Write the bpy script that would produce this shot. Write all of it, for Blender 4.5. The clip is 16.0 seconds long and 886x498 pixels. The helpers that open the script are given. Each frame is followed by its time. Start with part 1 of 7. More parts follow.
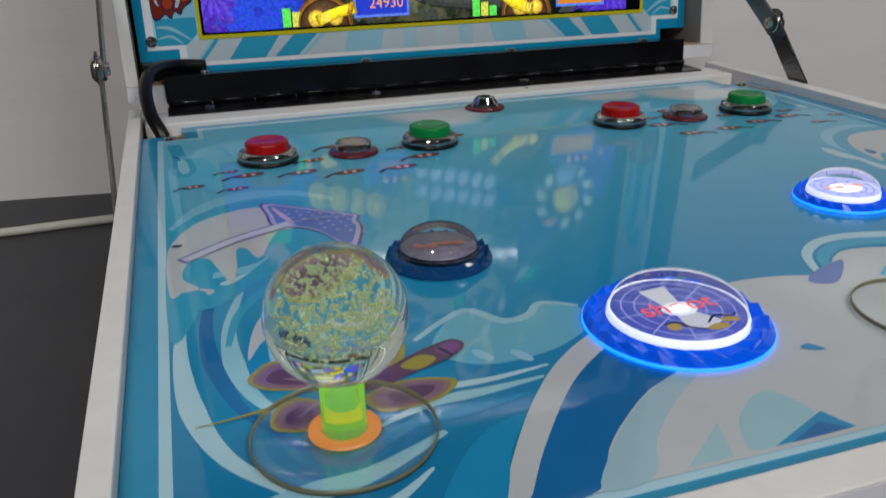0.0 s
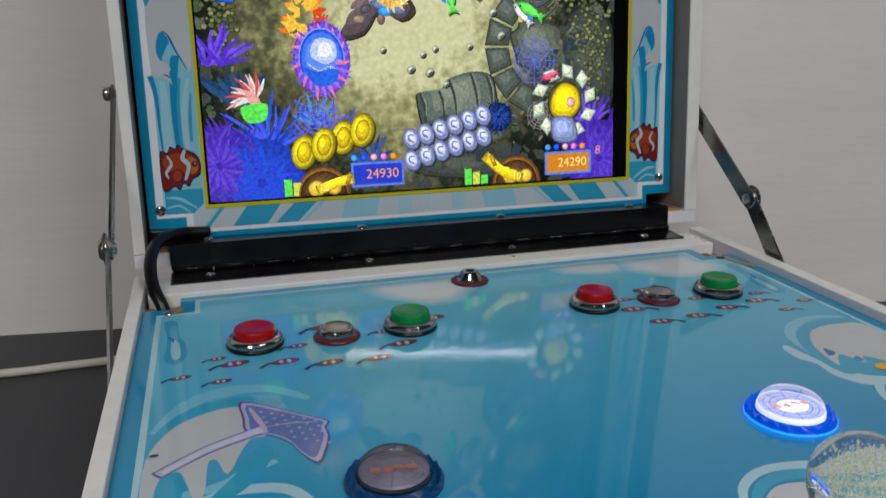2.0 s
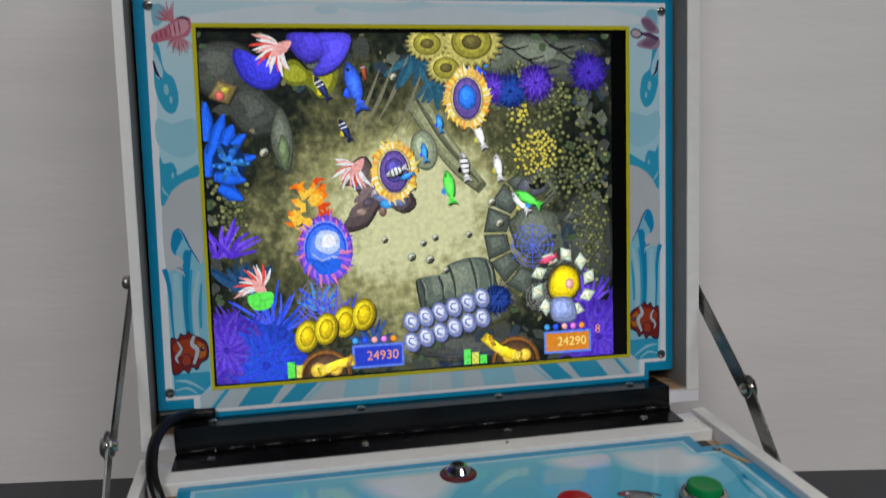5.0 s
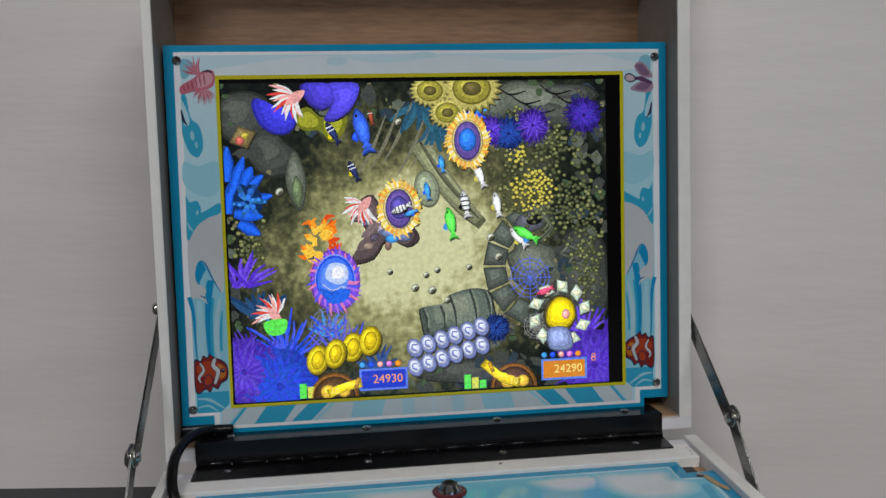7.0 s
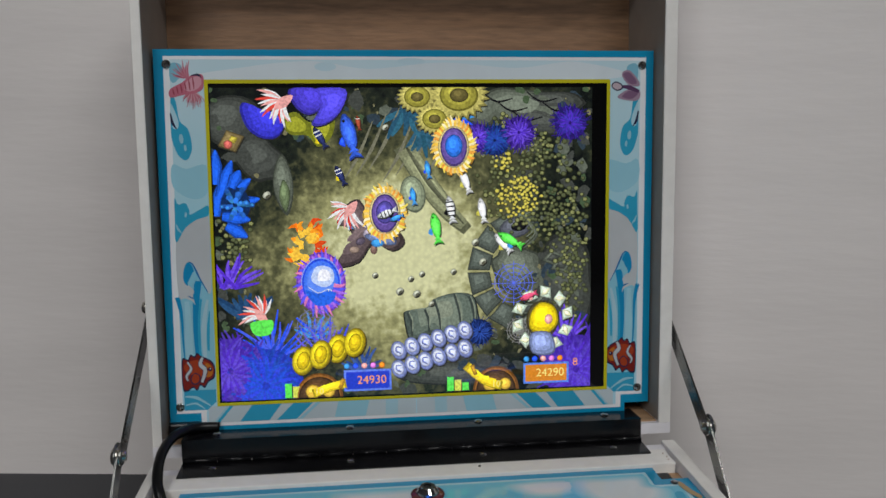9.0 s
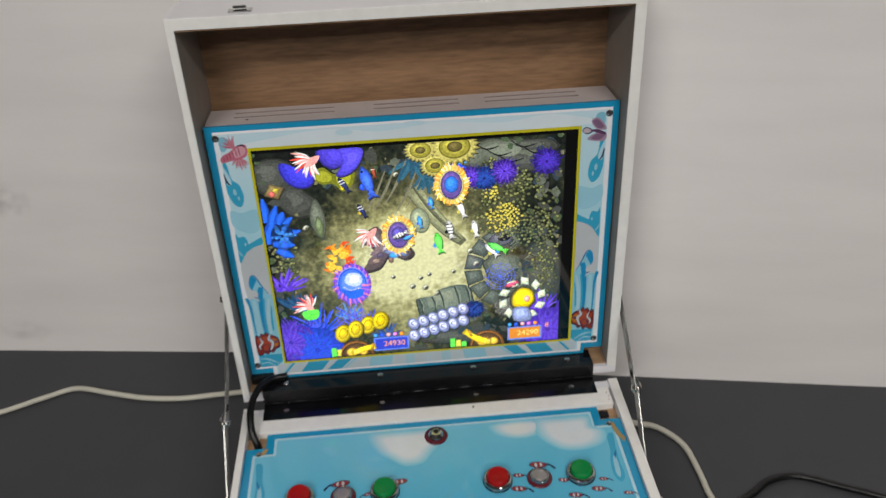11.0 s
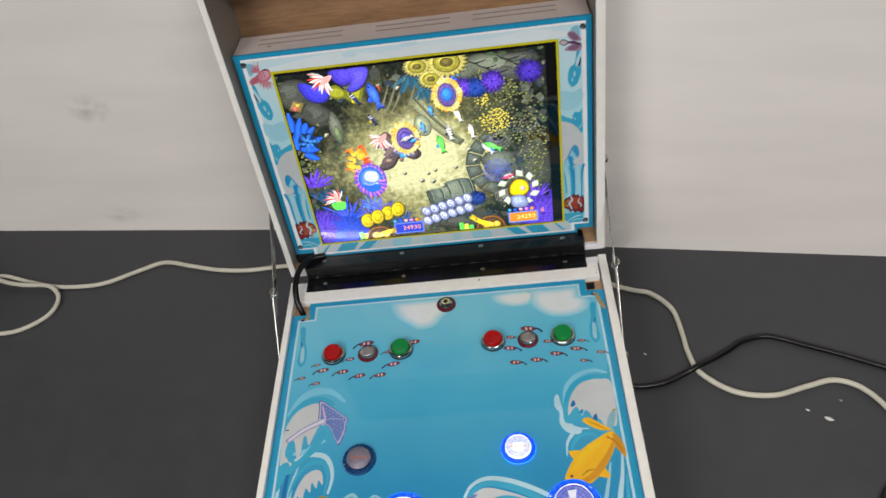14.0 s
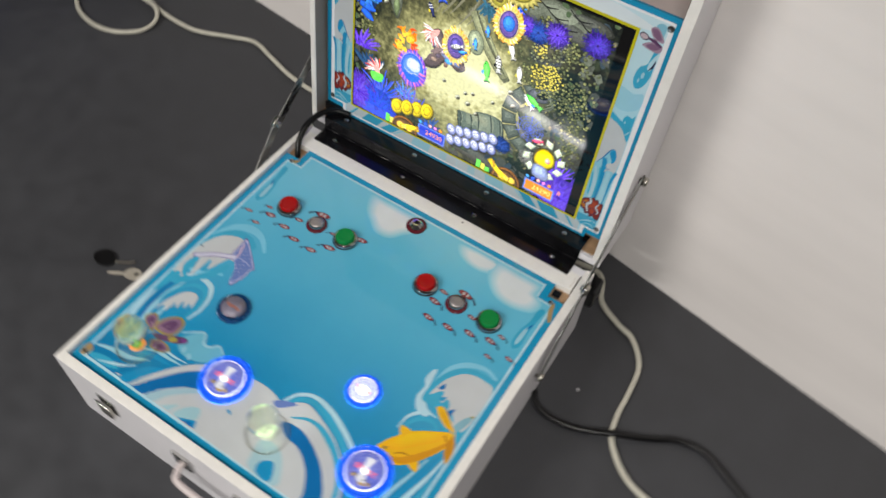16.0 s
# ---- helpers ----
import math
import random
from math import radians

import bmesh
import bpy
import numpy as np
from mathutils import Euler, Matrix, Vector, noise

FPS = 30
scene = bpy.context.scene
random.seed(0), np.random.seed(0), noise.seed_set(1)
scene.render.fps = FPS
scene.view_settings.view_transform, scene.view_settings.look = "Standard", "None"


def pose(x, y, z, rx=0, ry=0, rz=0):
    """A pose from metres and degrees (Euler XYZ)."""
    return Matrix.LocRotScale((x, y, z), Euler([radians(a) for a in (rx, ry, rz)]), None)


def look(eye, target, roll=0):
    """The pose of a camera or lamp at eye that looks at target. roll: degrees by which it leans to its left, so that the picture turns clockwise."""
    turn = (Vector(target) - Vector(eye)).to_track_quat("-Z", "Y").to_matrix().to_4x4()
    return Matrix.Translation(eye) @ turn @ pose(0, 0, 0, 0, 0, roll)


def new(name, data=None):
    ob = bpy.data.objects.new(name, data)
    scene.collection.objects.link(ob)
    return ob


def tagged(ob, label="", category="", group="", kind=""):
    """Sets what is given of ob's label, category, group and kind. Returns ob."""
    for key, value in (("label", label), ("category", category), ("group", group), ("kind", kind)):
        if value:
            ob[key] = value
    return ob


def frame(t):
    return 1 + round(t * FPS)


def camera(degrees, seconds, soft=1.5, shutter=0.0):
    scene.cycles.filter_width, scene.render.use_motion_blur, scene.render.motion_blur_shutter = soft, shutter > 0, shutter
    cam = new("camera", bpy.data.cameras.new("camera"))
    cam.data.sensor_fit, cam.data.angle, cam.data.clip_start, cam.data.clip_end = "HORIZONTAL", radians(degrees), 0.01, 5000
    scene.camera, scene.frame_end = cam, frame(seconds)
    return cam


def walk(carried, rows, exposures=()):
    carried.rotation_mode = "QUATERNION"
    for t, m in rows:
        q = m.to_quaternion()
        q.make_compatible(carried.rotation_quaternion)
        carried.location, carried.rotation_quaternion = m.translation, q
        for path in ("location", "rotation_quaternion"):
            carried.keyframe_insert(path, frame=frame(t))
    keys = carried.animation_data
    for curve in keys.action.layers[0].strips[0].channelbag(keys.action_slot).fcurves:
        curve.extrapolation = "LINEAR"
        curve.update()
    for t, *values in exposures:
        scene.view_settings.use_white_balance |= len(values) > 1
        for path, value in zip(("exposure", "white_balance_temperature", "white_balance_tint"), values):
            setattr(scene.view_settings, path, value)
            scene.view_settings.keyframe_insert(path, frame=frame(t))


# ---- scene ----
cam = camera(58.0, 16.0, shutter=0.5)
METRES, EYE, TILT, LEAN, TURN = 1.5, 0.21, 0.0, 0.0, -16.3
PATH = [
    (0, (-0.209, -0.547, 0.271), (0.357, 1.207, -0.506), -1.1),
    (0.5, (-0.206, -0.549, 0.286), (0.364, 1.229, -0.432), -0.9),
    (1, (-0.199, -0.550, 0.304), (0.363, 1.251, -0.360), -0.7),
    (1.5, (-0.190, -0.561, 0.324), (0.357, 1.259, -0.299), -0.4),
    (2, (-0.182, -0.560, 0.338), (0.352, 1.281, -0.233), -0.3),
    (2.5, (-0.175, -0.559, 0.351), (0.361, 1.295, -0.175), 0.1),
    (3, (-0.162, -0.553, 0.366), (0.366, 1.315, -0.115), 0.2),
    (3.5, (-0.154, -0.549, 0.380), (0.367, 1.329, -0.070), 0.3),
    (4, (-0.152, -0.547, 0.392), (0.343, 1.344, -0.033), 0.1),
    (4.5, (-0.145, -0.553, 0.410), (0.303, 1.354, 0.009), -0.3),
    (5, (-0.126, -0.574, 0.431), (0.267, 1.350, 0.053), -0.6),
    (5.2, (-0.118, -0.579, 0.449), (0.245, 1.346, 0.047), -0.5),
    (7.3, (-0.072, -0.633, 0.458), (0.166, 1.324, 0.124), -1.0),
    (7.5, (-0.068, -0.631, 0.465), (0.174, 1.324, 0.122), -0.8),
    (8, (-0.066, -0.636, 0.476), (0.169, 1.318, 0.119), -0.6),
    (8.5, (-0.064, -0.638, 0.482), (0.165, 1.314, 0.111), -0.3),
    (9, (-0.057, -0.638, 0.484), (0.163, 1.310, 0.087), -0.1),
    (9.2, (-0.052, -0.638, 0.486), (0.159, 1.307, 0.074), -0.1),
    (11.3, (-0.015, -0.719, 0.976), (0.045, 0.853, -0.259), -3.6),
    (11.5, (0.000, -0.769, 1.001), (0.003, 0.786, -0.256), -4.0),
    (12, (0.118, -0.874, 1.046), (-0.005, 0.669, -0.220), -5.4),
    (12.5, (0.176, -0.904, 1.084), (-0.030, 0.608, -0.209), -7.4),
    (13, (0.194, -0.901, 1.078), (-0.032, 0.579, -0.249), -9.3),
    (13.5, (0.176, -0.856, 1.078), (-0.024, 0.581, -0.298), -10.3),
    (14, (0.109, -0.784, 1.063), (-0.064, 0.604, -0.366), -10.5),
    (14.5, (0.079, -0.764, 1.060), (-0.052, 0.567, -0.426), -9.1),
    (15, (0.125, -0.753, 1.058), (-0.085, 0.508, -0.480), -7.6),
    (15.2, (0.187, -0.739, 1.057), (-0.119, 0.484, -0.497), -7.1),
    (15.5, (0.262, -0.725, 1.063), (-0.162, 0.432, -0.513), -3.9),
    (15.6, (0.281, -0.703, 1.074), (-0.172, 0.418, -0.520), -2.7),
    (15.8, (0.317, -0.654, 1.061), (-0.182, 0.426, -0.547), 1.7),
    (16, (0.371, -0.599, 1.038), (-0.195, 0.444, -0.571), 5.4),
]
EXPOSURE = [(0.0, -0.23, 6500, 10), (0.5, -0.29, 6500, 10), (1.5, -0.28, 6500, 10), (3.5, -0.25, 6500, 10), (5.0, -0.3, 6500, 10), (9.2, -0.32, 6600, 10), (11.3, 0.17, 6900, 10), (12.5, 0.28, 6950, 10), (14.5, 0.38, 6950, 10), (16.0, 0.38, 6950, 10)]
walk(cam, [(t, look(eye, target, roll)) for t, eye, target, roll in PATH], EXPOSURE)

# ---- room light ----
world = bpy.data.worlds.new("world")
scene.world = world
world.use_nodes = True
world.node_tree.nodes["Background"].inputs[0].default_value = (0.8, 0.85, 0.9, 1)
world.node_tree.nodes["Background"].inputs[1].default_value = 0.05

TUBES = [(0.92, -1.93, 0.86), (1.1, -3.3, 0.88), (-1.35, -2.4, 1.30), (-1.3, -3.8, 1.22)]
TUBE_POWER = 38.2
for tx, ty, share in TUBES:
    lamp = bpy.data.lights.new("tube_light", "AREA")
    lamp.shape, lamp.size, lamp.size_y = "RECTANGLE", 1.2, 0.035
    lamp.energy, lamp.color = TUBE_POWER * share, (0.985, 0.99, 1.0)
    ob = new("tube_light", lamp)
    ob.matrix_world = pose(tx, ty, 2.655, 0, 0, 12)


# ---- materials ----
def nodes_of(name):
    m = bpy.data.materials.new(name)
    m.use_nodes = True
    nt = m.node_tree
    return m, nt, nt.nodes["Principled BSDF"]


def mat(name, col, rough=0.5, metal=0.0, var=0.12, scale=40.0, bump=0.0, bscale=None, stretch=(1, 1, 1), coat=0.0, spec=0.5, rvar=0.0):
    """Principled colour with two scales of variation and fine relief."""
    m, nt, b = nodes_of(name)
    N, K = nt.nodes.new, nt.links.new
    tc = N("ShaderNodeTexCoord")
    mp = N("ShaderNodeMapping")
    mp.inputs["Scale"].default_value = stretch
    K(tc.outputs["Object"], mp.inputs[0])
    n1, n2 = N("ShaderNodeTexNoise"), N("ShaderNodeTexNoise")
    n1.inputs["Scale"].default_value, n1.inputs["Detail"].default_value = scale, 6
    n2.inputs["Scale"].default_value, n2.inputs["Detail"].default_value = scale * 0.11, 3
    for n in (n1, n2):
        K(mp.outputs[0], n.inputs["Vector"])
    mx = N("ShaderNodeMath")
    mx.operation = "ADD"
    K(n1.outputs[0], mx.inputs[0]), K(n2.outputs[0], mx.inputs[1])
    cr = N("ShaderNodeMapRange")
    cr.inputs[1].default_value, cr.inputs[2].default_value = 0.7, 1.3
    cr.inputs[3].default_value, cr.inputs[4].default_value = 1 - var, 1 + var
    K(mx.outputs[0], cr.inputs[0])
    mul = N("ShaderNodeVectorMath")
    mul.operation = "SCALE"
    mul.inputs[0].default_value = col[:3]
    K(cr.outputs[0], mul.inputs["Scale"])
    K(mul.outputs[0], b.inputs["Base Color"])
    b.inputs["Roughness"].default_value, b.inputs["Metallic"].default_value = rough, metal
    b.inputs["Specular IOR Level"].default_value = spec
    if rvar:
        rr = N("ShaderNodeMapRange")
        rr.inputs[1].default_value, rr.inputs[2].default_value = 0.7, 1.3
        rr.inputs[3].default_value, rr.inputs[4].default_value = max(0.02, rough - rvar), rough + rvar
        K(mx.outputs[0], rr.inputs[0]), K(rr.outputs[0], b.inputs["Roughness"])
    if coat:
        b.inputs["Coat Weight"].default_value, b.inputs["Coat Roughness"].default_value = coat, 0.045
    if bump:
        nb, bp = N("ShaderNodeTexNoise"), N("ShaderNodeBump")
        nb.inputs["Scale"].default_value, nb.inputs["Detail"].default_value = bscale or scale * 3, 4
        K(mp.outputs[0], nb.inputs["Vector"])
        bp.inputs["Strength"].default_value, bp.inputs["Distance"].default_value = bump, 0.001
        K(nb.outputs[0], bp.inputs["Height"]), K(bp.outputs[0], b.inputs["Normal"])
    return m


def glow(name, col, strength, base=(0.05, 0.05, 0.05), rough=0.3):
    m, nt, b = nodes_of(name)
    b.inputs["Base Color"].default_value = (*base, 1)
    b.inputs["Emission Color"].default_value = (*col, 1)
    b.inputs["Emission Strength"].default_value = strength
    b.inputs["Roughness"].default_value = rough
    return m


def glass(name, col=(1, 1, 1), rough=0.0, ior=1.49):
    m, nt, b = nodes_of(name)
    b.inputs["Base Color"].default_value = (*col, 1)
    b.inputs["Transmission Weight"].default_value, b.inputs["IOR"].default_value = 1.0, ior
    b.inputs["Roughness"].default_value = rough
    return m


def printed(name, col, var=0.06, scale=30):
    """Ink under clear acrylic: flat colour below a glossy coat."""
    return mat(name, col, rough=0.35, var=var, scale=scale, coat=0.75, spec=0.1)


M = {}
M["floor"] = mat("grey_floor_vinyl", (0.040, 0.041, 0.046), 0.55, var=0.16, scale=26, bump=0.12, bscale=900, rvar=0.08)
M["wall"] = mat("white_wall", (0.83, 0.79, 0.765), 0.42, var=0.06, scale=8, bump=0.42, bscale=60, stretch=(0.38, 0.38, 2.0))
M["ceiling"] = mat("ceiling_grey", (0.16, 0.16, 0.165), 0.9, var=0.05, scale=4)
M["farwall"] = mat("dark_hall_wall", (0.07, 0.07, 0.075), 0.8, var=0.1, scale=3)
M["batten"] = mat("white_enamel", (0.75, 0.75, 0.75), 0.4, var=0.03)
M["case"] = mat("white_laminate", (0.76, 0.745, 0.77), 0.38, var=0.03, scale=60, bump=0.08, bscale=700, rvar=0.06)
M["edge"] = mat("white_edge_band", (0.80, 0.78, 0.74), 0.42, var=0.05, scale=90, bump=0.1, bscale=500)
M["inner"] = mat("grey_lid_lining", (0.27, 0.235, 0.205), 0.55, var=0.08, scale=50)
M["wood"] = mat("brown_plywood", (0.25, 0.138, 0.070), 0.55, var=0.32, scale=190, bump=0.25, bscale=320, stretch=(0.20, 1, 1.5))
M["rawwood"] = mat("raw_wood_block", (0.36, 0.22, 0.12), 0.7, var=0.25, scale=90, stretch=(0.3, 1, 1))
M["monbox"] = mat("grey_pink_laminate", (0.56, 0.49, 0.48), 0.45, var=0.05, scale=50)
M["slot"] = mat("slot_dark", (0.30, 0.24, 0.23), 0.8, var=0.1)
M["black"] = mat("black_painted_steel", (0.005, 0.005, 0.006), 0.22, var=0.3, scale=60, rvar=0.06, spec=0.28)
M["chrome"] = mat("chrome", (0.47, 0.465, 0.45), 0.05, 1.0, var=0.04, scale=80)
M["steel"] = mat("dull_zinc_steel", (0.22, 0.22, 0.212), 0.30, 1.0, var=0.2, scale=60, rvar=0.1, bump=0.1, bscale=400, stretch=(1, 0.3, 1))
M["nickel"] = mat("nickel_bolt", (0.56, 0.53, 0.47), 0.25, 1.0, var=0.1, scale=120)
M["rubber"] = mat("black_rubber_cable", (0.003, 0.003, 0.0035), 0.30, var=0.2, scale=100, spec=0.35)
M["wcable"] = mat("cream_cable", (0.52, 0.50, 0.42), 0.5, var=0.12, scale=60)
M["redcap"] = mat("red_plastic", (0.36, 0.006, 0.006), 0.24, var=0.06, scale=100, spec=0.22)
M["greencap"] = mat("green_plastic", (0.002, 0.205, 0.045), 0.24, var=0.06, scale=100, spec=0.22)
M["darkring"] = mat("dark_red_plastic", (0.10, 0.010, 0.018), 0.2, var=0.1, scale=100)
M["greycap"] = mat("brushed_grey_cap", (0.42, 0.38, 0.37), 0.3, 0.7, var=0.08, scale=200)
M["hole"] = mat("lock_hole_black", (0.004, 0.004, 0.004), 0.6)
M["blueplastic"] = mat("blue_plastic_bin", (0.006, 0.02, 0.16), 0.35, var=0.1, scale=20)
M["blueband"] = printed("print_border_blue", (0.003, 0.265, 0.47))
M["white"] = printed("print_white", (0.78, 0.80, 0.82))
M["yellow"] = printed("print_yellow_frame", (0.55, 0.50, 0.012))
M["screenblack"] = mat("screen_black", (0.002, 0.002, 0.002), 0.15, coat=1.0, spec=0.0)
M["paleline"] = printed("print_pale_line", (0.40, 0.63, 0.72))



def graded(name, axis, lo, hi, stops, rough=0.35):
    """Ink that runs from colour to colour along one axis, under a glossy coat."""
    m, nt, b = nodes_of(name)
    N, K = nt.nodes.new, nt.links.new
    tc, sp, mr, cr, ns = N("ShaderNodeTexCoord"), N("ShaderNodeSeparateXYZ"), N("ShaderNodeMapRange"), N("ShaderNodeValToRGB"), N("ShaderNodeTexNoise")
    K(tc.outputs["Object"], sp.inputs[0])
    ns.inputs["Scale"].default_value, ns.inputs["Detail"].default_value = 9, 5
    K(tc.outputs["Object"], ns.inputs["Vector"])
    ad = N("ShaderNodeMath")
    ad.operation, ad.inputs[1].default_value = "MULTIPLY_ADD", 0.10
    K(ns.outputs[0], ad.inputs[0]), K(sp.outputs[axis], ad.inputs[2])
    mr.inputs[1].default_value, mr.inputs[2].default_value = lo + 0.05, hi + 0.05
    K(ad.outputs[0], mr.inputs[0]), K(mr.outputs[0], cr.inputs[0])
    cr.color_ramp.elements[0].color, cr.color_ramp.elements[1].color = (*stops[0], 1), (*stops[-1], 1)
    for k, c in enumerate(stops[1:-1]):
        cr.color_ramp.elements.new((k + 1) / (len(stops) - 1)).color = (*c, 1)
    K(cr.outputs[0], b.inputs["Base Color"])
    b.inputs["Roughness"].default_value, b.inputs["Specular IOR Level"].default_value = rough, 0.1
    b.inputs["Coat Weight"].default_value, b.inputs["Coat Roughness"].default_value = 0.75, 0.05
    return m


M["sea"] = graded("print_sea", 1, -0.40, 0.02, [(0.003, 0.18, 0.385), (0.008, 0.255, 0.475), (0.045, 0.36, 0.565), (0.095, 0.445, 0.625), (0.17, 0.52, 0.67)])
M["sky"] = graded("print_water_pale", 2, 0.16, 0.52, [(0.42, 0.66, 0.76), (0.24, 0.55, 0.68), (0.40, 0.64, 0.72), (0.55, 0.70, 0.76)])
INK = {}


def ink(*col):
    if col not in INK:
        INK[col] = printed("printed_ink", col)
    return INK[col]


LIT = {}


LITCOL = {}


def lit(*col, k=1.0, var=0.22, scale=420):
    """A lit picture element of the screen, with mottling."""
    key = (*col, k, var)
    if key not in LIT:
        m, nt, b = nodes_of("screen_light")
        N, K = nt.nodes.new, nt.links.new
        tc, ns, mr, sc = N("ShaderNodeTexCoord"), N("ShaderNodeTexNoise"), N("ShaderNodeMapRange"), N("ShaderNodeVectorMath")
        ns.inputs["Scale"].default_value, ns.inputs["Detail"].default_value, ns.inputs["Roughness"].default_value = scale, 4, 0.5
        K(tc.outputs["Object"], ns.inputs["Vector"])
        mr.inputs[1].default_value, mr.inputs[2].default_value = 0.36, 0.64
        mr.inputs[3].default_value, mr.inputs[4].default_value = 1 - var, 1 + var
        K(ns.outputs[0], mr.inputs[0])
        sc.operation = "SCALE"
        sc.inputs[0].default_value = col
        K(mr.outputs[0], sc.inputs["Scale"]), K(sc.outputs[0], b.inputs["Emission Color"])
        b.inputs["Emission Strength"].default_value = k * SCREEN
        b.inputs["Base Color"].default_value = (0.005, 0.005, 0.005, 1)
        b.inputs["Roughness"].default_value, b.inputs["Specular IOR Level"].default_value = 0.3, 0.0
        b.inputs["Coat Weight"].default_value, b.inputs["Coat Roughness"].default_value = 1.0, 0.03
        LIT[key] = m
        LITCOL[m.name] = col
    return LIT[key]


SCREEN = 1.2


def seabed_light():
    """The screen's sandy sea bottom: pale sand in the middle, dark rock towards the corners."""
    m, nt, b = nodes_of("screen_seabed")
    N, K = nt.nodes.new, nt.links.new
    tc, mp, gr = N("ShaderNodeTexCoord"), N("ShaderNodeMapping"), N("ShaderNodeTexGradient")
    mp.inputs["Location"].default_value = (0.06, 0.0, -1.86)
    mp.inputs["Scale"].default_value = (5.6, 0.0, 5.7)
    gr.gradient_type = "SPHERICAL"
    n1, n2, n3 = N("ShaderNodeTexNoise"), N("ShaderNodeTexNoise"), N("ShaderNodeTexVoronoi")
    n1.inputs["Scale"].default_value, n1.inputs["Detail"].default_value = 14, 6
    n2.inputs["Scale"].default_value, n2.inputs["Detail"].default_value = 190, 8
    n3.inputs["Scale"].default_value = 75
    K(tc.outputs["Object"], mp.inputs[0]), K(mp.outputs[0], gr.inputs[0])
    for n in (n1, n2, n3):
        K(tc.outputs["Object"], n.inputs["Vector"])
    a1 = N("ShaderNodeMath")
    a1.operation, a1.inputs[1].default_value = "MULTIPLY_ADD", 0.75
    K(n1.outputs[0], a1.inputs[0]), K(gr.outputs["Color"], a1.inputs[2])
    a2 = N("ShaderNodeMath")
    a2.operation, a2.inputs[1].default_value = "MULTIPLY_ADD", 0.50
    K(n2.outputs[0], a2.inputs[0]), K(a1.outputs[0], a2.inputs[2])
    a3 = N("ShaderNodeMath")
    a3.operation, a3.inputs[1].default_value = "MULTIPLY_ADD", 0.22
    K(n3.outputs["Distance"], a3.inputs[0]), K(a2.outputs[0], a3.inputs[2])
    cr = N("ShaderNodeValToRGB")
    mr = N("ShaderNodeMapRange")
    mr.inputs[1].default_value, mr.inputs[2].default_value = 0.68, 1.54
    K(a3.outputs[0], mr.inputs[0]), K(mr.outputs[0], cr.inputs[0])
    el = cr.color_ramp.elements
    el[0].color, el[1].color = (0.003, 0.005, 0.005, 1), (0.67, 0.68, 0.39, 1)
    for p, c in ((0.25, (0.016, 0.022, 0.014)), (0.5, (0.105, 0.108, 0.050)), (0.75, (0.35, 0.348, 0.158))):
        el.new(p).color = (*c, 1)
    vo, vr, mixc = N("ShaderNodeTexVoronoi"), N("ShaderNodeMapRange"), N("ShaderNodeVectorMath")
    vo.feature, vo.inputs["Scale"].default_value = "SMOOTH_F1", 260
    K(tc.outputs["Object"], vo.inputs["Vector"])
    vr.inputs[1].default_value, vr.inputs[2].default_value, vr.inputs[3].default_value, vr.inputs[4].default_value = 0.0, 0.75, 1.1, 0.86
    K(vo.outputs["Distance"], vr.inputs[0])
    mixc.operation = "SCALE"
    K(cr.outputs[0], mixc.inputs[0]), K(vr.outputs[0], mixc.inputs["Scale"])
    K(mixc.outputs[0], b.inputs["Emission Color"])
    b.inputs["Emission Strength"].default_value = SCREEN
    b.inputs["Base Color"].default_value = (0.005, 0.005, 0.005, 1)
    b.inputs["Specular IOR Level"].default_value = 0.0
    b.inputs["Coat Weight"].default_value, b.inputs["Coat Roughness"].default_value = 1.0, 0.03
    return m


M["seabed"] = seabed_light()


def thin_clear(name, gloss=0.07):
    """A thin clear sheet: light goes straight through, with a weak mirror gloss."""
    m, nt, b = nodes_of(name)
    N, K = nt.nodes.new, nt.links.new
    tr, gl, mx = N("ShaderNodeBsdfTransparent"), N("ShaderNodeBsdfGlossy"), N("ShaderNodeMixShader")
    gl.inputs["Roughness"].default_value = 0.03
    mx.inputs[0].default_value = gloss
    K(tr.outputs[0], mx.inputs[1]), K(gl.outputs[0], mx.inputs[2]), K(mx.outputs[0], nt.nodes["Material Output"].inputs[0])
    return m


M["thin"] = thin_clear("thin_clear_sheet")
M["dome"] = thin_clear("clear_dome_plastic")
fres = M["dome"].node_tree.nodes.new("ShaderNodeFresnel")
fres.inputs["IOR"].default_value = 1.6
M["dome"].node_tree.links.new(fres.outputs[0], M["dome"].node_tree.nodes["Mix Shader"].inputs[0])
M["ball_green"] = glass("bubble_ball_green", (0.92, 1.0, 0.88))
M["ball_pale"] = glass("bubble_ball_pale", (0.96, 1.0, 0.95))
# weak glow put into the glass for the lit look the shaft gives it
for key, col in (("ball_green", (0.42, 0.52, 0.30, 1)), ("ball_pale", (0.48, 0.50, 0.42, 1))):
    bs_ = M[key].node_tree.nodes["Principled BSDF"]
    bs_.inputs["Emission Color"].default_value, bs_.inputs["Emission Strength"].default_value = col, 0.035
M["shaft_green"] = glow("lit_green_shaft", (0.46, 1.0, 0.06), 0.14, (0.62, 1.0, 0.25), 0.02)
M["shaft_green"].node_tree.nodes["Principled BSDF"].inputs["Transmission Weight"].default_value = 0.9
M["shaft_white"] = glow("lit_pale_shaft", (0.70, 1.0, 0.55), 0.55, (0.5, 0.6, 0.4), 0.1)
M["orange_glow"] = glow("amber_glow", (1.0, 0.33, 0.03), 0.6)
M["pale_glow"] = glow("pale_glow", (0.65, 0.9, 0.6), 0.25, (0.4, 0.4, 0.35))
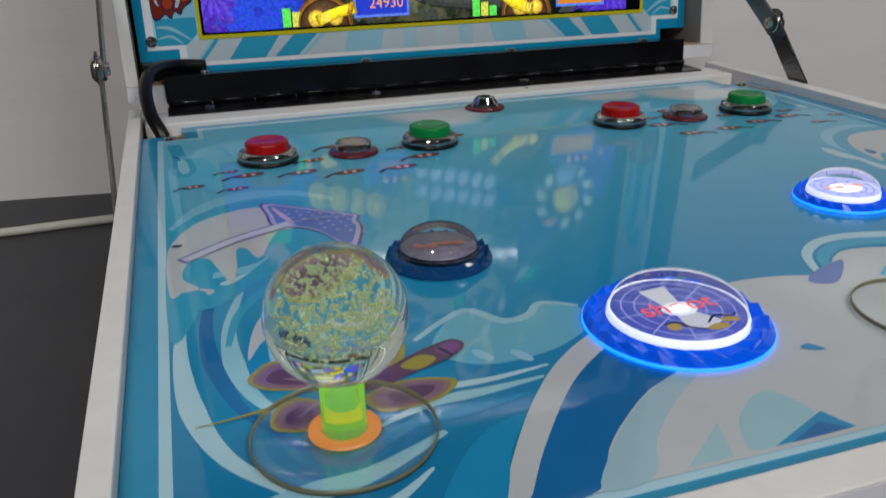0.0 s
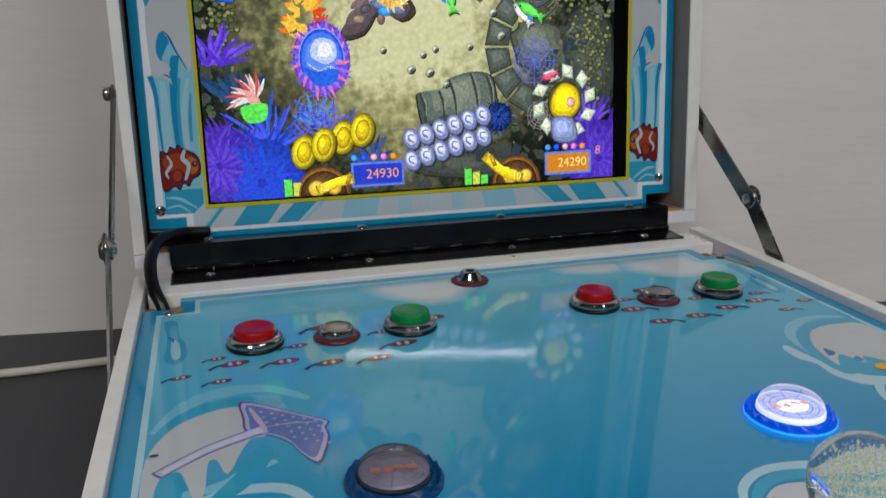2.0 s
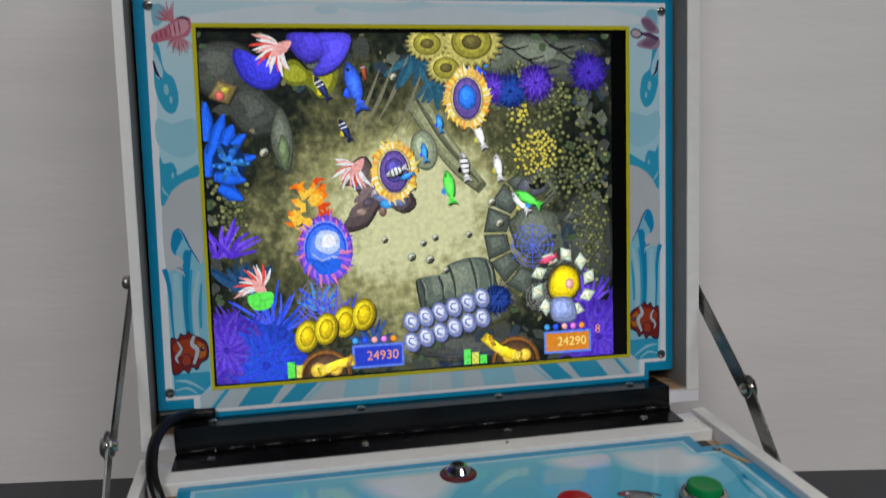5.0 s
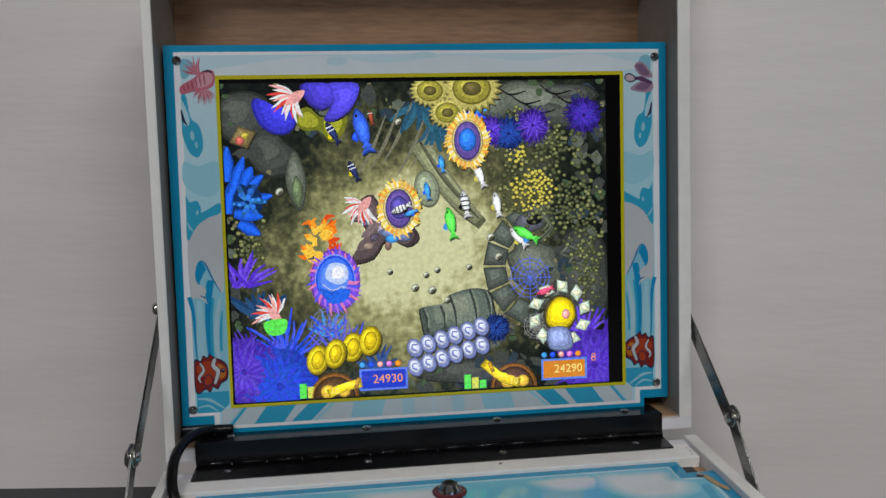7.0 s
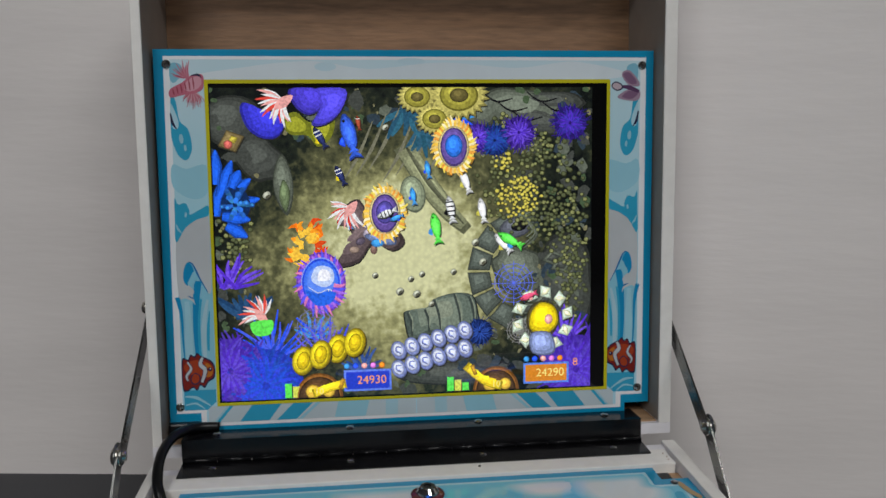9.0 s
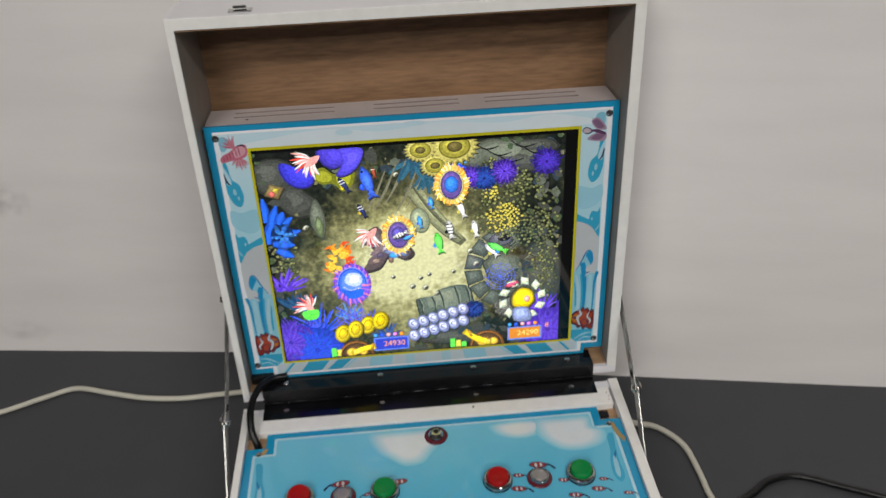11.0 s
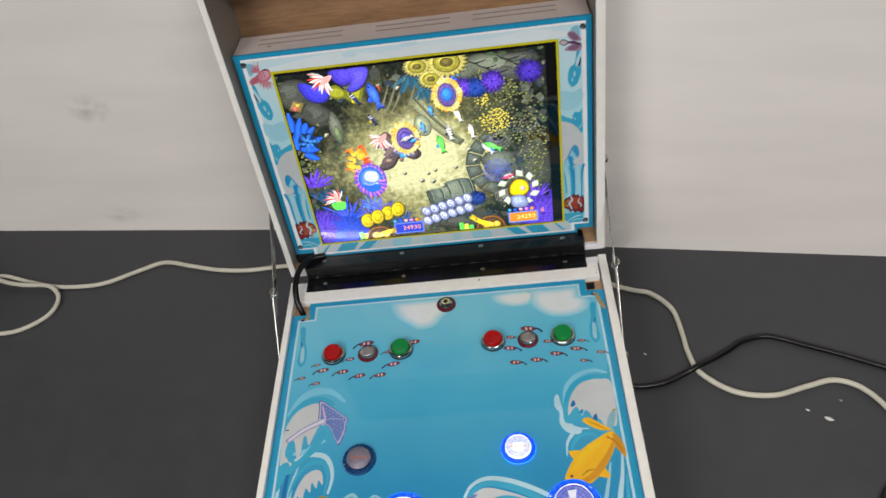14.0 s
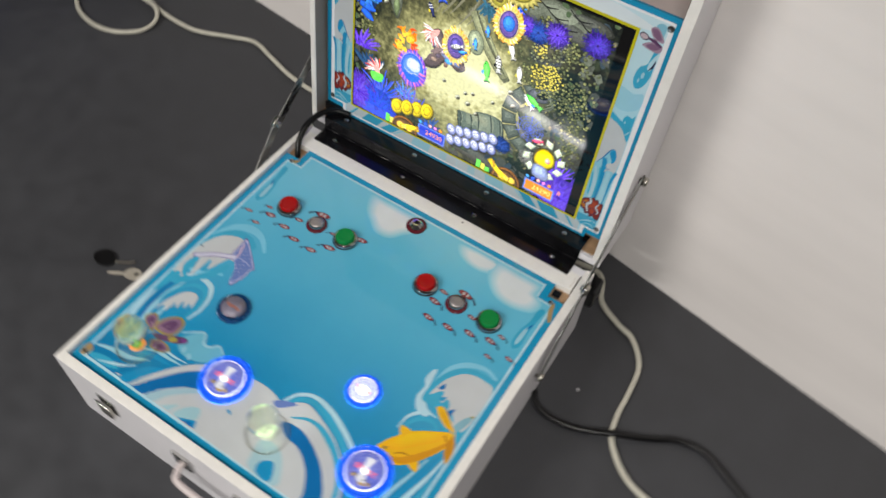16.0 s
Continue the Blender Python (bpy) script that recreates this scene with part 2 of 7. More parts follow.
# part of the bubbles' glitter is painted in as faint emission
M["bubble"] = glow("bubble_shine", (0.72, 0.82, 0.42), 0.09, (0.80, 0.86, 0.52), 0.06)
M["bubble"].node_tree.nodes["Principled BSDF"].inputs["Metallic"].default_value = 0.85
M["bubble2"] = glow("bubble_shine_pale", (0.75, 0.80, 0.60), 0.09, (0.88, 0.92, 0.80), 0.06)
M["bubble2"].node_tree.nodes["Principled BSDF"].inputs["Metallic"].default_value = 0.85
M["blue_lit"] = glow("lit_blue_ring", (0.0, 0.10, 1.0), 0.22, (0.0, 0.09, 0.70), 0.18)
M["blue_lit"].node_tree.nodes["Principled BSDF"].inputs["Specular IOR Level"].default_value = 0.38
M["blue_spill"] = glow("added_blue_spill", (0.0, 0.15, 1.0), 3.6)
M["art_lav"] = glow("lit_lavender_art", (0.52, 0.58, 0.98), 1.0, (0.2, 0.2, 0.4))
M["blue_off"] = mat("dark_blue_ring", (0.004, 0.05, 0.16), 0.12, var=0.1)
M["white_lit"] = glow("lit_white_collar", (0.85, 0.93, 1.0), 0.75, (0.8, 0.8, 0.8))
M["clearring"] = glass("grey_clear_ring", (0.75, 0.8, 0.85))
M["core_lit"] = glow("lit_core", (0.95, 0.97, 1.0), 5.0)
M["halo_lit"] = glow("lit_halo", (0.80, 0.86, 1.0), 1.1)
M["halo_mid"] = glow("lit_halo_inner", (0.88, 0.92, 1.0), 1.9)
M["art_lit"] = glow("lit_purple_art", (0.10, 0.16, 0.74), 0.42, (0.05, 0.06, 0.28))
M["art_pale"] = glow("lit_pale_art", (0.66, 0.70, 0.80), 0.55, (0.36, 0.36, 0.38))
M["art_red"] = glow("lit_red_letters", (0.95, 0.07, 0.05), 1.1)
M["art_gold"] = glow("lit_gold_art", (0.75, 0.5, 0.05), 0.5)
M["web_blue"] = glow("lit_blue_web_lines", (0.16, 0.24, 0.90), 0.75)
M["letters_pale"] = glow("lit_pale_red_letters", (1.0, 0.50, 0.42), 0.95)
M["web"] = glow("lit_web_lines", (0.42, 0.46, 0.95), 0.8)
M["art_off"] = mat("grey_violet_art", (0.20, 0.18, 0.24), 0.4, var=0.35, scale=250)
M["red_off"] = mat("dull_red_letters", (0.40, 0.16, 0.12), 0.5)
M["art_black"] = mat("black_art_line", (0.012, 0.010, 0.014), 0.4)
M["olive_edge"] = mat("olive_disc_edge", (0.16, 0.15, 0.08), 0.3, var=0.2)
M["brass"] = mat("dull_brass", (0.46, 0.42, 0.35), 0.4, 0.35, var=0.15, scale=200)
M["paper"] = mat("crumpled_white_paper", (0.62, 0.62, 0.62), 0.8, var=0.1, scale=300)
M["web_off"] = mat("grey_web_lines", (0.20, 0.20, 0.27), 0.4)


# ---- mesh helpers ----
ID = Matrix.Identity(4)


def box(bm, x0, x1, y0, y1, z0, z1, m=ID, bevel=0.0):
    vs = [bm.verts.new(m @ Vector((x, y, z))) for x in (x0, x1) for y in (y0, y1) for z in (z0, z1)]
    fs = [bm.faces.new([vs[i] for i in f]) for f in ((0, 1, 3, 2), (4, 6, 7, 5), (0, 4, 5, 1), (2, 3, 7, 6), (0, 2, 6, 4), (1, 5, 7, 3))]
    if bevel:
        es = list({e for f in fs for e in f.edges})
        bmesh.ops.bevel(bm, geom=es, offset=bevel, segments=2, affect="EDGES", profile=0.5)
    return bm


def lathe(bm, prof, m=ID, n=32, smooth=True):
    """A body of revolution about z from (radius, height) pairs."""
    rings = []
    for r, z in prof:
        if r <= 1e-7:
            rings.append([bm.verts.new(m @ Vector((0, 0, z)))])
        else:
            rings.append([bm.verts.new(m @ Vector((r * math.cos(2 * math.pi * k / n), r * math.sin(2 * math.pi * k / n), z))) for k in range(n)])
    for a, b in zip(rings, rings[1:]):
        for k in range(n):
            q = [a[k % len(a)], a[(k + 1) % len(a)], b[(k + 1) % len(b)], b[k % len(b)]]
            q = list(dict.fromkeys(q))
            if len(q) > 2:
                f = bm.faces.new(q)
                f.smooth = smooth
    return bm


def prism(bm, pts, z0, z1, m=ID):
    """A flat piece with the outline pts, from z0 to z1."""
    lo = [bm.verts.new(m @ Vector((x, y, z0))) for x, y in pts]
    hi = [bm.verts.new(m @ Vector((x, y, z1))) for x, y in pts]
    bm.faces.new(hi), bm.faces.new(lo[::-1])
    for k in range(len(pts)):
        j = (k + 1) % len(pts)
        bm.faces.new((lo[k], lo[j], hi[j], hi[k]))
    return bm


def spline(pts, n=6, closed=True):
    """Points along a smooth Catmull-Rom line through pts."""
    out, c = [], len(pts)
    span = range(c) if closed else range(c - 1)
    for i in span:
        p = [Vector(pts[(i + k) % c] if closed else pts[min(max(i + k, 0), c - 1)]) for k in (-1, 0, 1, 2)]
        for s in range(n):
            t = s / n
            out.append(0.5 * (2 * p[1] + (p[2] - p[0]) * t + (2 * p[0] - 5 * p[1] + 4 * p[2] - p[3]) * t * t + (3 * p[1] - p[0] - 3 * p[2] + p[3]) * t ** 3))
    if not closed:
        out.append(Vector(pts[-1]))
    return out


def tube(bm, pts, r, sides=10, n=6, closed=False):
    """A round cable through 3D points."""
    line = spline(pts, n, closed)
    rings = []
    up = Vector((0.1, 0.2, 1)).normalized()
    for i, p in enumerate(line):
        d = (line[min(i + 1, len(line) - 1)] - line[max(i - 1, 0)]).normalized()
        a = d.cross(up)
        if a.length < 1e-3:
            a = d.cross(Vector((1, 0, 0)))
        a.normalize()
        b = d.cross(a)
        rings.append([bm.verts.new(p + r * (math.cos(2 * math.pi * k / sides) * a + math.sin(2 * math.pi * k / sides) * b)) for k in range(sides)])
    for u, v in zip(rings, rings[1:]):
        for k in range(sides):
            f = bm.faces.new((u[k], u[(k + 1) % sides], v[(k + 1) % sides], v[k]))
            f.smooth = True
    bm.faces.new(rings[0][::-1]), bm.faces.new(rings[-1])
    return bm


def mesh_ob(name, bm, material):
    bmesh.ops.recalc_face_normals(bm, faces=bm.faces)
    me = bpy.data.meshes.new(name)
    bm.to_mesh(me)
    bm.free()
    me.materials.append(material)
    return new(name, me)


def part(name, bm, material, parent, label=""):
    ob = mesh_ob(name, bm, material)
    ob.parent = parent
    ob.matrix_parent_inverse = parent.matrix_world.inverted()
    return tagged(ob, label=label)


def thing(name, at, label, category, group=""):
    ob = new(name)
    ob.empty_display_size = 0.05
    ob.matrix_world = Matrix.Translation(at)
    bpy.context.view_layer.update()
    return tagged(ob, label, category, group)


def B():
    return bmesh.new()


# ---- room ----
def slab(name, x0, x1, y0, y1, z0, z1, material, label, category, m=ID):
    return tagged(mesh_ob(name, box(B(), x0, x1, y0, y1, z0, z1, m), material), label, category, kind="structure")


slab("floor", -3.0, 3.0, -5.0, 1.0, -0.05, 0.0, M["floor"], "dark grey matt vinyl floor with specks of dust", "floor")
slab("ceiling", -3.0, 3.0, -5.0, 1.0, 2.7, 2.8, M["ceiling"], "plain grey ceiling with tube lights", "ceiling")
slab("wall_west", -3.1, -3.0, -5.0, 1.0, 0, 2.7, M["farwall"], "plain dark grey side wall", "wall")
slab("wall_east", 3.0, 3.1, -5.0, 1.0, 0, 2.7, M["farwall"], "plain dark grey side wall", "wall")
slab("wall_south", -3.0, 3.0, -5.1, -5.0, 0, 2.7, M["farwall"], "plain dark grey wall at the room's far end", "wall")
# the wall behind the case is two boards a little out of line
slab("wall_north_1", -2.9, 0.02, 0, 0.05, 0, 2.7, M["wall"], "white painted wall with faint streaks, behind the case", "wall", pose(0, 0.299, 0, 0, 0, -7.46))
WALL_W = pose(0, 0.299, 0, 0, 0, -7.46)
slab("wall_north_2", -0.02, 2.9, 0, 0.05, 0, 2.7, M["wall"], "white painted wall with faint streaks, behind the case", "wall", pose(0, 0.2648, 0, 0, 0, -10.19))

def stain(x, z, w, h, strength):
    """A faint grey scuff on the wall, soft at its edge and broken up by noise."""
    m, nt, b = nodes_of("wall_scuff")
    N, K = nt.nodes.new, nt.links.new
    tc, mp, gr, ns = N("ShaderNodeTexCoord"), N("ShaderNodeMapping"), N("ShaderNodeTexGradient"), N("ShaderNodeTexNoise")
    mp.vector_type = "POINT"
    mp.inputs["Scale"].default_value = (1 / w, 0.0, 1 / h)
    gr.gradient_type = "SPHERICAL"
    ns.inputs["Scale"].default_value, ns.inputs["Detail"].default_value = 38, 5
    K(tc.outputs["Object"], mp.inputs[0]), K(mp.outputs[0], gr.inputs[0]), K(tc.outputs["Object"], ns.inputs["Vector"])
    rg, mu = N("ShaderNodeMapRange"), N("ShaderNodeMath")
    rg.inputs[1].default_value, rg.inputs[2].default_value, rg.inputs[4].default_value = 0.42, 0.62, strength
    mu.operation = "MULTIPLY"
    K(ns.outputs[0], rg.inputs[0]), K(rg.outputs[0], mu.inputs[0]), K(gr.outputs["Color"], mu.inputs[1]), K(mu.outputs[0], b.inputs["Alpha"])
    b.inputs["Base Color"].default_value, b.inputs["Roughness"].default_value = (0.32, 0.30, 0.28, 1), 0.7
    ob = mesh_ob("wall_scuff", box(B(), -w, w, -0.0004, 0.0, -h, h), m)
    ob.matrix_world = WALL_W @ pose(x, -0.0006, z)
    return tagged(ob, "faint grey scuff on the white wall", "scuff", kind="structure")


stain(-0.620, 0.304, 0.050, 0.036, 0.13)
stain(-0.672, 0.045, 0.050, 0.026, 0.09)
for tx, ty, _ in TUBES:
    fx = thing("ceiling_lamp", (tx, ty, 2.7), "white ceiling batten with a fluorescent tube", "ceiling lamp", "ceiling tube lamps")
    part("batten", box(B(), -0.62, 0.62, -0.03, 0.03, 2.662, 2.7, pose(tx, ty, 0, 0, 0, 12)), M["batten"], fx)

# ---- the folding game case ----
W, WL, FRONT, BACK, RIM, PAN = 0.2505, 0.2470, -0.432, 0.066, 0.1435, 0.137


def side(s, inner):
    """The x span of a side board, for s = -1 or 1."""
    return (-WL, -inner) if s < 0 else (inner, W)


LEAN_L = 5.2
LID = Matrix.Translation((0, 0.0762, 0.1615)) @ Matrix.Rotation(radians(-LEAN_L), 4, "X")
game = thing("arcade_machine", (0, -0.18, 0), "white folding arcade game case, open, on the grey floor", "arcade machine")

# base: four boards and a bottom, white with paler edge bands
body = part("base_body", box(B(), -0.2385, 0.2385, FRONT + 0.012, BACK - 0.012, 0.004, 0.014), M["case"], game, "white laminated lower case")
for s in (-1, 1):
    part("side_board", box(B(), *side(s, 0.2385), FRONT, BACK, 0.0, RIM - 0.0012), M["case"], body)
    part("edge_band", box(B(), *side(s, 0.2385), FRONT, BACK, RIM - 0.0012, RIM, bevel=0.0005), M["edge"], body, "cream-white edge band")
part("front_board", box(B(), -0.2385, 0.2385, FRONT, FRONT + 0.012, 0.0, RIM - 0.0012), M["case"], body)
part("back_board", box(B(), -0.2385, 0.2385, BACK - 0.012, BACK, 0.0, 0.139), M["case"], body)
part("edge_band", box(B(), -0.2385, 0.2385, FRONT, FRONT + 0.012, RIM - 0.0012, RIM, bevel=0.0005), M["edge"], body, "cream-white edge band")
part("rear_bar", box(B(), -0.236, 0.236, 0.024, 0.0535, 0.122, 0.1405, bevel=0.0008), M["edge"], body, "white bar behind the control panel")
for s in (-1, 1):
    part("corner_block", box(B(), min(s * 0.208, s * 0.2383), max(s * 0.208, s * 0.2383), -0.03, 0.0236, 0.09, 0.1305), M["rawwood"], body, "raw wood corner block")

part("socket_block", box(B(), 0.2155, 0.2265, 0.008, 0.019, 0.125, 0.1335), M["black"], body, "small black block in the corner notch")
part("power_inlet", box(B(), 0.222, 0.262, BACK, BACK + 0.034, 0.060, 0.098, bevel=0.004), M["rubber"], body, "black power plug at the back")

part("nail_hole", lathe(B(), [(0.0014, 0.0), (0.0014, 0.0003), (0, 0.0003)], Matrix.Translation((0.053, 0.0385, 0.1405)), 10), M["hole"], body)
for x, y in ((0.2315, 0.031), (0.2325, 0.037), (0.2312, 0.044)):
    part("nail_hole", lathe(B(), [(0.0008, 0.0), (0.0008, 0.0002), (0, 0.0002)], Matrix.Translation((x, y, 0.1405)), 8), M["rawwood"], body)

# lid: boards, back, floor
lid = part("lid", box(B(), -0.239, 0.239, 0.104, 0.112, -0.0042, 0.475, LID), M["case"], game, "white laminated lid, propped open")
for s in (-1, 1):
    part("side_board", box(B(), *side(s, 0.2385), 0.0012, 0.112, -0.004, 0.487, LID), M["case"], lid)
    part("edge_band", box(B(), *side(s, 0.2385), 0.0, 0.0012, -0.004, 0.487, LID, bevel=0.0005), M["edge"], lid, "cream-white edge band")
part("top_board", box(B(), -0.239, 0.239, 0.0012, 0.112, 0.475, 0.487, LID), M["case"], lid)
part("bottom_board", box(B(), -WL, W, 0.0005, 0.112, -0.0150, -0.0042, LID), M["case"], lid)
part("edge_band", box(B(), -0.239, 0.239, 0.0, 0.0012, 0.475, 0.487, LID, bevel=0.0005), M["edge"], lid, "cream-white edge band")
for s in (-1, 1):
    ll = box(B(), min(s * 0.2388, s * 0.2382), max(s * 0.2388, s * 0.2382), 0.0015, 0.1035, -0.002, 0.4745, LID)
    part("side_lining", ll, M["inner"], lid, "grey-brown lining of the lid's sides")
part("back_lining", box(B(), -0.238, 0.238, 0.1005, 0.1037, -0.002, 0.4745, LID), M["wood"], lid, "brown wood-grain back board")
part("top_lining", box(B(), -0.238, 0.238, 0.002, 0.1, 0.4732, 0.4747, LID), M["wood"], lid, "brown wood-grain lining")
part("lid_floor", box(B(), -0.238, 0.238, 0.006, 0.1, -0.0042, -0.0025, LID), M["rawwood"], lid, "raw wood floor of the lid")

# monitor housing with slots, set back in the lid
mb = part("monitor_housing", box(B(), -0.2355, 0.2355, 0.0285, 0.083, 0.012, 0.3590, LID, bevel=0.0006), M["monbox"], game, "grey-pink box of the monitor with slots on top")
for x0, x1 in ((-0.205, -0.09), (-0.045, 0.055), (0.085, 0.195)):
    for v in (0.052, 0.066):
        part("slot", box(B(), x0, x1, v, v + 0.003, 0.3591, 0.3597, LID), M["slot"], mb)

for x, v in ((-0.1905, 0.045), (-0.1985, 0.066)):
    part("nail_hole", box(B(), x, x + 0.003, v, v + 0.003, 0.3591, 0.3594, LID), M["hole"], mb)

# hinge
hg = part("hinge", box(box(B(), -0.2205, 0.2195, 0.0445, 0.0725, 0.1406, 0.1419), -0.2205, 0.2195, -0.0022, -0.0002, -0.0178, 0.0020, LID), M["black"], game, "long black piano hinge")
part("upper_leaf", box(B(), -0.2205, 0.2195, -0.0002, 0.0305, 0.0008, 0.0020, LID), M["black"], hg)
for k in range(14):
    x = -0.2195 + k * 0.03140
    part("knuckle", lathe(B(), [(0, 0), (0.0024, 0), (0.0024, 0.0306), (0, 0.0306)], Matrix.Translation((x, 0.0722, 0.1440)) @ Matrix.Rotation(radians(90), 4, "Y"), 10), M["black"], hg)


def screw(at, m, parent, r=0.0042):
    bm = lathe(B(), [(r, 0), (r, 0.0006), (r * 0.8, 0.0015), (r * 0.35, 0.002), (0, 0.0021)], m @ Matrix.Translation(at), 14)
    part("screw", bm, M["chrome"], parent)


for x in (-0.191, -0.0655, 0.0595, 0.187):
    screw((x, 0.0595, 0.1419), ID, hg)
    screw((x, 0.0125, 0.0020), LID, hg)

# folding stays
for s in (-1, 1):
    st = part("folding_stay", B(), M["steel"], game, "zinc-steel folding lid stay")

    def bar(p, q, off, w=0.0075):
        bm = B()
        (py, pz), (qy, qz) = p, q
        d = Vector((qy - py, qz - pz)).normalized()
        n = Vector((-d.y, d.x)) * w
        out = []
        for base, sg in (((py, pz), -1), ((qy, qz), 1)):
            a0 = math.atan2(n.y, n.x)
            for k in range(7):
                a = a0 + (0 if sg < 0 else math.pi) + math.pi * k / 6
                out.append((base[0] + w * math.cos(a), base[1] + w * math.sin(a)))
        rot = Matrix(((0, 0, s, 0), (1, 0, 0, 0), (0, 1, 0, 0), (0, 0, 0, 1)))
        prism(bm, out, W + off, W + off + 0.0018, rot)
        return bm

    part("upper_bar", bar((0.135, 0.276), (0.007, 0.183), 0.0025), M["steel"], st)
    part("lower_bar", bar((0.007, 0.183), (-0.085, 0.085), 0.0046), M["steel"], st)
    part("washer", lathe(B(), [(0, 0.0064), (0.0112, 0.0064), (0.0115, 0.0070), (0.0112, 0.0078), (0, 0.0078)], Matrix.Translation((s * W, 0.007, 0.183)) @ Matrix.Rotation(radians(90 * s), 4, "Y"), 24), M["steel"], st, "dull steel washer at the joint")
    for y, z, r in ((0.135, 0.276, 0.006), (0.007, 0.183, 0.0080), (-0.085, 0.085, 0.006)):
        part("rivet", lathe(B(), [(0, 0), (r * 0.5, 0), (r * 0.5, 0.004), (r, 0.004), (r, 0.009), (r * 0.8, 0.011), (0, 0.0115)], Matrix.Translation((s * W, y, z)) @ Matrix.Rotation(radians(90 * s), 4, "Y"), 20), M["nickel"], st)

# control panel
PX, PY0, PY1 = 0.2382, -0.4195, 0.0235
outline = [(-PX, PY0), (PX, PY0), (PX, 0.001), (0.213, 0.001), (0.213, PY1), (-0.213, PY1), (-0.213, 0.001), (-PX, 0.001)]
panel = part("control_panel", prism(B(), outline, PAN - 0.004, PAN), M["blueband"], game, "glossy blue printed control panel with waves and fish")
inset = [(-0.2285, -0.4105), (0.2285, -0.4105), (0.2285, -0.009), (0.203, -0.009), (0.203, 0.0155), (-0.203, 0.0155), (-0.203, -0.009), (-0.2285, -0.009)]
inset2 = [(x - math.copysign(0.0035, x), y + (0.0035 if y < -0.2 else -0.0035)) for x, y in inset]
part("border_line", prism(B(), inset, PAN, PAN + 0.0001), M["paleline"], panel, "thin pale printed border")
part("printed_sea", prism(B(), inset2, PAN + 0.0001, PAN + 0.0002), M["sea"], panel, "light blue printed sea fading to deep blue")
for x, y in ((-0.221, -0.008), (0.222, -0.007), (-0.226, -0.404), (0.226, -0.404)):
    screw((x, y, PAN + 0.0004), ID, panel, 0.0036)

# no real part: a black block makes the shaded hollow of the left notch
part("notch_shade", box(B(), -0.2362, -0.206, 0.018, 0.034, -0.0024, 0.0115, LID, bevel=0.002), M["rubber"], game, "black block standing in for the shade in the lower corner notch")

# screen surround and screen
fo = [(-0.2355, 0.0115), (-0.211, 0.0115), (-0.211, 0.0018), (0.2118, 0.0018), (0.2118, 0.0105), (0.2365, 0.0105), (0.2365, 0.3605), (-0.2350, 0.3605)]
UP = LID @ Matrix(((1, 0, 0, 0), (0, 0, -1, 0.0285), (0, 1, 0, 0), (0, 0, 0, 1)))


def flat(pts, h0, h1, bm=None):
    """A flat piece on the lid's front plane: x across, u up, h out of it."""
    return prism(bm or B(), pts, h0, h1, UP)


frame_ob = part("screen_surround", flat(fo, 0.0, 0.004), M["blueband"], game, "blue and white printed acrylic surround of the screen")
fi = [(-0.2290, 0.0195), (-0.2065, 0.0195), (-0.2065, 0.0060), (0.2075, 0.0060), (0.2075, 0.0190), (0.2295, 0.0190), (0.2290, 0.3540), (-0.2262, 0.3545)]
part("border_line", flat(fi, 0.004, 0.0041), M["white"], frame_ob, "white printed border")
part("printed_water", flat([(x * 0.975, u + (0.0034 if u < 0.1 else -0.003)) for x, u in fi], 0.0041, 0.0042), M["sky"], frame_ob, "pale blue printed water")
part("yellow_border", flat([(-0.1910, 0.0255), (0.1928, 0.0255), (0.1932, 0.3332), (-0.1905, 0.3332)], 0.0046, 0.0048), M["yellow"], frame_ob, "yellow printed line round the screen")
screen = part("screen", flat([(-0.1885, 0.0285), (0.1895, 0.0285), (0.1898, 0.3297), (-0.1872, 0.3297)], 0.0048, 0.0049), M["screenblack"], game, "lit game screen with an undersea scene")
for x, u in ((-0.2255, 0.026), (0.2245, 0.026), (-0.2235, 0.347), (0.225, 0.3465)):
    screw((x, u, 0.0043), UP, frame_ob, 0.0042)


# ---- printed art on the panel ----
TOP = Matrix.Translation((0, 0, PAN + 0.0002))


def decal(name, parent, layers, m, level=0, label="", step=0.000012):
    """One flat printed or lit motif: stacked outlines, each with its own ink."""
    bm, mats = B(), []
    for k, (pts, material) in enumerate(layers):
        if material not in mats:
            mats.append(material)
        h = level * 0.00006 + k * step + k * 0.0000002 + (len(bpy.data.objects) % 23) * 0.0000001
        hi = [bm.verts.new(m @ Vector((p[0], p[1], h + 0.00004))) for p in pts]
        f = bm.faces.new(hi)
        f.material_index = mats.index(material)
        if f.normal.dot(m.to_3x3() @ Vector((0, 0, 1))) < 0:
            f.normal_flip()
        f.normal_update()
    me = bpy.data.meshes.new(name)
    bm.normal_update()
    for f in bm.faces:
        if f.normal.dot(m.to_3x3() @ Vector((0, 0, 1))) < 0:
            f.normal_flip()
    bm.to_mesh(me)
    bm.free()
    for material in mats:
        me.materials.append(material)
    ob = new(name, me)
    ob.parent = parent
    ob.matrix_parent_inverse = parent.matrix_world.inverted()
    return tagged(ob, label=label)


def blob(pts, n=6):
    return [(p.x, p.y) for p in spline([(x, y) for x, y in pts], n)]


def ell(x, y, a, b, turn=0.0, n=28):
    c, s = math.cos(radians(turn)), math.sin(radians(turn))
    return [(x + a * math.cos(t) * c - b * math.sin(t) * s, y + a * math.cos(t) * s + b * math.sin(t) * c) for t in (2 * math.pi * k / n for k in range(n))]


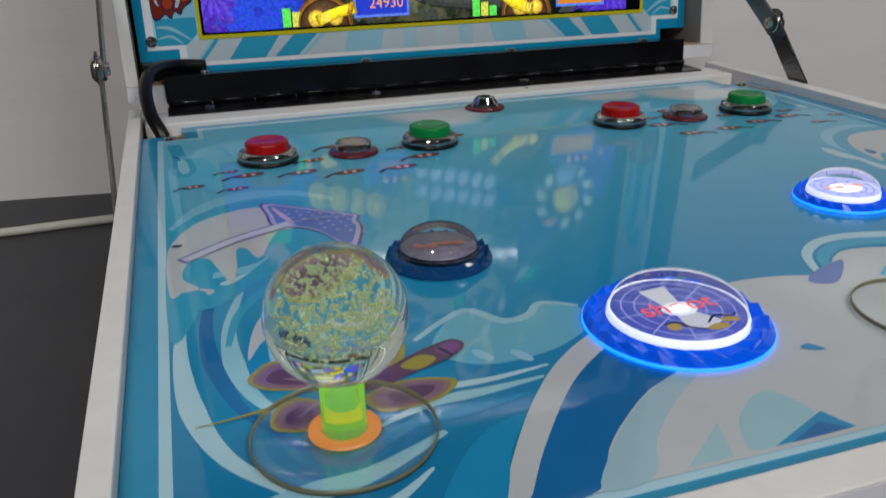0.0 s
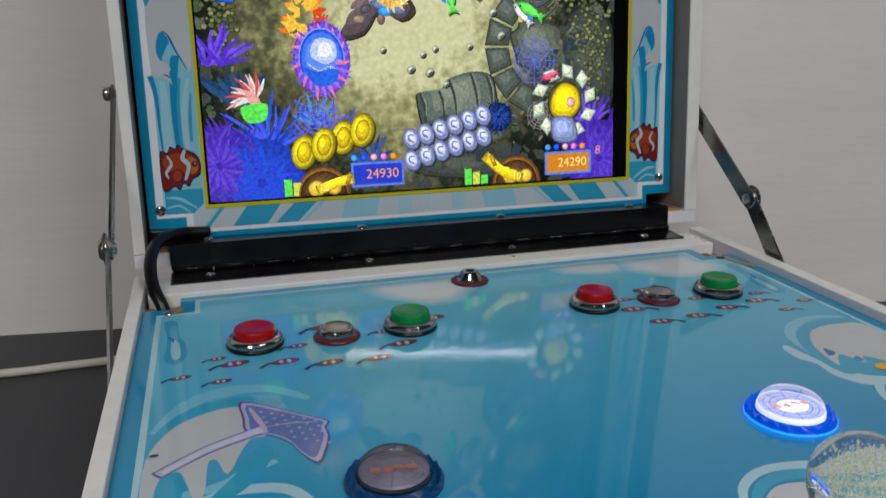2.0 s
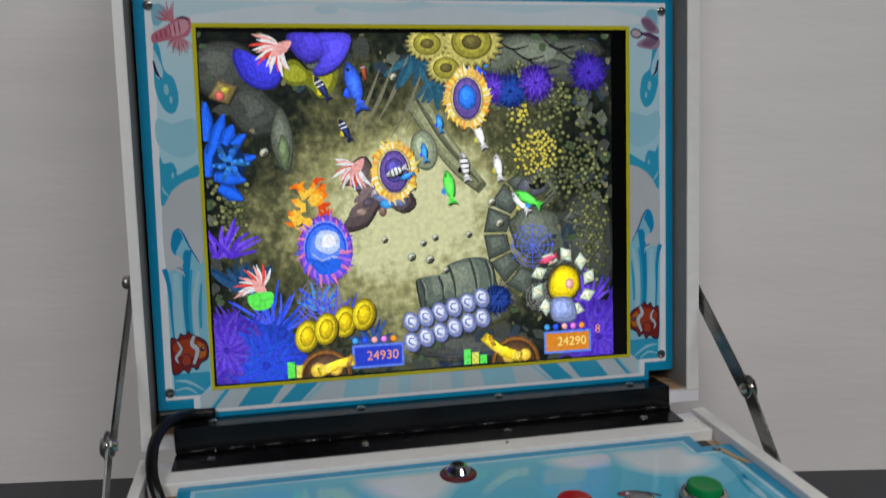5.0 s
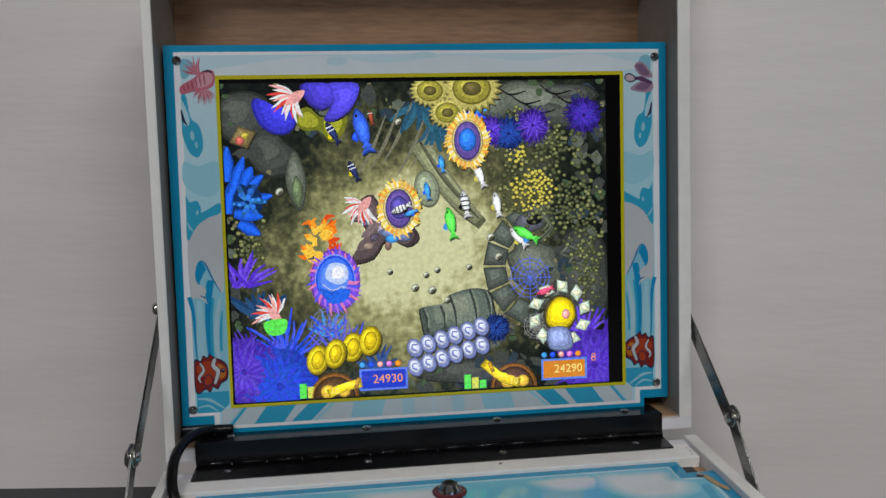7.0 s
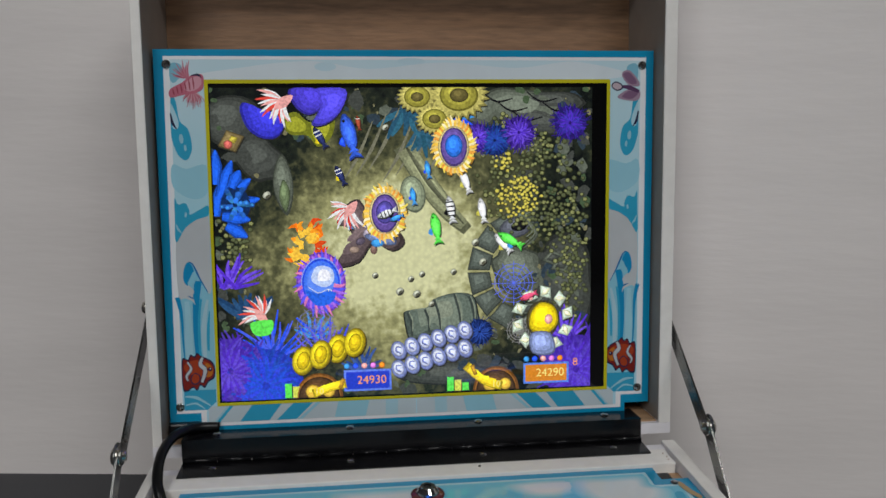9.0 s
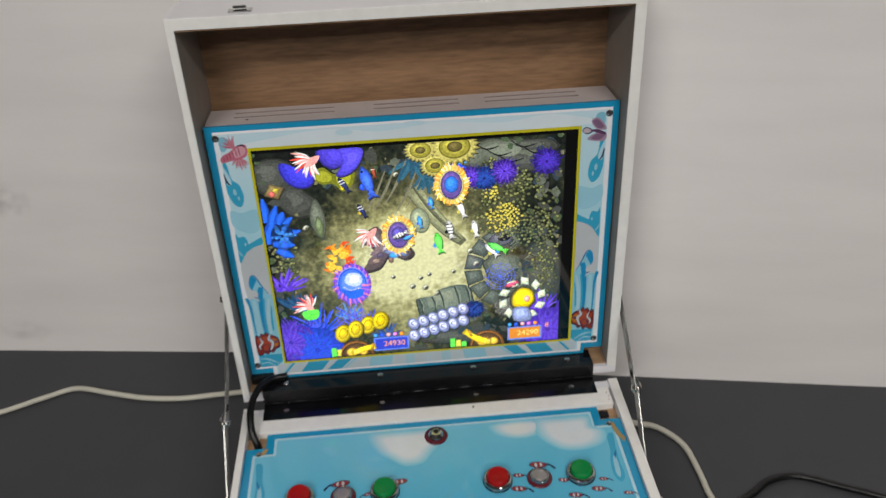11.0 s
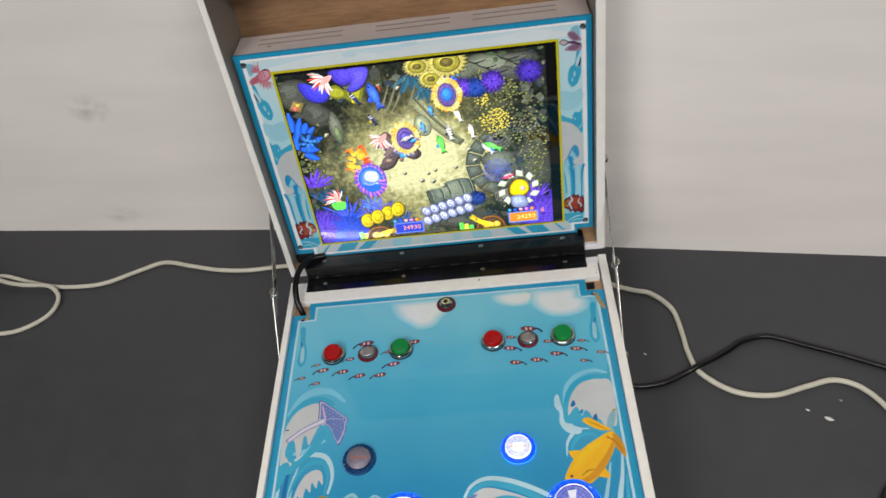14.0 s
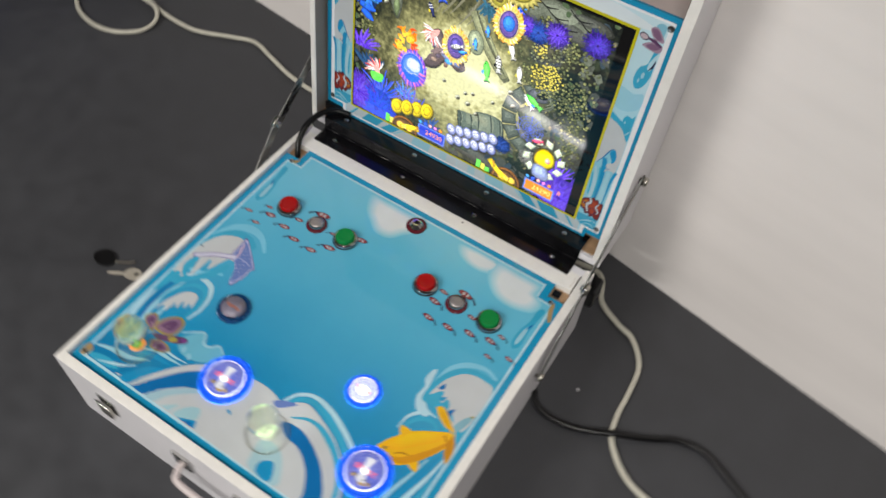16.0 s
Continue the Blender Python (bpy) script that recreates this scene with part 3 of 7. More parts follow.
def stroke(pts, w0, w1=None, w2=None, n=8):
    """A tapered brush line through pts: width w0 at the start, w1 midway, w2 at the end."""
    w1 = w0 if w1 is None else w1
    w2 = w0 if w2 is None else w2
    line = spline([(x, y) for x, y in pts], n, False)
    left, right = [], []
    for i, p in enumerate(line):
        t = i / (len(line) - 1)
        w = (w0 + (w1 - w0) * 2 * t) if t < 0.5 else (w1 + (w2 - w1) * (2 * t - 1))
        d = (line[min(i + 1, len(line) - 1)] - line[max(i - 1, 0)])
        d = d.normalized() if d.length > 1e-9 else Vector((1, 0))
        q = Vector((-d.y, d.x)) * max(w, 1e-5) / 2
        left.append((p.x + q.x, p.y + q.y)), right.append((p.x - q.x, p.y - q.y))
    return left + right[::-1]


def mirrored(pts, on=True):
    return [(-x, y) for x, y in pts][::-1] if on else pts


def soft(pts, c0, c1, n=6, far=0.5):
    """Nested outlines that fade from c0 at the rim to c1 inside."""
    cx, cy = sum(p[0] for p in pts) / len(pts), sum(p[1] for p in pts) / len(pts)
    out = []
    for k in range(n):
        q = 1 - far * k / (n - 1)
        col = tuple(round(a + (b - a) * k / (n - 1), 3) for a, b in zip(c0, c1))
        out.append(([(cx + (x - cx) * q, cy + (y - cy) * q) for x, y in pts], ink(*col)))
    return out


TEAL, DEEP, MID, PALE, PAPER = ink(0.03, 0.35, 0.54), ink(0.002, 0.135, 0.37), ink(0.006, 0.25, 0.49), ink(0.28, 0.54, 0.65), ink(0.50, 0.525, 0.54)
PLUM, PLUM2, RAYB, RAYL, GOLD, GOLD2 = ink(0.10, 0.045, 0.11), ink(0.20, 0.11, 0.19), ink(0.12, 0.19, 0.46), ink(0.42, 0.44, 0.66), ink(0.78, 0.43, 0.010), ink(0.55, 0.24, 0.008)
OLIVE, DRED, INKB, CORAL = ink(0.30, 0.26, 0.05), ink(0.26, 0.035, 0.04), ink(0.02, 0.02, 0.06), ink(0.55, 0.10, 0.14)
FOAM = ink(0.40, 0.62, 0.71)

# clouds along the back edge
SEA_TOP, CLOUD = (0.20, 0.55, 0.68), (0.66, 0.70, 0.72)
decal("printed_cloud", panel, soft(blob([(-0.085, 0.008), (-0.06, 0.0105), (-0.03, 0.0105), (0.0, 0.010), (0.012, -0.008), (-0.004, -0.026), (-0.018, -0.043), (-0.04, -0.046), (-0.058, -0.034), (-0.076, -0.018)]), SEA_TOP, CLOUD, 9, 0.42), TOP, 0, "soft white printed cloud")
decal("printed_cloud", panel, soft(blob([(0.128, 0.0105), (0.165, 0.0108), (0.198, 0.010), (0.2005, -0.008), (0.214, -0.018), (0.208, -0.036), (0.182, -0.045), (0.155, -0.042), (0.136, -0.028), (0.126, -0.010)]), SEA_TOP, CLOUD, 9, 0.4), TOP, 1, "soft white printed cloud")
decal("printed_cloud", panel, soft(blob([(0.068, 0.006), (0.09, 0.0105), (0.12, 0.0107), (0.145, 0.008), (0.14, -0.008), (0.118, -0.018), (0.094, -0.017), (0.076, -0.008)]), SEA_TOP, CLOUD, 9, 0.5), TOP, 0, "soft white printed cloud")

# drop-shaped swirls by the back corners
for right in (False, True):
    g = lambda pts: mirrored(pts, right)
    decal("printed_drop", panel, [(g(blob([(-0.2225, -0.024), (-0.2145, -0.026), (-0.2125, -0.05), (-0.2085, -0.066), (-0.2075, -0.086), (-0.2135, -0.097), (-0.2205, -0.088), (-0.2195, -0.066), (-0.2205, -0.046)])), TEAL), (g(blob([(-0.2165, -0.058), (-0.2125, -0.064), (-0.2110, -0.084), (-0.2145, -0.090), (-0.2170, -0.078)])), PALE), (g(stroke([(-0.2195, -0.050), (-0.2170, -0.056), (-0.2155, -0.062)], 0.0005, 0.0026, 0.0004)), DEEP)], TOP, 0)

# breaking wave by the stingray: pale halo, teal back, white dripping crest
LEFT_CREST = [(-0.2242, -0.252), (-0.2242, -0.205), (-0.213, -0.177), (-0.197, -0.165), (-0.181, -0.162), (-0.170, -0.172), (-0.168, -0.196), (-0.175, -0.198), (-0.180, -0.207), (-0.1875, -0.227), (-0.192, -0.214), (-0.196, -0.215), (-0.1975, -0.236), (-0.201, -0.2485), (-0.205, -0.232), (-0.209, -0.219), (-0.2165, -0.222), (-0.219, -0.238), (-0.213, -0.249), (-0.219, -0.251)]
RIGHT_CREST = [(0.161, -0.211), (0.166, -0.186), (0.178, -0.167), (0.192, -0.159), (0.210, -0.158), (0.2242, -0.165), (0.2242, -0.215), (0.2195, -0.233), (0.2145, -0.221), (0.209, -0.239), (0.2035, -0.224), (0.198, -0.219), (0.194, -0.228), (0.190, -0.211), (0.184, -0.205), (0.179, -0.213), (0.174, -0.199), (0.168, -0.203)]
decal("printed_foam", panel, [
    (stroke([(-0.2215, -0.180), (-0.207, -0.153), (-0.186, -0.142), (-0.163, -0.145), (-0.143, -0.163)], 0.006, 0.013, 0.004), ink(0.16, 0.50, 0.67)),
    (stroke([(-0.2195, -0.240), (-0.190, -0.236), (-0.176, -0.226), (-0.165, -0.222)], 0.004, 0.009, 0.003), ink(0.19, 0.52, 0.68)),
], TOP, 0)
decal("printed_wave", panel, [
    (blob([(-0.2242, -0.290), (-0.2242, -0.196), (-0.213, -0.166), (-0.196, -0.1535), (-0.176, -0.1515), (-0.159, -0.161), (-0.162, -0.170), (-0.181, -0.170), (-0.200, -0.180), (-0.206, -0.230), (-0.212, -0.262)]), TEAL),
    (blob([(-0.2242, -0.262), (-0.222, -0.226), (-0.213, -0.232), (-0.203, -0.250), (-0.186, -0.231), (-0.172, -0.206), (-0.166, -0.214), (-0.176, -0.236), (-0.192, -0.252), (-0.208, -0.268)]), TEAL),
    (blob(LEFT_CREST, 4), PAPER),
    (stroke([(-0.213, -0.250), (-0.209, -0.2535), (-0.2105, -0.256)], 0.0015, 0.003, 0.0015, 3), PAPER),
], TOP, 1, "printed wave with a dripping white crest")
decal("printed_foam", panel, [
    (blob([(0.146, -0.182), (0.151, -0.178), (0.1535, -0.192), (0.157, -0.212), (0.166, -0.226), (0.176, -0.232), (0.172, -0.240), (0.157, -0.236), (0.149, -0.222), (0.150, -0.206), (0.145, -0.196)]), ink(0.42, 0.62, 0.71)),
    (stroke([(0.158, -0.196), (0.163, -0.168), (0.180, -0.150), (0.203, -0.143), (0.2225, -0.150)], 0.004, 0.008, 0.003), ink(0.19, 0.52, 0.68)),
], TOP, 0)
decal("printed_wave", panel, [
    (blob([(0.157, -0.222), (0.1555, -0.200), (0.162, -0.176), (0.176, -0.1585), (0.194, -0.1505), (0.212, -0.1505), (0.2242, -0.158), (0.2242, -0.240), (0.212, -0.246), (0.192, -0.236), (0.176, -0.224)]), TEAL),
    (stroke([(0.2215, -0.160), (0.2235, -0.148), (0.2240, -0.136)], 0.002, 0.004, 0.002, 4), TEAL),
    (blob(RIGHT_CREST, 4), PAPER),
    (blob([(0.1655, -0.1985), (0.170, -0.188), (0.1725, -0.196)], 3), DEEP), (blob([(0.175, -0.208), (0.181, -0.203), (0.1805, -0.2105)], 3), MID), (blob([(0.190, -0.222), (0.1975, -0.211), (0.198, -0.222)], 3), DEEP),
    (blob([(0.2075, -0.236), (0.2115, -0.220), (0.2195, -0.208), (0.2225, -0.212), (0.219, -0.228), (0.213, -0.238)], 3), ink(0.20, 0.40, 0.48)), (ell(0.2215, -0.208, 0.0022, 0.0016), OLIVE),
], TOP, 1, "printed wave with a dripping white crest")

# curling water: nested arcs round a small white crest
decal("printed_curl", panel, [
    (stroke([(-0.2225, -0.290), (-0.214, -0.261), (-0.193, -0.2435), (-0.168, -0.244), (-0.156, -0.256), (-0.151, -0.277), (-0.155, -0.300)], 0.004, 0.0075, 0.003), FOAM),
    (stroke([(-0.2065, -0.247), (-0.2115, -0.274), (-0.2125, -0.300), (-0.2095, -0.322), (-0.204, -0.342), (-0.190, -0.366)], 0.003, 0.0062, 0.002), DEEP),
    (stroke([(-0.2195, -0.262), (-0.2215, -0.300), (-0.2190, -0.335), (-0.211, -0.362), (-0.196, -0.382)], 0.002, 0.0075, 0.003), FOAM),
    (stroke([(-0.198, -0.258), (-0.2045, -0.285), (-0.2050, -0.312), (-0.200, -0.336), (-0.187, -0.356)], 0.002, 0.0070, 0.002), PALE),
    (stroke([(-0.206, -0.300), (-0.200, -0.276), (-0.186, -0.257), (-0.169, -0.2535), (-0.160, -0.262), (-0.157, -0.280), (-0.160, -0.300)], 0.002, 0.0070, 0.002), TEAL),
    (stroke([(-0.197, -0.284), (-0.1985, -0.306), (-0.195, -0.328), (-0.184, -0.346)], 0.002, 0.0075, 0.002), MID),
    (stroke([(-0.190, -0.292), (-0.1915, -0.310), (-0.188, -0.327), (-0.178, -0.340)], 0.002, 0.0055, 0.002), PALE),
    (blob([(-0.2005, -0.312), (-0.1965, -0.290), (-0.187, -0.2715), (-0.174, -0.2645), (-0.1655, -0.2695), (-0.1625, -0.286), (-0.169, -0.280), (-0.1705, -0.291), (-0.1775, -0.282), (-0.1785, -0.296), (-0.1845, -0.290), (-0.188, -0.307), (-0.194, -0.300)], 4), PAPER),
], TOP, 0, "printed curling water in pale and deep blue")
decal("printed_curl", panel, [
    (stroke([(0.160, -0.278), (0.161, -0.258), (0.172, -0.243), (0.188, -0.241), (0.198, -0.252)], 0.002, 0.0065, 0.002), TEAL),
    (stroke([(0.153, -0.270), (0.156, -0.250), (0.170, -0.234), (0.186, -0.233)], 0.001, 0.0050, 0.001), FOAM),
    (stroke([(0.2225, -0.268), (0.2175, -0.300), (0.209, -0.336), (0.204, -0.372), (0.204, -0.406)], 0.002, 0.0070, 0.004), FOAM),
    (stroke([(0.2150, -0.272), (0.2085, -0.305), (0.200, -0.338), (0.195, -0.372), (0.195, -0.406)], 0.002, 0.0062, 0.004), MID),
    (stroke([(0.2055, -0.283), (0.1985, -0.312), (0.190, -0.342), (0.186, -0.374), (0.187, -0.406)], 0.002, 0.0060, 0.003), PALE),
    (stroke([(0.2230, -0.300), (0.2195, -0.336), (0.2165, -0.372), (0.2175, -0.406)], 0.002, 0.0060, 0.004), TEAL),
    (stroke([(0.170, -0.352), (0.178, -0.374), (0.183, -0.406)], 0.003, 0.0045, 0.003), FOAM),
], TOP, 0, "printed curling water in pale and deep blue")

# the big front wave: white hump between deep blue bands
decal("printed_hump", panel, [
    (stroke([(0.019, -0.322), (0.029, -0.303), (0.050, -0.2935), (0.082, -0.300), (0.122, -0.320), (0.158, -0.352), (0.176, -0.4065)], 0.003, 0.007, 0.005), FOAM),
    (stroke([(0.023, -0.324), (0.033, -0.308), (0.052, -0.3005), (0.082, -0.308), (0.118, -0.328), (0.150, -0.358), (0.166, -0.4065)], 0.003, 0.009, 0.006), TEAL),
    (blob([(-0.152, -0.4065), (-0.146, -0.398), (-0.133, -0.378), (-0.121, -0.362), (-0.108, -0.348), (-0.092, -0.336), (-0.074, -0.327), (-0.052, -0.3215), (-0.035, -0.318), (-0.013, -0.316), (0.004, -0.318), (0.024, -0.323), (0.034, -0.312), (0.048, -0.306), (0.072, -0.312), (0.104, -0.326), (0.134, -0.350), (0.151, -0.382), (0.158, -0.4065)]), PAPER),
    (stroke([(0.041, -0.331), (0.060, -0.3215), (0.082, -0.323), (0.113, -0.339), (0.137, -0.366), (0.149, -0.406)], 0.002, 0.0080, 0.005), TEAL),
    (blob([(0.036, -0.341), (0.050, -0.3365), (0.066, -0.3375), (0.086, -0.3455), (0.107, -0.359), (0.125, -0.378), (0.136, -0.397), (0.139, -0.4065), (0.114, -0.4065), (0.110, -0.395), (0.096, -0.373), (0.073, -0.357), (0.050, -0.353)], 4), DEEP),
    (blob([(-0.1435, -0.4065), (-0.140, -0.402), (-0.130, -0.387), (-0.113, -0.3655), (-0.099, -0.352), (-0.083, -0.342), (-0.068, -0.342), (-0.064, -0.353), (-0.073, -0.364), (-0.088, -0.371), (-0.102, -0.3815), (-0.113, -0.392), (-0.124, -0.4065)], 4), DEEP),
    (blob([(-0.072, -0.364), (-0.060, -0.360), (-0.070, -0.369), (-0.084, -0.379), (-0.099, -0.393), (-0.108, -0.4065), (-0.123, -0.4065), (-0.112, -0.392), (-0.101, -0.3815), (-0.087, -0.371)], 4), ink(0.33, 0.50, 0.57)),
    ([(-0.079, -0.392), (-0.098, -0.4063), (-0.084, -0.4063)], ink(0.33, 0.52, 0.58)),
    (blob([(-0.070, -0.3905), (-0.058, -0.383), (-0.052, -0.387), (-0.050, -0.397), (-0.060, -0.403), (-0.070, -0.4063), (-0.078, -0.4055), (-0.075, -0.397)], 4), ink(0.31, 0.52, 0.58)),
    ([(-0.071, -0.4064), (-0.048, -0.397), (-0.044, -0.4064)], MID),
    ([(-0.066, -0.4065), (-0.052, -0.401), (-0.046, -0.4065)], DEEP),
    (blob([(0.030, -0.372), (0.048, -0.368), (0.066, -0.378), (0.080, -0.4063), (0.040, -0.4063), (0.032, -0.392)], 4), ink(0.34, 0.52, 0.58)),
    (blob([(0.046, -0.394), (0.060, -0.386), (0.070, -0.4063), (0.050, -0.4063)], 4), MID),
    (blob([(-0.0285, -0.366), (-0.024, -0.3645), (-0.021, -0.3695), (-0.0255, -0.3685)], 3), MID),
    (blob([(0.010, -0.326), (0.020, -0.3185), (0.037, -0.3135), (0.028, -0.324), (0.018, -0.3305)], 3), RAYB),
], TOP, 2, "white printed wave hump between deep blue bands")
decal("printed_swell", panel, [
    (blob([(-0.142, -0.326), (-0.131, -0.308), (-0.122, -0.3045), (-0.117, -0.312), (-0.110, -0.318), (-0.103, -0.315), (-0.096, -0.3085), (-0.087, -0.310), (-0.080, -0.321), (-0.090, -0.332), (-0.108, -0.340), (-0.130, -0.340)], 4), ink(0.13, 0.42, 0.56)),
    (stroke([(-0.146, -0.318), (-0.131, -0.3065), (-0.121, -0.303), (-0.112, -0.315), (-0.102, -0.3135), (-0.094, -0.3065), (-0.082, -0.313)], 0.002, 0.0042, 0.002), ink(0.28, 0.52, 0.63)),
    (ell(-0.1275, -0.3345, 0.0021, 0.0046, 25), PALE), (ell(-0.1155, -0.339, 0.0021, 0.0048, 25), PALE),
    (stroke([(-0.165, -0.352), (-0.150, -0.3485), (-0.130, -0.349), (-0.110, -0.347)], 0.001, 0.0035, 0.001), FOAM),
    (stroke([(-0.170, -0.362), (-0.152, -0.3555), (-0.132, -0.3545), (-0.114, -0.353)], 0.001, 0.0050, 0.001), PALE),
    (stroke([(-0.180, -0.372), (-0.158, -0.3635), (-0.136, -0.3615), (-0.122, -0.360)], 0.002, 0.0060, 0.001), MID),
    (blob([(-0.166, -0.4062), (-0.160, -0.394), (-0.149, -0.380), (-0.138, -0.372), (-0.128, -0.370), (-0.138, -0.384), (-0.150, -0.4062)], 4), MID),
    (stroke([(-0.222, -0.390), (-0.200, -0.384), (-0.176, -0.381), (-0.152, -0.370)], 0.002, 0.0080, 0.002), PALE),
    (blob([(-0.222, -0.403), (-0.204, -0.396), (-0.186, -0.395), (-0.174, -0.4005), (-0.190, -0.4055), (-0.210, -0.4060)], 4), TEAL),
    (stroke([(-0.205, -0.4055), (-0.188, -0.399), (-0.172, -0.3925), (-0.160, -0.384)], 0.001, 0.0045, 0.001), FOAM),
], TOP, 1, "pale printed swell")

# stingray over the side wave
WING = [(-0.178, -0.159), (-0.163, -0.169), (-0.149, -0.181), (-0.1375, -0.191), (-0.1395, -0.197), (-0.139, -0.206), (-0.1425, -0.219), (-0.147, -0.2285), (-0.153, -0.219), (-0.1575, -0.207), (-0.165, -0.198), (-0.1765, -0.191), (-0.1775, -0.176)]
inner_wing = [(-0.157 + (x + 0.157) * 0.90, -0.192 + (y + 0.192) * 0.90) for x, y in WING]
decal("printed_stingray", panel, [
    (blob([(-0.157 + (x + 0.157) * 1.06, -0.192 + (y + 0.192) * 1.06) for x, y in WING], 3), ink(0.13, 0.08, 0.26)), (stroke([(-0.219, -0.2200), (-0.197, -0.2035), (-0.176, -0.1935), (-0.168, -0.1905)], 0.0066, 0.0076, 0.0098), ink(0.13, 0.08, 0.26)),
    (blob(WING, 3), RAYL), (blob(inner_wing, 3), RAYB),
    (stroke([(-0.218, -0.2195), (-0.197, -0.2035), (-0.176, -0.1935), (-0.168, -0.1905)], 0.0052, 0.0060, 0.0080), RAYL),
    (stroke([(-0.216, -0.2185), (-0.197, -0.2035), (-0.176, -0.1935), (-0.170, -0.1910)], 0.0030, 0.0038, 0.0052), ink(0.60, 0.58, 0.68)),
    (stroke([(-0.1745, -0.166), (-0.171, -0.180), (-0.168, -0.191)], 0.0015, 0.0032, 0.002), ink(0.56, 0.40, 0.52)),
    *[(ell(-0.169 + 0.0052 * (q % 6) + 0.0009 * (q // 6), -0.172 - 0.0062 * (q // 6) - 0.0034 * (q % 6), 0.0010, 0.0008, 0, 8), RAYL) for q in range(30) if not (q % 6 < 2 and q // 6 > 2)],
    (stroke([(-0.169, -0.190), (-0.155, -0.189), (-0.142, -0.192)], 0.0006, 0.0010, 0.0006), RAYL),
    (ell(-0.2205, -0.2020, 0.0024, 0.0012, 0, 14), INKB),
], TOP, 5, "blue-violet spotted printed stingray")

# purple flower fish by the first joystick
PETALS = ([(-0.182, -0.333), (-0.178, -0.314), (-0.162, -0.302), (-0.150, -0.311), (-0.155, -0.331)], [(-0.170, -0.346), (-0.159, -0.341), (-0.148, -0.342), (-0.1405, -0.3465), (-0.147, -0.3535), (-0.158, -0.356), (-0.167, -0.355)], [(-0.202, -0.324), (-0.194, -0.3155), (-0.184, -0.321), (-0.179, -0.338), (-0.189, -0.335), (-0.198, -0.3315)], [(-0.198, -0.353), (-0.196, -0.344), (-0.187, -0.340), (-0.181, -0.348), (-0.184, -0.356), (-0.191, -0.357)])
flower = [(stroke([(-0.2185, -0.345), (-0.204, -0.3435), (-0.188, -0.340)], 0.0004, 0.0012, 0.0026), OLIVE)]
for n, p in enumerate(PETALS):
    cx, cy = sum(q[0] for q in p) / len(p), sum(q[1] for q in p) / len(p)
    for scale, tone in ((1.0, OLIVE), (0.86, ink(0.22, 0.14, 0.13)), (0.72, PLUM2), (0.5, PLUM)):
        flower.append((blob([(cx + (x - cx) * scale, cy + (y - cy) * scale) for x, y in p], 4), tone))
    flower.append((stroke([(-0.174, -0.338), ((-0.174 + cx) / 2, (-0.338 + cy) / 2 + 0.001), (cx, cy)], 0.0006, 0.0011, 0.0004), ink(0.32, 0.20, 0.27)))
flower += [(blob([(-0.176, -0.339), (-0.159, -0.332), (-0.147, -0.3255), (-0.1345, -0.3215), (-0.131, -0.3265), (-0.138, -0.333), (-0.151, -0.3375), (-0.166, -0.343)], 4), PLUM), (blob([(-0.155, -0.3325), (-0.147, -0.328), (-0.1425, -0.332), (-0.150, -0.3365)], 4), OLIVE), (blob([(-0.1415, -0.3265), (-0.135, -0.323), (-0.1325, -0.3265), (-0.138, -0.3310)], 4), ink(0.20, 0.06, 0.24)), (stroke([(-0.140, -0.3255), (-0.137, -0.3315)], 0.0014, 0.0016, 0.0012, 2), INKB)]
decal("printed_lionfish", panel, flower, TOP, 6, "purple and olive printed flower fish", 0.000006)

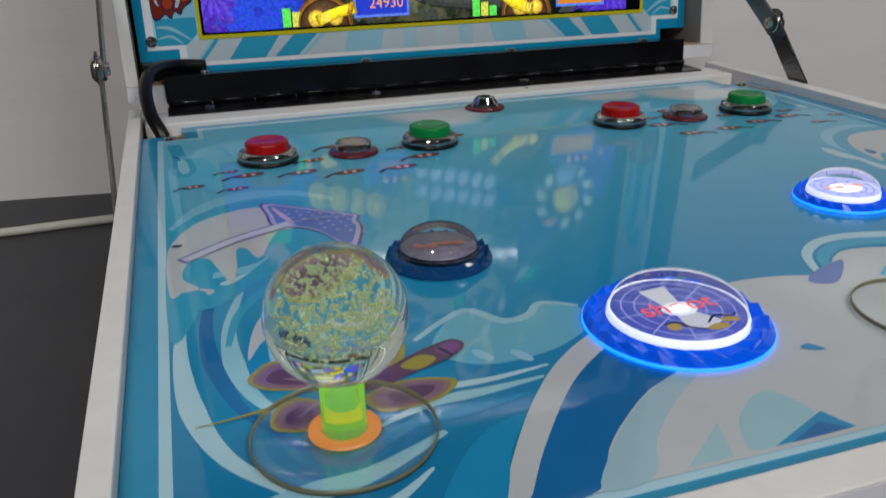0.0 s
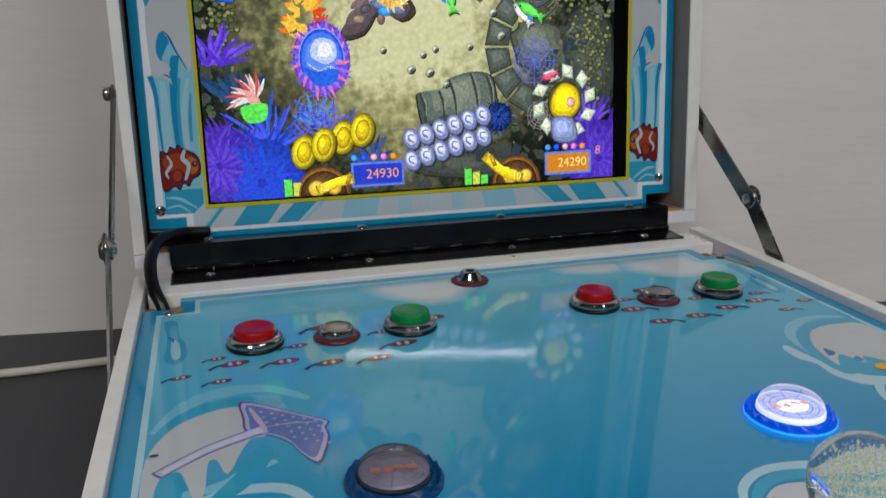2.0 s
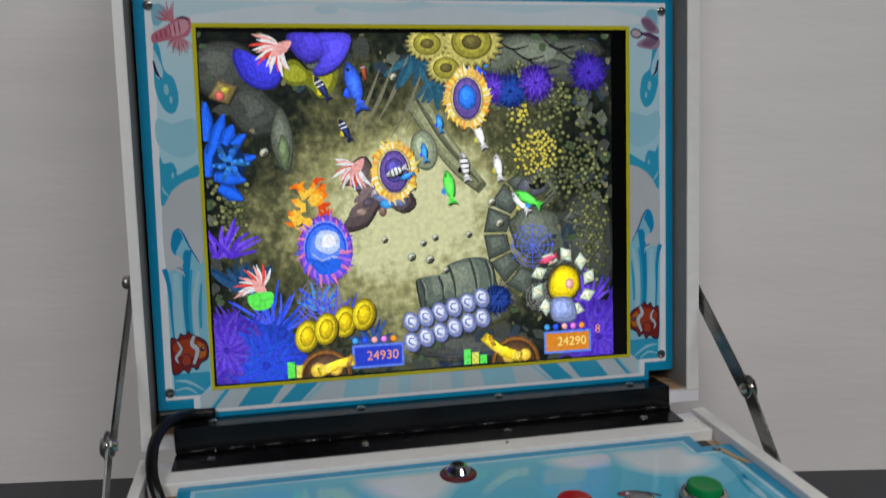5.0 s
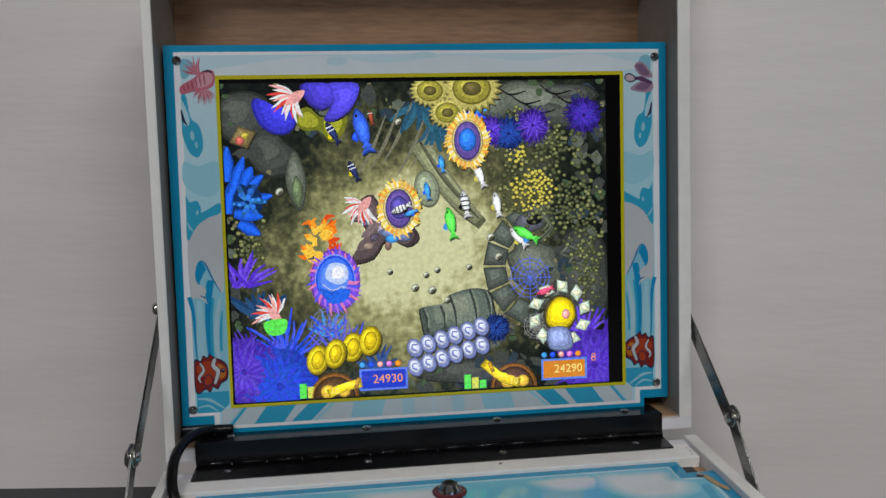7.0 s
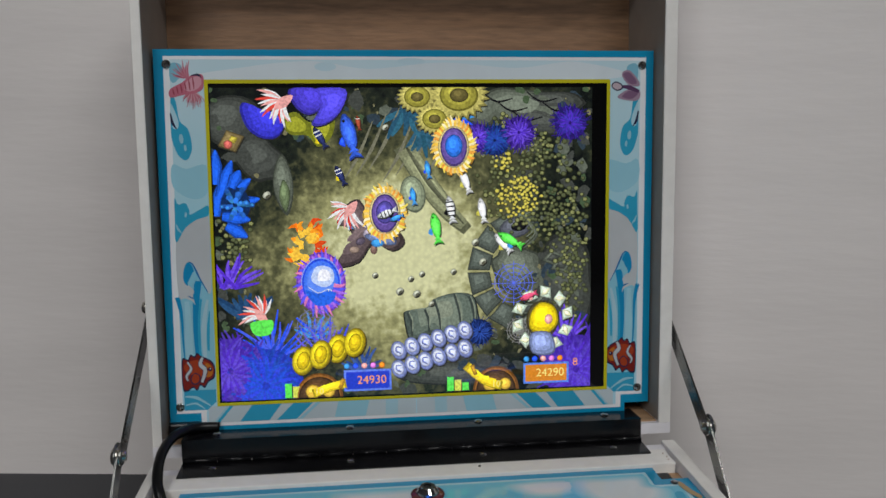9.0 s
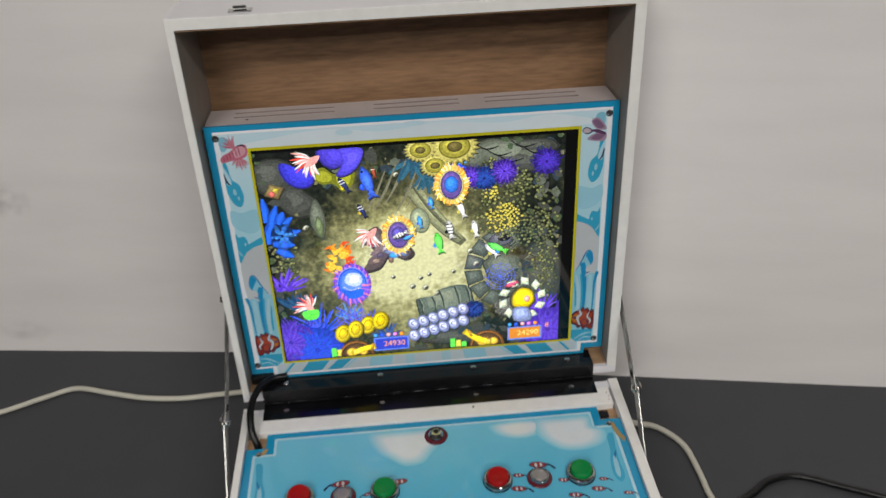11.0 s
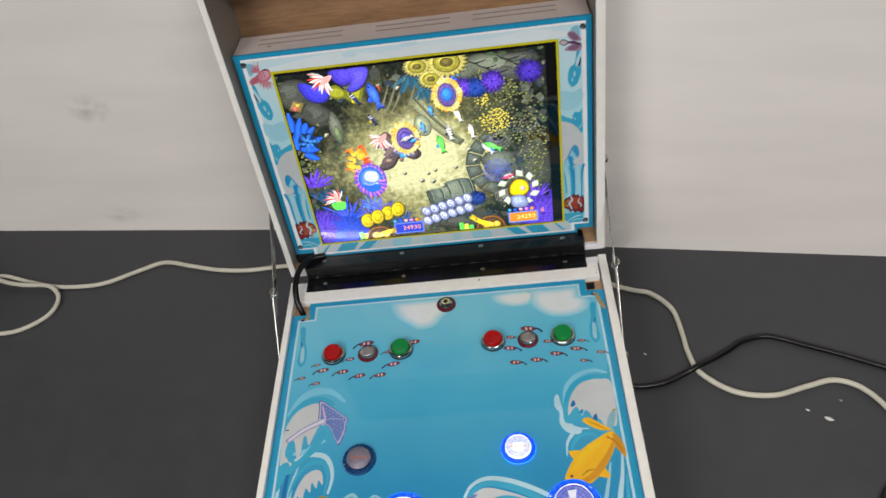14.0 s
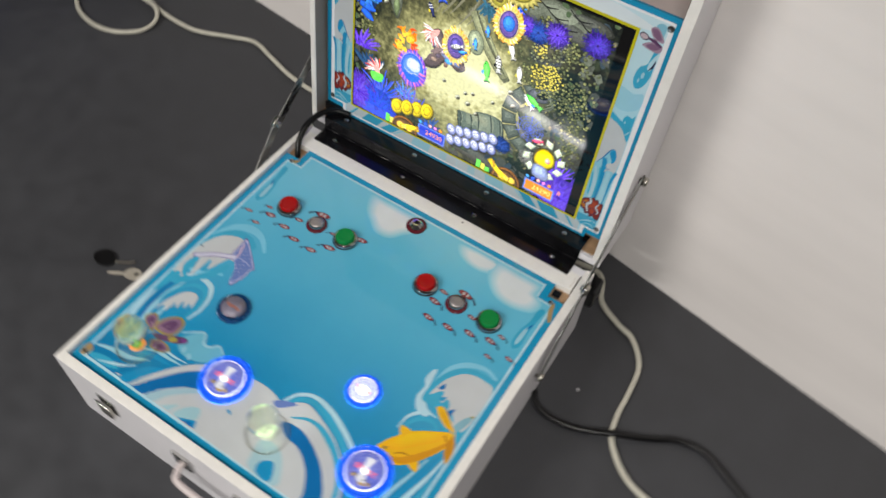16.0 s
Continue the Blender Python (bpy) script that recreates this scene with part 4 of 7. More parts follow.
# golden fish
BODY = [(0.147, -0.304), (0.150, -0.293), (0.157, -0.281), (0.171, -0.2635), (0.193, -0.249), (0.212, -0.2395), (0.219, -0.2475), (0.212, -0.267), (0.196, -0.293), (0.179, -0.309), (0.162, -0.3115)]
decal("printed_goldfish", panel, [
    (stroke([(0.1285, -0.322), (0.138, -0.3175), (0.150, -0.309)], 0.001, 0.0045, 0.006), GOLD),
    (blob(BODY, 4), GOLD),
    (blob([(0.213, -0.2385), (0.199, -0.2365), (0.186, -0.229), (0.1785, -0.2215), (0.183, -0.2165), (0.190, -0.2185), (0.206, -0.2305), (0.217, -0.240)], 4), GOLD),
    (blob([(0.214, -0.2425), (0.221, -0.2475), (0.2262, -0.262), (0.2258, -0.277), (0.2205, -0.271), (0.2150, -0.261)], 4), GOLD2),
    (blob([(0.161, -0.275), (0.1555, -0.265), (0.160, -0.2635), (0.170, -0.2645)], 3), GOLD), (blob([(0.188, -0.300), (0.202, -0.304), (0.200, -0.294), (0.195, -0.290)], 3), GOLD),
    *[([(0.178 + (px - 0.178) * q, -0.276 + (py + 0.276) * q + 0.0025 * n) for px, py in blob([(0.152, -0.299), (0.158, -0.284), (0.171, -0.267), (0.192, -0.253), (0.206, -0.246), (0.205, -0.256), (0.188, -0.274), (0.168, -0.294)], 4)], ink(0.80, round(0.41 + 0.03 * n, 3), 0.01)) for n, q in enumerate((1.0, 0.86, 0.70, 0.52))],
    (blob([(0.158, -0.307), (0.178, -0.298), (0.200, -0.273), (0.214, -0.252), (0.211, -0.267), (0.196, -0.292), (0.179, -0.3065)], 4), ink(0.62, 0.27, 0.008)),
    (stroke([(0.168, -0.299), (0.176, -0.293), (0.186, -0.291)], 0.0008, 0.0020, 0.0006), ink(0.40, 0.16, 0.006)),
    (stroke([(0.206, -0.247), (0.216, -0.255), (0.2235, -0.270)], 0.003, 0.002, 0.001), ink(0.46, 0.18, 0.006)), (stroke([(0.186, -0.223), (0.198, -0.230), (0.210, -0.2395)], 0.001, 0.002, 0.001), GOLD2),
    (ell(0.1555, -0.2985, 0.0017, 0.0017), INKB),
], TOP, 7, "golden-yellow printed fish")


def small_fish(x, y, length=0.0105, face=1, parent=panel):
    a, b = length, length * 0.36
    decal("printed_small_fish", parent, [
        (ell(x, y, a * 0.62, b * 0.75, 8 * face, 16), INKB), (ell(x, y, a * 0.54, b * 0.62, 8 * face, 16), DRED),
        (ell(x + 0.15 * a * face, y, a * 0.10, b * 0.5, 0, 10), PAPER), (ell(x - 0.2 * a * face, y, a * 0.09, b * 0.45, 0, 10), PAPER),
        (stroke([(x - face * a * 0.55, y), (x - face * a * 0.8, y - b * 0.3), (x - face * a * 1.1, y - b * 1.2)], b * 0.5, b * 0.35, b * 0.5, 3), INKB),
    ], TOP, 4)


for x, y, s in ((-0.206, -0.117, 0.7), (-0.184, -0.128, 0.7), (-0.176, -0.106, 1), (-0.147, -0.111, 1), (-0.122, -0.120, 1), (-0.092, -0.121, 1), (-0.074, -0.104, 1.1), (-0.138, -0.090, 0.8), (-0.116, -0.064, 1.3), (-0.046, -0.068, 1.1), (-0.083, -0.082, 0.7), (-0.186, -0.096, 0.6)):
    small_fish(1.011 * x + 0.0154 * y, 1.015 * y - 0.0086 * x, 0.0138 * s, 1)
for x, y, s in ((0.092, -0.092, 1.1), (0.099, -0.117, 1), (0.128, -0.115, 1), (0.156, -0.107, 1), (0.184, -0.101, 1), (0.217, -0.110, 0.7), (0.193, -0.122, 0.7), (0.120, -0.060, 1.3), (0.094, -0.073, 0.8), (0.146, -0.085, 0.8), (0.193, -0.088, 0.7)):
    small_fish(1.011 * x + 0.0154 * y, 1.015 * y - 0.0086 * x, 0.0138 * s, -1)
decal("glue_stain", panel, [(blob([(0.224, -0.012), (0.2275, -0.006), (0.232, -0.022), (0.236, -0.032), (0.233, -0.037), (0.227, -0.026)]), ink(0.36, 0.25, 0.11))], TOP, 8, "brown glue stain by the screw")
decal("glue_stain", panel, [(blob([(-0.2235, -0.394), (-0.2195, -0.399), (-0.2215, -0.408), (-0.2290, -0.410), (-0.2325, -0.402), (-0.2290, -0.393)]), ink(0.34, 0.24, 0.12))], TOP, 8, "brown glue stain by the screw")
decal("glue_stain", panel, [(blob([(-0.216, -0.003), (-0.2105, 0.0), (-0.2125, -0.008), (-0.219, -0.010)]), ink(0.36, 0.25, 0.11))], TOP, 8, "brown glue stain by the screw")

# ---- art on the screen surround ----
FACE = UP @ Matrix.Translation((0, 0, 0.0042))
for right in (False, True):
    g = lambda pts: mirrored(pts, right)
    LOW = Matrix.Translation((0, -0.008, 0))
    decal("printed_wave", frame_ob, [
        (g([(-0.2222, 0.2000), (-0.1917, 0.2000), (-0.1917, 0.0420), (-0.2222, 0.0420)]), ink(0.24, 0.53, 0.65)),
        (g(stroke([(-0.2235, 0.1320), (-0.2205, 0.1150), (-0.2200, 0.0900), (-0.2190, 0.0650)], 0.0045, 0.0024, 0.001)), MID),
        (g(stroke([(-0.2150, 0.1280), (-0.2145, 0.1050), (-0.2150, 0.0850), (-0.2140, 0.0650)], 0.004, 0.0075, 0.006)), ink(0.33, 0.59, 0.69)),
        (g(stroke([(-0.2040, 0.1470), (-0.2070, 0.1223), (-0.2080, 0.0953), (-0.2070, 0.0700)], 0.0070, 0.0050, 0.0035)), MID),
        (g(stroke([(-0.2020, 0.1300), (-0.2045, 0.1100), (-0.2050, 0.0850), (-0.2040, 0.0700)], 0.002, 0.0026, 0.002)), TEAL),
        (g(stroke([(-0.1960, 0.1290), (-0.1995, 0.1112), (-0.2010, 0.0896), (-0.2000, 0.0700)], 0.0020, 0.0050, 0.003)), ink(0.38, 0.58, 0.66)),
        (g(stroke([(-0.1945, 0.1180), (-0.1965, 0.1000), (-0.1970, 0.0800)], 0.0010, 0.0028, 0.002)), TEAL),
        (g(blob([(-0.2222, 0.1835), (-0.2132, 0.1971), (-0.2026, 0.2047), (-0.1918, 0.2075), (-0.1917, 0.1646), (-0.1920, 0.1390), (-0.1950, 0.1353), (-0.2005, 0.1460), (-0.2065, 0.1610), (-0.2120, 0.1652), (-0.2159, 0.1600), (-0.2168, 0.1480), (-0.2105, 0.1412), (-0.2078, 0.1370), (-0.2092, 0.1335), (-0.2075, 0.1244), (-0.2100, 0.1280), (-0.2162, 0.1310), (-0.2222, 0.1345)], 4)), PAPER),
        (g(blob([(-0.2121, 0.1652), (-0.2162, 0.1590), (-0.2172, 0.1490), (-0.2138, 0.1429), (-0.2097, 0.1492), (-0.2073, 0.1580)], 4)), MID),
        (g(blob([(-0.2110, 0.1500), (-0.2135, 0.1445), (-0.2095, 0.1425), (-0.2060, 0.1480), (-0.2075, 0.1560)], 4)), ink(0.24, 0.53, 0.65)),
        (g(stroke([(-0.2115, 0.1655), (-0.2075, 0.1620), (-0.2020, 0.1490), (-0.1952, 0.1360)], 0.0008, 0.0016, 0.0006)), DEEP),
        (g(stroke([(-0.2140, 0.1330), (-0.2105, 0.1315), (-0.2085, 0.1300)], 0.0004, 0.0014, 0.0006)), DEEP),
        (g(blob([(-0.2217, 0.2250), (-0.2188, 0.2193), (-0.2122, 0.2204), (-0.2089, 0.2138), (-0.2084, 0.2096), (-0.1997, 0.2140), (-0.1918, 0.2177), (-0.1918, 0.2087), (-0.2026, 0.2047), (-0.2132, 0.1971), (-0.2222, 0.1841), (-0.2222, 0.2078)], 4)), TEAL),
        (g(ell(-0.2122, 0.2095, 0.0010, 0.0024, -8)), PALE), (g(stroke([(-0.2215, 0.2010), (-0.2195, 0.1960), (-0.2165, 0.1925)], 0.0006, 0.0022, 0.0006)), PALE),
    ], FACE, 0, "printed wave with a white crest")
    decal("printed_drop", frame_ob, [
        (g(blob([(-0.2209, 0.3177), (-0.2166, 0.3141), (-0.2139, 0.2961), (-0.2066, 0.2883), (-0.2038, 0.2728), (-0.2062, 0.2634), (-0.2104, 0.2599), (-0.2168, 0.2652), (-0.2212, 0.2781), (-0.2220, 0.2885)], 4)), TEAL),
        (g(blob([(-0.2216, 0.3110), (-0.2190, 0.3080), (-0.2150, 0.2960), (-0.2160, 0.2890), (-0.2205, 0.2910)], 4)), ink(0.40, 0.62, 0.71)),
        (g(ell(-0.2131, 0.2796, 0.0019, 0.0044, 4)), PALE), (g(ell(-0.2099, 0.2713, 0.0012, 0.0030, 4)), PALE),
        (g(stroke([(-0.2218, 0.3028), (-0.2200, 0.2936), (-0.2165, 0.2884)], 0.0012, 0.0026, 0.0006)), INKB),
        (g(blob([(-0.2201, 0.3472), (-0.2116, 0.3472), (-0.2094, 0.3396), (-0.2160, 0.3310), (-0.2205, 0.3330)], 4)), ink(0.20, 0.46, 0.58)),
        (g(blob([(-0.2222, 0.2560), (-0.2100, 0.2520), (-0.1920, 0.2550), (-0.1918, 0.2300), (-0.2050, 0.2240), (-0.2222, 0.2350)], 4)), ink(0.30, 0.58, 0.69)),
    ], FACE, 0)
    RED1, RED2, RED3 = ink(0.20, 0.016, 0.010), ink(0.36, 0.045, 0.012), ink(0.46, 0.14, 0.015)
    decal("printed_clownfish", frame_ob, [
        (g(blob([(-0.2225, 0.0785), (-0.2195, 0.0815), (-0.2165, 0.0800), (-0.2140, 0.0850), (-0.2105, 0.0830), (-0.2080, 0.0862), (-0.2040, 0.0830), (-0.1985, 0.0805), (-0.1935, 0.0765), (-0.1915, 0.0690), (-0.1930, 0.0610), (-0.1985, 0.0575), (-0.2020, 0.0520), (-0.2060, 0.0545), (-0.2090, 0.0495), (-0.2130, 0.0525), (-0.2180, 0.0490), (-0.2225, 0.0520)], 4)), INKB),
        (g(blob([(-0.2216, 0.0770), (-0.2190, 0.0800), (-0.2160, 0.0785), (-0.2135, 0.0832), (-0.2100, 0.0815), (-0.2075, 0.0845), (-0.2035, 0.0815), (-0.1985, 0.0790), (-0.1945, 0.0752), (-0.1927, 0.0690), (-0.1942, 0.0622), (-0.1990, 0.0590), (-0.2025, 0.0540), (-0.2062, 0.0560), (-0.2092, 0.0513), (-0.2130, 0.0540), (-0.2178, 0.0507), (-0.2216, 0.0535)], 4)), RED1),
        (g(blob([(-0.2200, 0.0750), (-0.2120, 0.0790), (-0.2030, 0.0785), (-0.1955, 0.0740), (-0.1937, 0.0680), (-0.2000, 0.0640), (-0.2100, 0.0640), (-0.2190, 0.0680)], 4)), RED2),
        (g(blob([(-0.2000, 0.0760), (-0.1955, 0.0735), (-0.1938, 0.0685), (-0.1955, 0.0635), (-0.2000, 0.0625), (-0.2020, 0.0690)], 4)), RED3),
        (g(stroke([(-0.2030, 0.0822), (-0.2052, 0.0750), (-0.2010, 0.0690), (-0.2045, 0.0570)], 0.0034, 0.0052, 0.0034)), INKB),
        (g(stroke([(-0.2030, 0.0817), (-0.2052, 0.0750), (-0.2010, 0.0690), (-0.2045, 0.0575)], 0.0022, 0.0040, 0.0022)), PAPER),
        (g(stroke([(-0.2170, 0.0780), (-0.2140, 0.0710), (-0.2185, 0.0640), (-0.2170, 0.0590)], 0.0022, 0.0036, 0.0018)), INKB),
        (g(stroke([(-0.2170, 0.0776), (-0.2140, 0.0710), (-0.2185, 0.0640), (-0.2170, 0.0594)], 0.0012, 0.0026, 0.0010)), PAPER),
        (g(blob([(-0.2110, 0.0670), (-0.2060, 0.0640), (-0.2070, 0.0570), (-0.2125, 0.0555), (-0.2150, 0.0610)], 4)), INKB),
        (g(blob([(-0.2107, 0.0660), (-0.2068, 0.0635), (-0.2077, 0.0580), (-0.2122, 0.0567), (-0.2140, 0.0612)], 4)), RED2),
        (g(ell(-0.1965, 0.0700, 0.0023, 0.0023)), RED1), (g(ell(-0.1965, 0.0700, 0.0017, 0.0017)), INKB), (g(ell(-0.1961, 0.0705, 0.0006, 0.0006)), PAPER),
    ], FACE @ LOW, 2, "orange-red and white printed clownfish")
    STEEL_BLUE = ink(0.03, 0.33, 0.52)
    bars = [(-0.1931, 0.0037, 0.0135, TEAL), (-0.1704, 0.0278, 0.0122, STEEL_BLUE), (-0.1357, 0.0189, 0.0165, STEEL_BLUE), (-0.1150, 0.0040, 0.0180, PALE), (-0.0800, 0.0300, 0.0040, PALE), (-0.0305, 0.0120, 0.0005, ink(0.36, 0.56, 0.64)), (-0.1950, 0.0015, 0.0130, PALE)]
    decal("printed_stripe", frame_ob, [(g([(-0.1995, 0.0092), (-0.0005, 0.0092), (-0.0005, 0.0254), (-0.1995, 0.0254)]), ink(0.48, 0.56, 0.60))] + [(g([(x, 0.0093), (x + w, 0.0093), (min(x + w + d, -0.001), 0.0254), (min(x + d, -0.001), 0.0254)]), c) for x, w, d, c in bars], FACE, 0)
    decal("printed_corner", frame_ob, [(g([(-0.2215, 0.0224), (-0.2000, 0.0224), (-0.1918, 0.0300), (-0.1918, 0.0420), (-0.2215, 0.0420)]), STEEL_BLUE), (g(stroke([(-0.2205, 0.036), (-0.210, 0.0345), (-0.197, 0.026)], 0.001, 0.003, 0.001)), PALE), (g(stroke([(-0.2205, 0.0275), (-0.211, 0.029), (-0.203, 0.0235)], 0.001, 0.002, 0.001)), PALE)], FACE, 0)
spines = []
for q in range(13):
    a = radians(178 - 88 * q / 12)
    ln = 0.0135 + 0.003 * math.sin(2.3 * q)
    spines.append((stroke([(-0.2045, 0.3350), (-0.2045 + 0.55 * ln * math.cos(a), 0.3350 + 0.55 * ln * math.sin(a)), (-0.2045 + ln * math.cos(a - 0.1), 0.3350 + ln * math.sin(a - 0.1))], 0.0020, 0.0012, 0.0004, 3), (ink(0.50, 0.16, 0.22), ink(0.40, 0.09, 0.14), ink(0.56, 0.28, 0.33))[q % 3]))
for q in range(15):
    a = radians(205 + 118 * q / 14)
    ln = 0.0145 + 0.002 * math.sin(1.9 * q)
    spines.append((stroke([(-0.2000, 0.3225), (-0.2000 + 0.5 * ln * math.cos(a), 0.3225 + 0.5 * ln * math.sin(a)), (-0.2000 + 0.75 * ln * math.cos(a), 0.3225 + ln * math.sin(a))], 0.0018, 0.0012, 0.0004, 3), (ink(0.52, 0.20, 0.26), ink(0.42, 0.12, 0.16), ink(0.58, 0.32, 0.36))[q % 3]))
body_l = [(blob([(-0.2211, 0.3243), (-0.2098, 0.3309), (-0.2020, 0.3370), (-0.1925, 0.3380), (-0.1905, 0.3319), (-0.1925, 0.3242), (-0.2002, 0.3206), (-0.2103, 0.3192), (-0.2210, 0.3172)], 4), ink(0.50, 0.14, 0.20)), (blob([(-0.2080, 0.3290), (-0.2010, 0.3350), (-0.1940, 0.3355), (-0.1930, 0.3290), (-0.1990, 0.3235), (-0.2070, 0.3230)], 4), ink(0.60, 0.30, 0.36)), (stroke([(-0.2020, 0.3368), (-0.1960, 0.3375), (-0.1925, 0.3350)], 0.0006, 0.0022, 0.0006), INKB)]
body_l += [(stroke([(-0.2185 + 0.0036 * q, 0.3245 + 0.0022 * q), (-0.2175 + 0.0036 * q, 0.3195 + 0.0010 * q)], 0.0006, 0.0014, 0.0006, 2), ink(0.30, 0.05, 0.08)) for q in range(6)]
decal("printed_lionfish", frame_ob, spines + body_l, FACE, 3, "coral-red printed lionfish with many spines", 0.000004)
decal("printed_butterfly_fish", frame_ob, [
    (blob([(0.2047, 0.3385), (0.2090, 0.3420), (0.2145, 0.3405), (0.2215, 0.3320), (0.2225, 0.3270), (0.2140, 0.3270), (0.2075, 0.3320)], 4), ink(0.34, 0.24, 0.32)), (blob([(0.2060, 0.3375), (0.2095, 0.3400), (0.2140, 0.3385), (0.2200, 0.3300), (0.2130, 0.3290)], 4), PLUM2),
    (blob([(0.2005, 0.3160), (0.2110, 0.3235), (0.2225, 0.3225), (0.2225, 0.3145), (0.2150, 0.3125)], 4), ink(0.34, 0.24, 0.32)), (blob([(0.2050, 0.3165), (0.2120, 0.3220), (0.2215, 0.3205), (0.2150, 0.3145)], 4), PLUM2),
    (stroke([(0.2040, 0.3265), (0.2120, 0.3255), (0.2222, 0.3215)], 0.002, 0.0045, 0.003), PLUM),
    (blob([(0.1945, 0.3279), (0.1985, 0.3312), (0.2045, 0.3290), (0.2060, 0.3245), (0.2005, 0.3222), (0.1960, 0.3245)], 4), INKB), (blob([(0.1955, 0.3276), (0.1988, 0.3300), (0.2036, 0.3282), (0.2046, 0.3250), (0.2005, 0.3234), (0.1966, 0.3250)], 4), ink(0.50, 0.40, 0.44)),
], FACE, 3, "purple printed fish")
decal("printed_cloud", frame_ob, [(blob([(-0.19, 0.3325), (-0.15, 0.345), (-0.09, 0.350), (-0.04, 0.343), (0.03, 0.349), (0.10, 0.344), (0.16, 0.350), (0.19, 0.3335)]), ink(0.66, 0.74, 0.78)), (ell(0.0, 0.350, 0.013, 0.003), ink(0.52, 0.69, 0.76)), (ell(-0.08, 0.345, 0.010, 0.004), ink(0.52, 0.69, 0.76))], FACE, 1, "pale printed clouds")

# ---- the picture on the screen ----
SX0, SX1, SU0, SU1 = -0.1864, 0.1752, 0.0300, 0.3258
picture = part("picture", flat([(SX0, SU0), (SX1, SU0), (SX1, SU1), (SX0, SU1)], 0.0049, 0.00493), M["seabed"], screen, "lit picture of a sandy sea floor with corals and fish")
PIC = UP @ Matrix.Translation((0, 0, 0.00493))
rng = random.Random(7)


def at_s(s, t):
    """Picture fractions (across, up) to the lid's plane."""
    return SX0 + s * (SX1 - SX0), SU0 + t * (SU1 - SU0)


def clip_s(pts):
    return [(min(max(x, SX0), SX1), min(max(u, SU0), SU1)) for x, u in pts]


def shape(name, layers, level, label=""):
    out = []
    if level >= 3 and name not in ("net", "bubble", "coin", "score_plate", "coral", "lionfish", "sea_urchin", "flame"):
        out.append(([(px + 0.0009, pu - 0.0012) for px, pu in layers[0][0]], SHADE))
    for pts, c in layers:
        xs, us = [p[0] for p in pts], [p[1] for p in pts]
        w, h = max(xs) - min(xs), max(us) - min(us)
        if min(w, h) < 0.005 or name in ("clam_lobe", "fallen_jar", "score_plate", "ledge_line", "light_streak", "chip", "flame", "coral", "sea_urchin", "lionfish", "blue_anemone", "net"):
            out.append((pts, c))
            continue
        # rounded look: dark rim, body, light towards the upper left
        cx, cu_ = sum(xs) / len(xs), sum(us) / len(us)
        col = LITCOL[c.name]
        for q, gain, dx, du in ((1.0, 0.42, 0, 0), (0.90, 0.85, -0.006, 0.01), (0.70, 1.2, -0.03, 0.05), (0.42, 1.75, -0.07, 0.11)):
            out.append(([(cx + (px - cx) * q + dx * w, cu_ + (pu - cu_) * q + du * h) for px, pu in pts], lit(*[round(min(v * gain, 1.2), 3) for v in col])))
    ob = decal(name, screen, [(clip_s(p), c) for p, c in out], PIC, level, label, max(0.0000015, min(0.000005, 0.0001 / len(out))))
    return tagged(ob, label=label, kind="stuff") if name in ("coral", "sea_urchin", "flame") else ob


def frond(s, t, n, length, spread, lean, c, c2, level, w=0.0035):
    x, u = at_s(s, t)
    lay = []
    for k in range(n):
        a = radians(lean + spread * (k / (n - 1) - 0.5) + rng.uniform(-6, 6))
        r = length * rng.uniform(0.65, 1.0)
        b = a + rng.uniform(-0.3, 0.3)
        lay.append((stroke([(x + rng.uniform(-1, 1) * length * 0.2, u), (x + r * 0.55 * math.cos(a), u + r * 0.55 * math.sin(a)), (x + r * 0.6 * math.cos(a) + r * 0.4 * math.cos(b), u + r * 0.6 * math.sin(a) + r * 0.4 * math.sin(b))], w, w * 0.9, w * 0.35, 3), c if k % 2 else c2))
    return shape("coral", lay, level)


def tint(c, gain):
    return lit(*[round(min(v * gain, 1.2), 3) for v in LITCOL[c.name]])


def urchin(s, t, r, c, c2, level, n=44):
    """A bush of thin tentacles, dark below and light at the tips."""
    x, u = at_s(s, t)
    big = r > 0.03
    lay = [(ell(x, u, r * 0.8, r * 0.8, 0, 18), tint(c, 0.62 if big else 0.25))]
    for ring, gain in ((1.05, 0.62 if big else 0.30), (0.85, 0.78 if big else 0.62), (0.6, 0.92)):
        for k in range(int(n * ring)):
            a = 2 * math.pi * (k + rng.random()) / int(n * ring)
            b, q = a + rng.uniform(-0.35, 0.35), r * ring * rng.uniform(0.75, 1.08)
            lay.append((stroke([(x + 0.15 * q * math.cos(a), u + 0.15 * q * math.sin(a)), (x + 0.6 * q * math.cos(a), u + 0.6 * q * math.sin(a)), (x + q * math.cos(b), u + q * math.sin(b))], r * 0.05, r * 0.085, r * 0.03, 2), tint(c if k % 2 else c2, gain)))
    return shape("sea_urchin", lay, level)


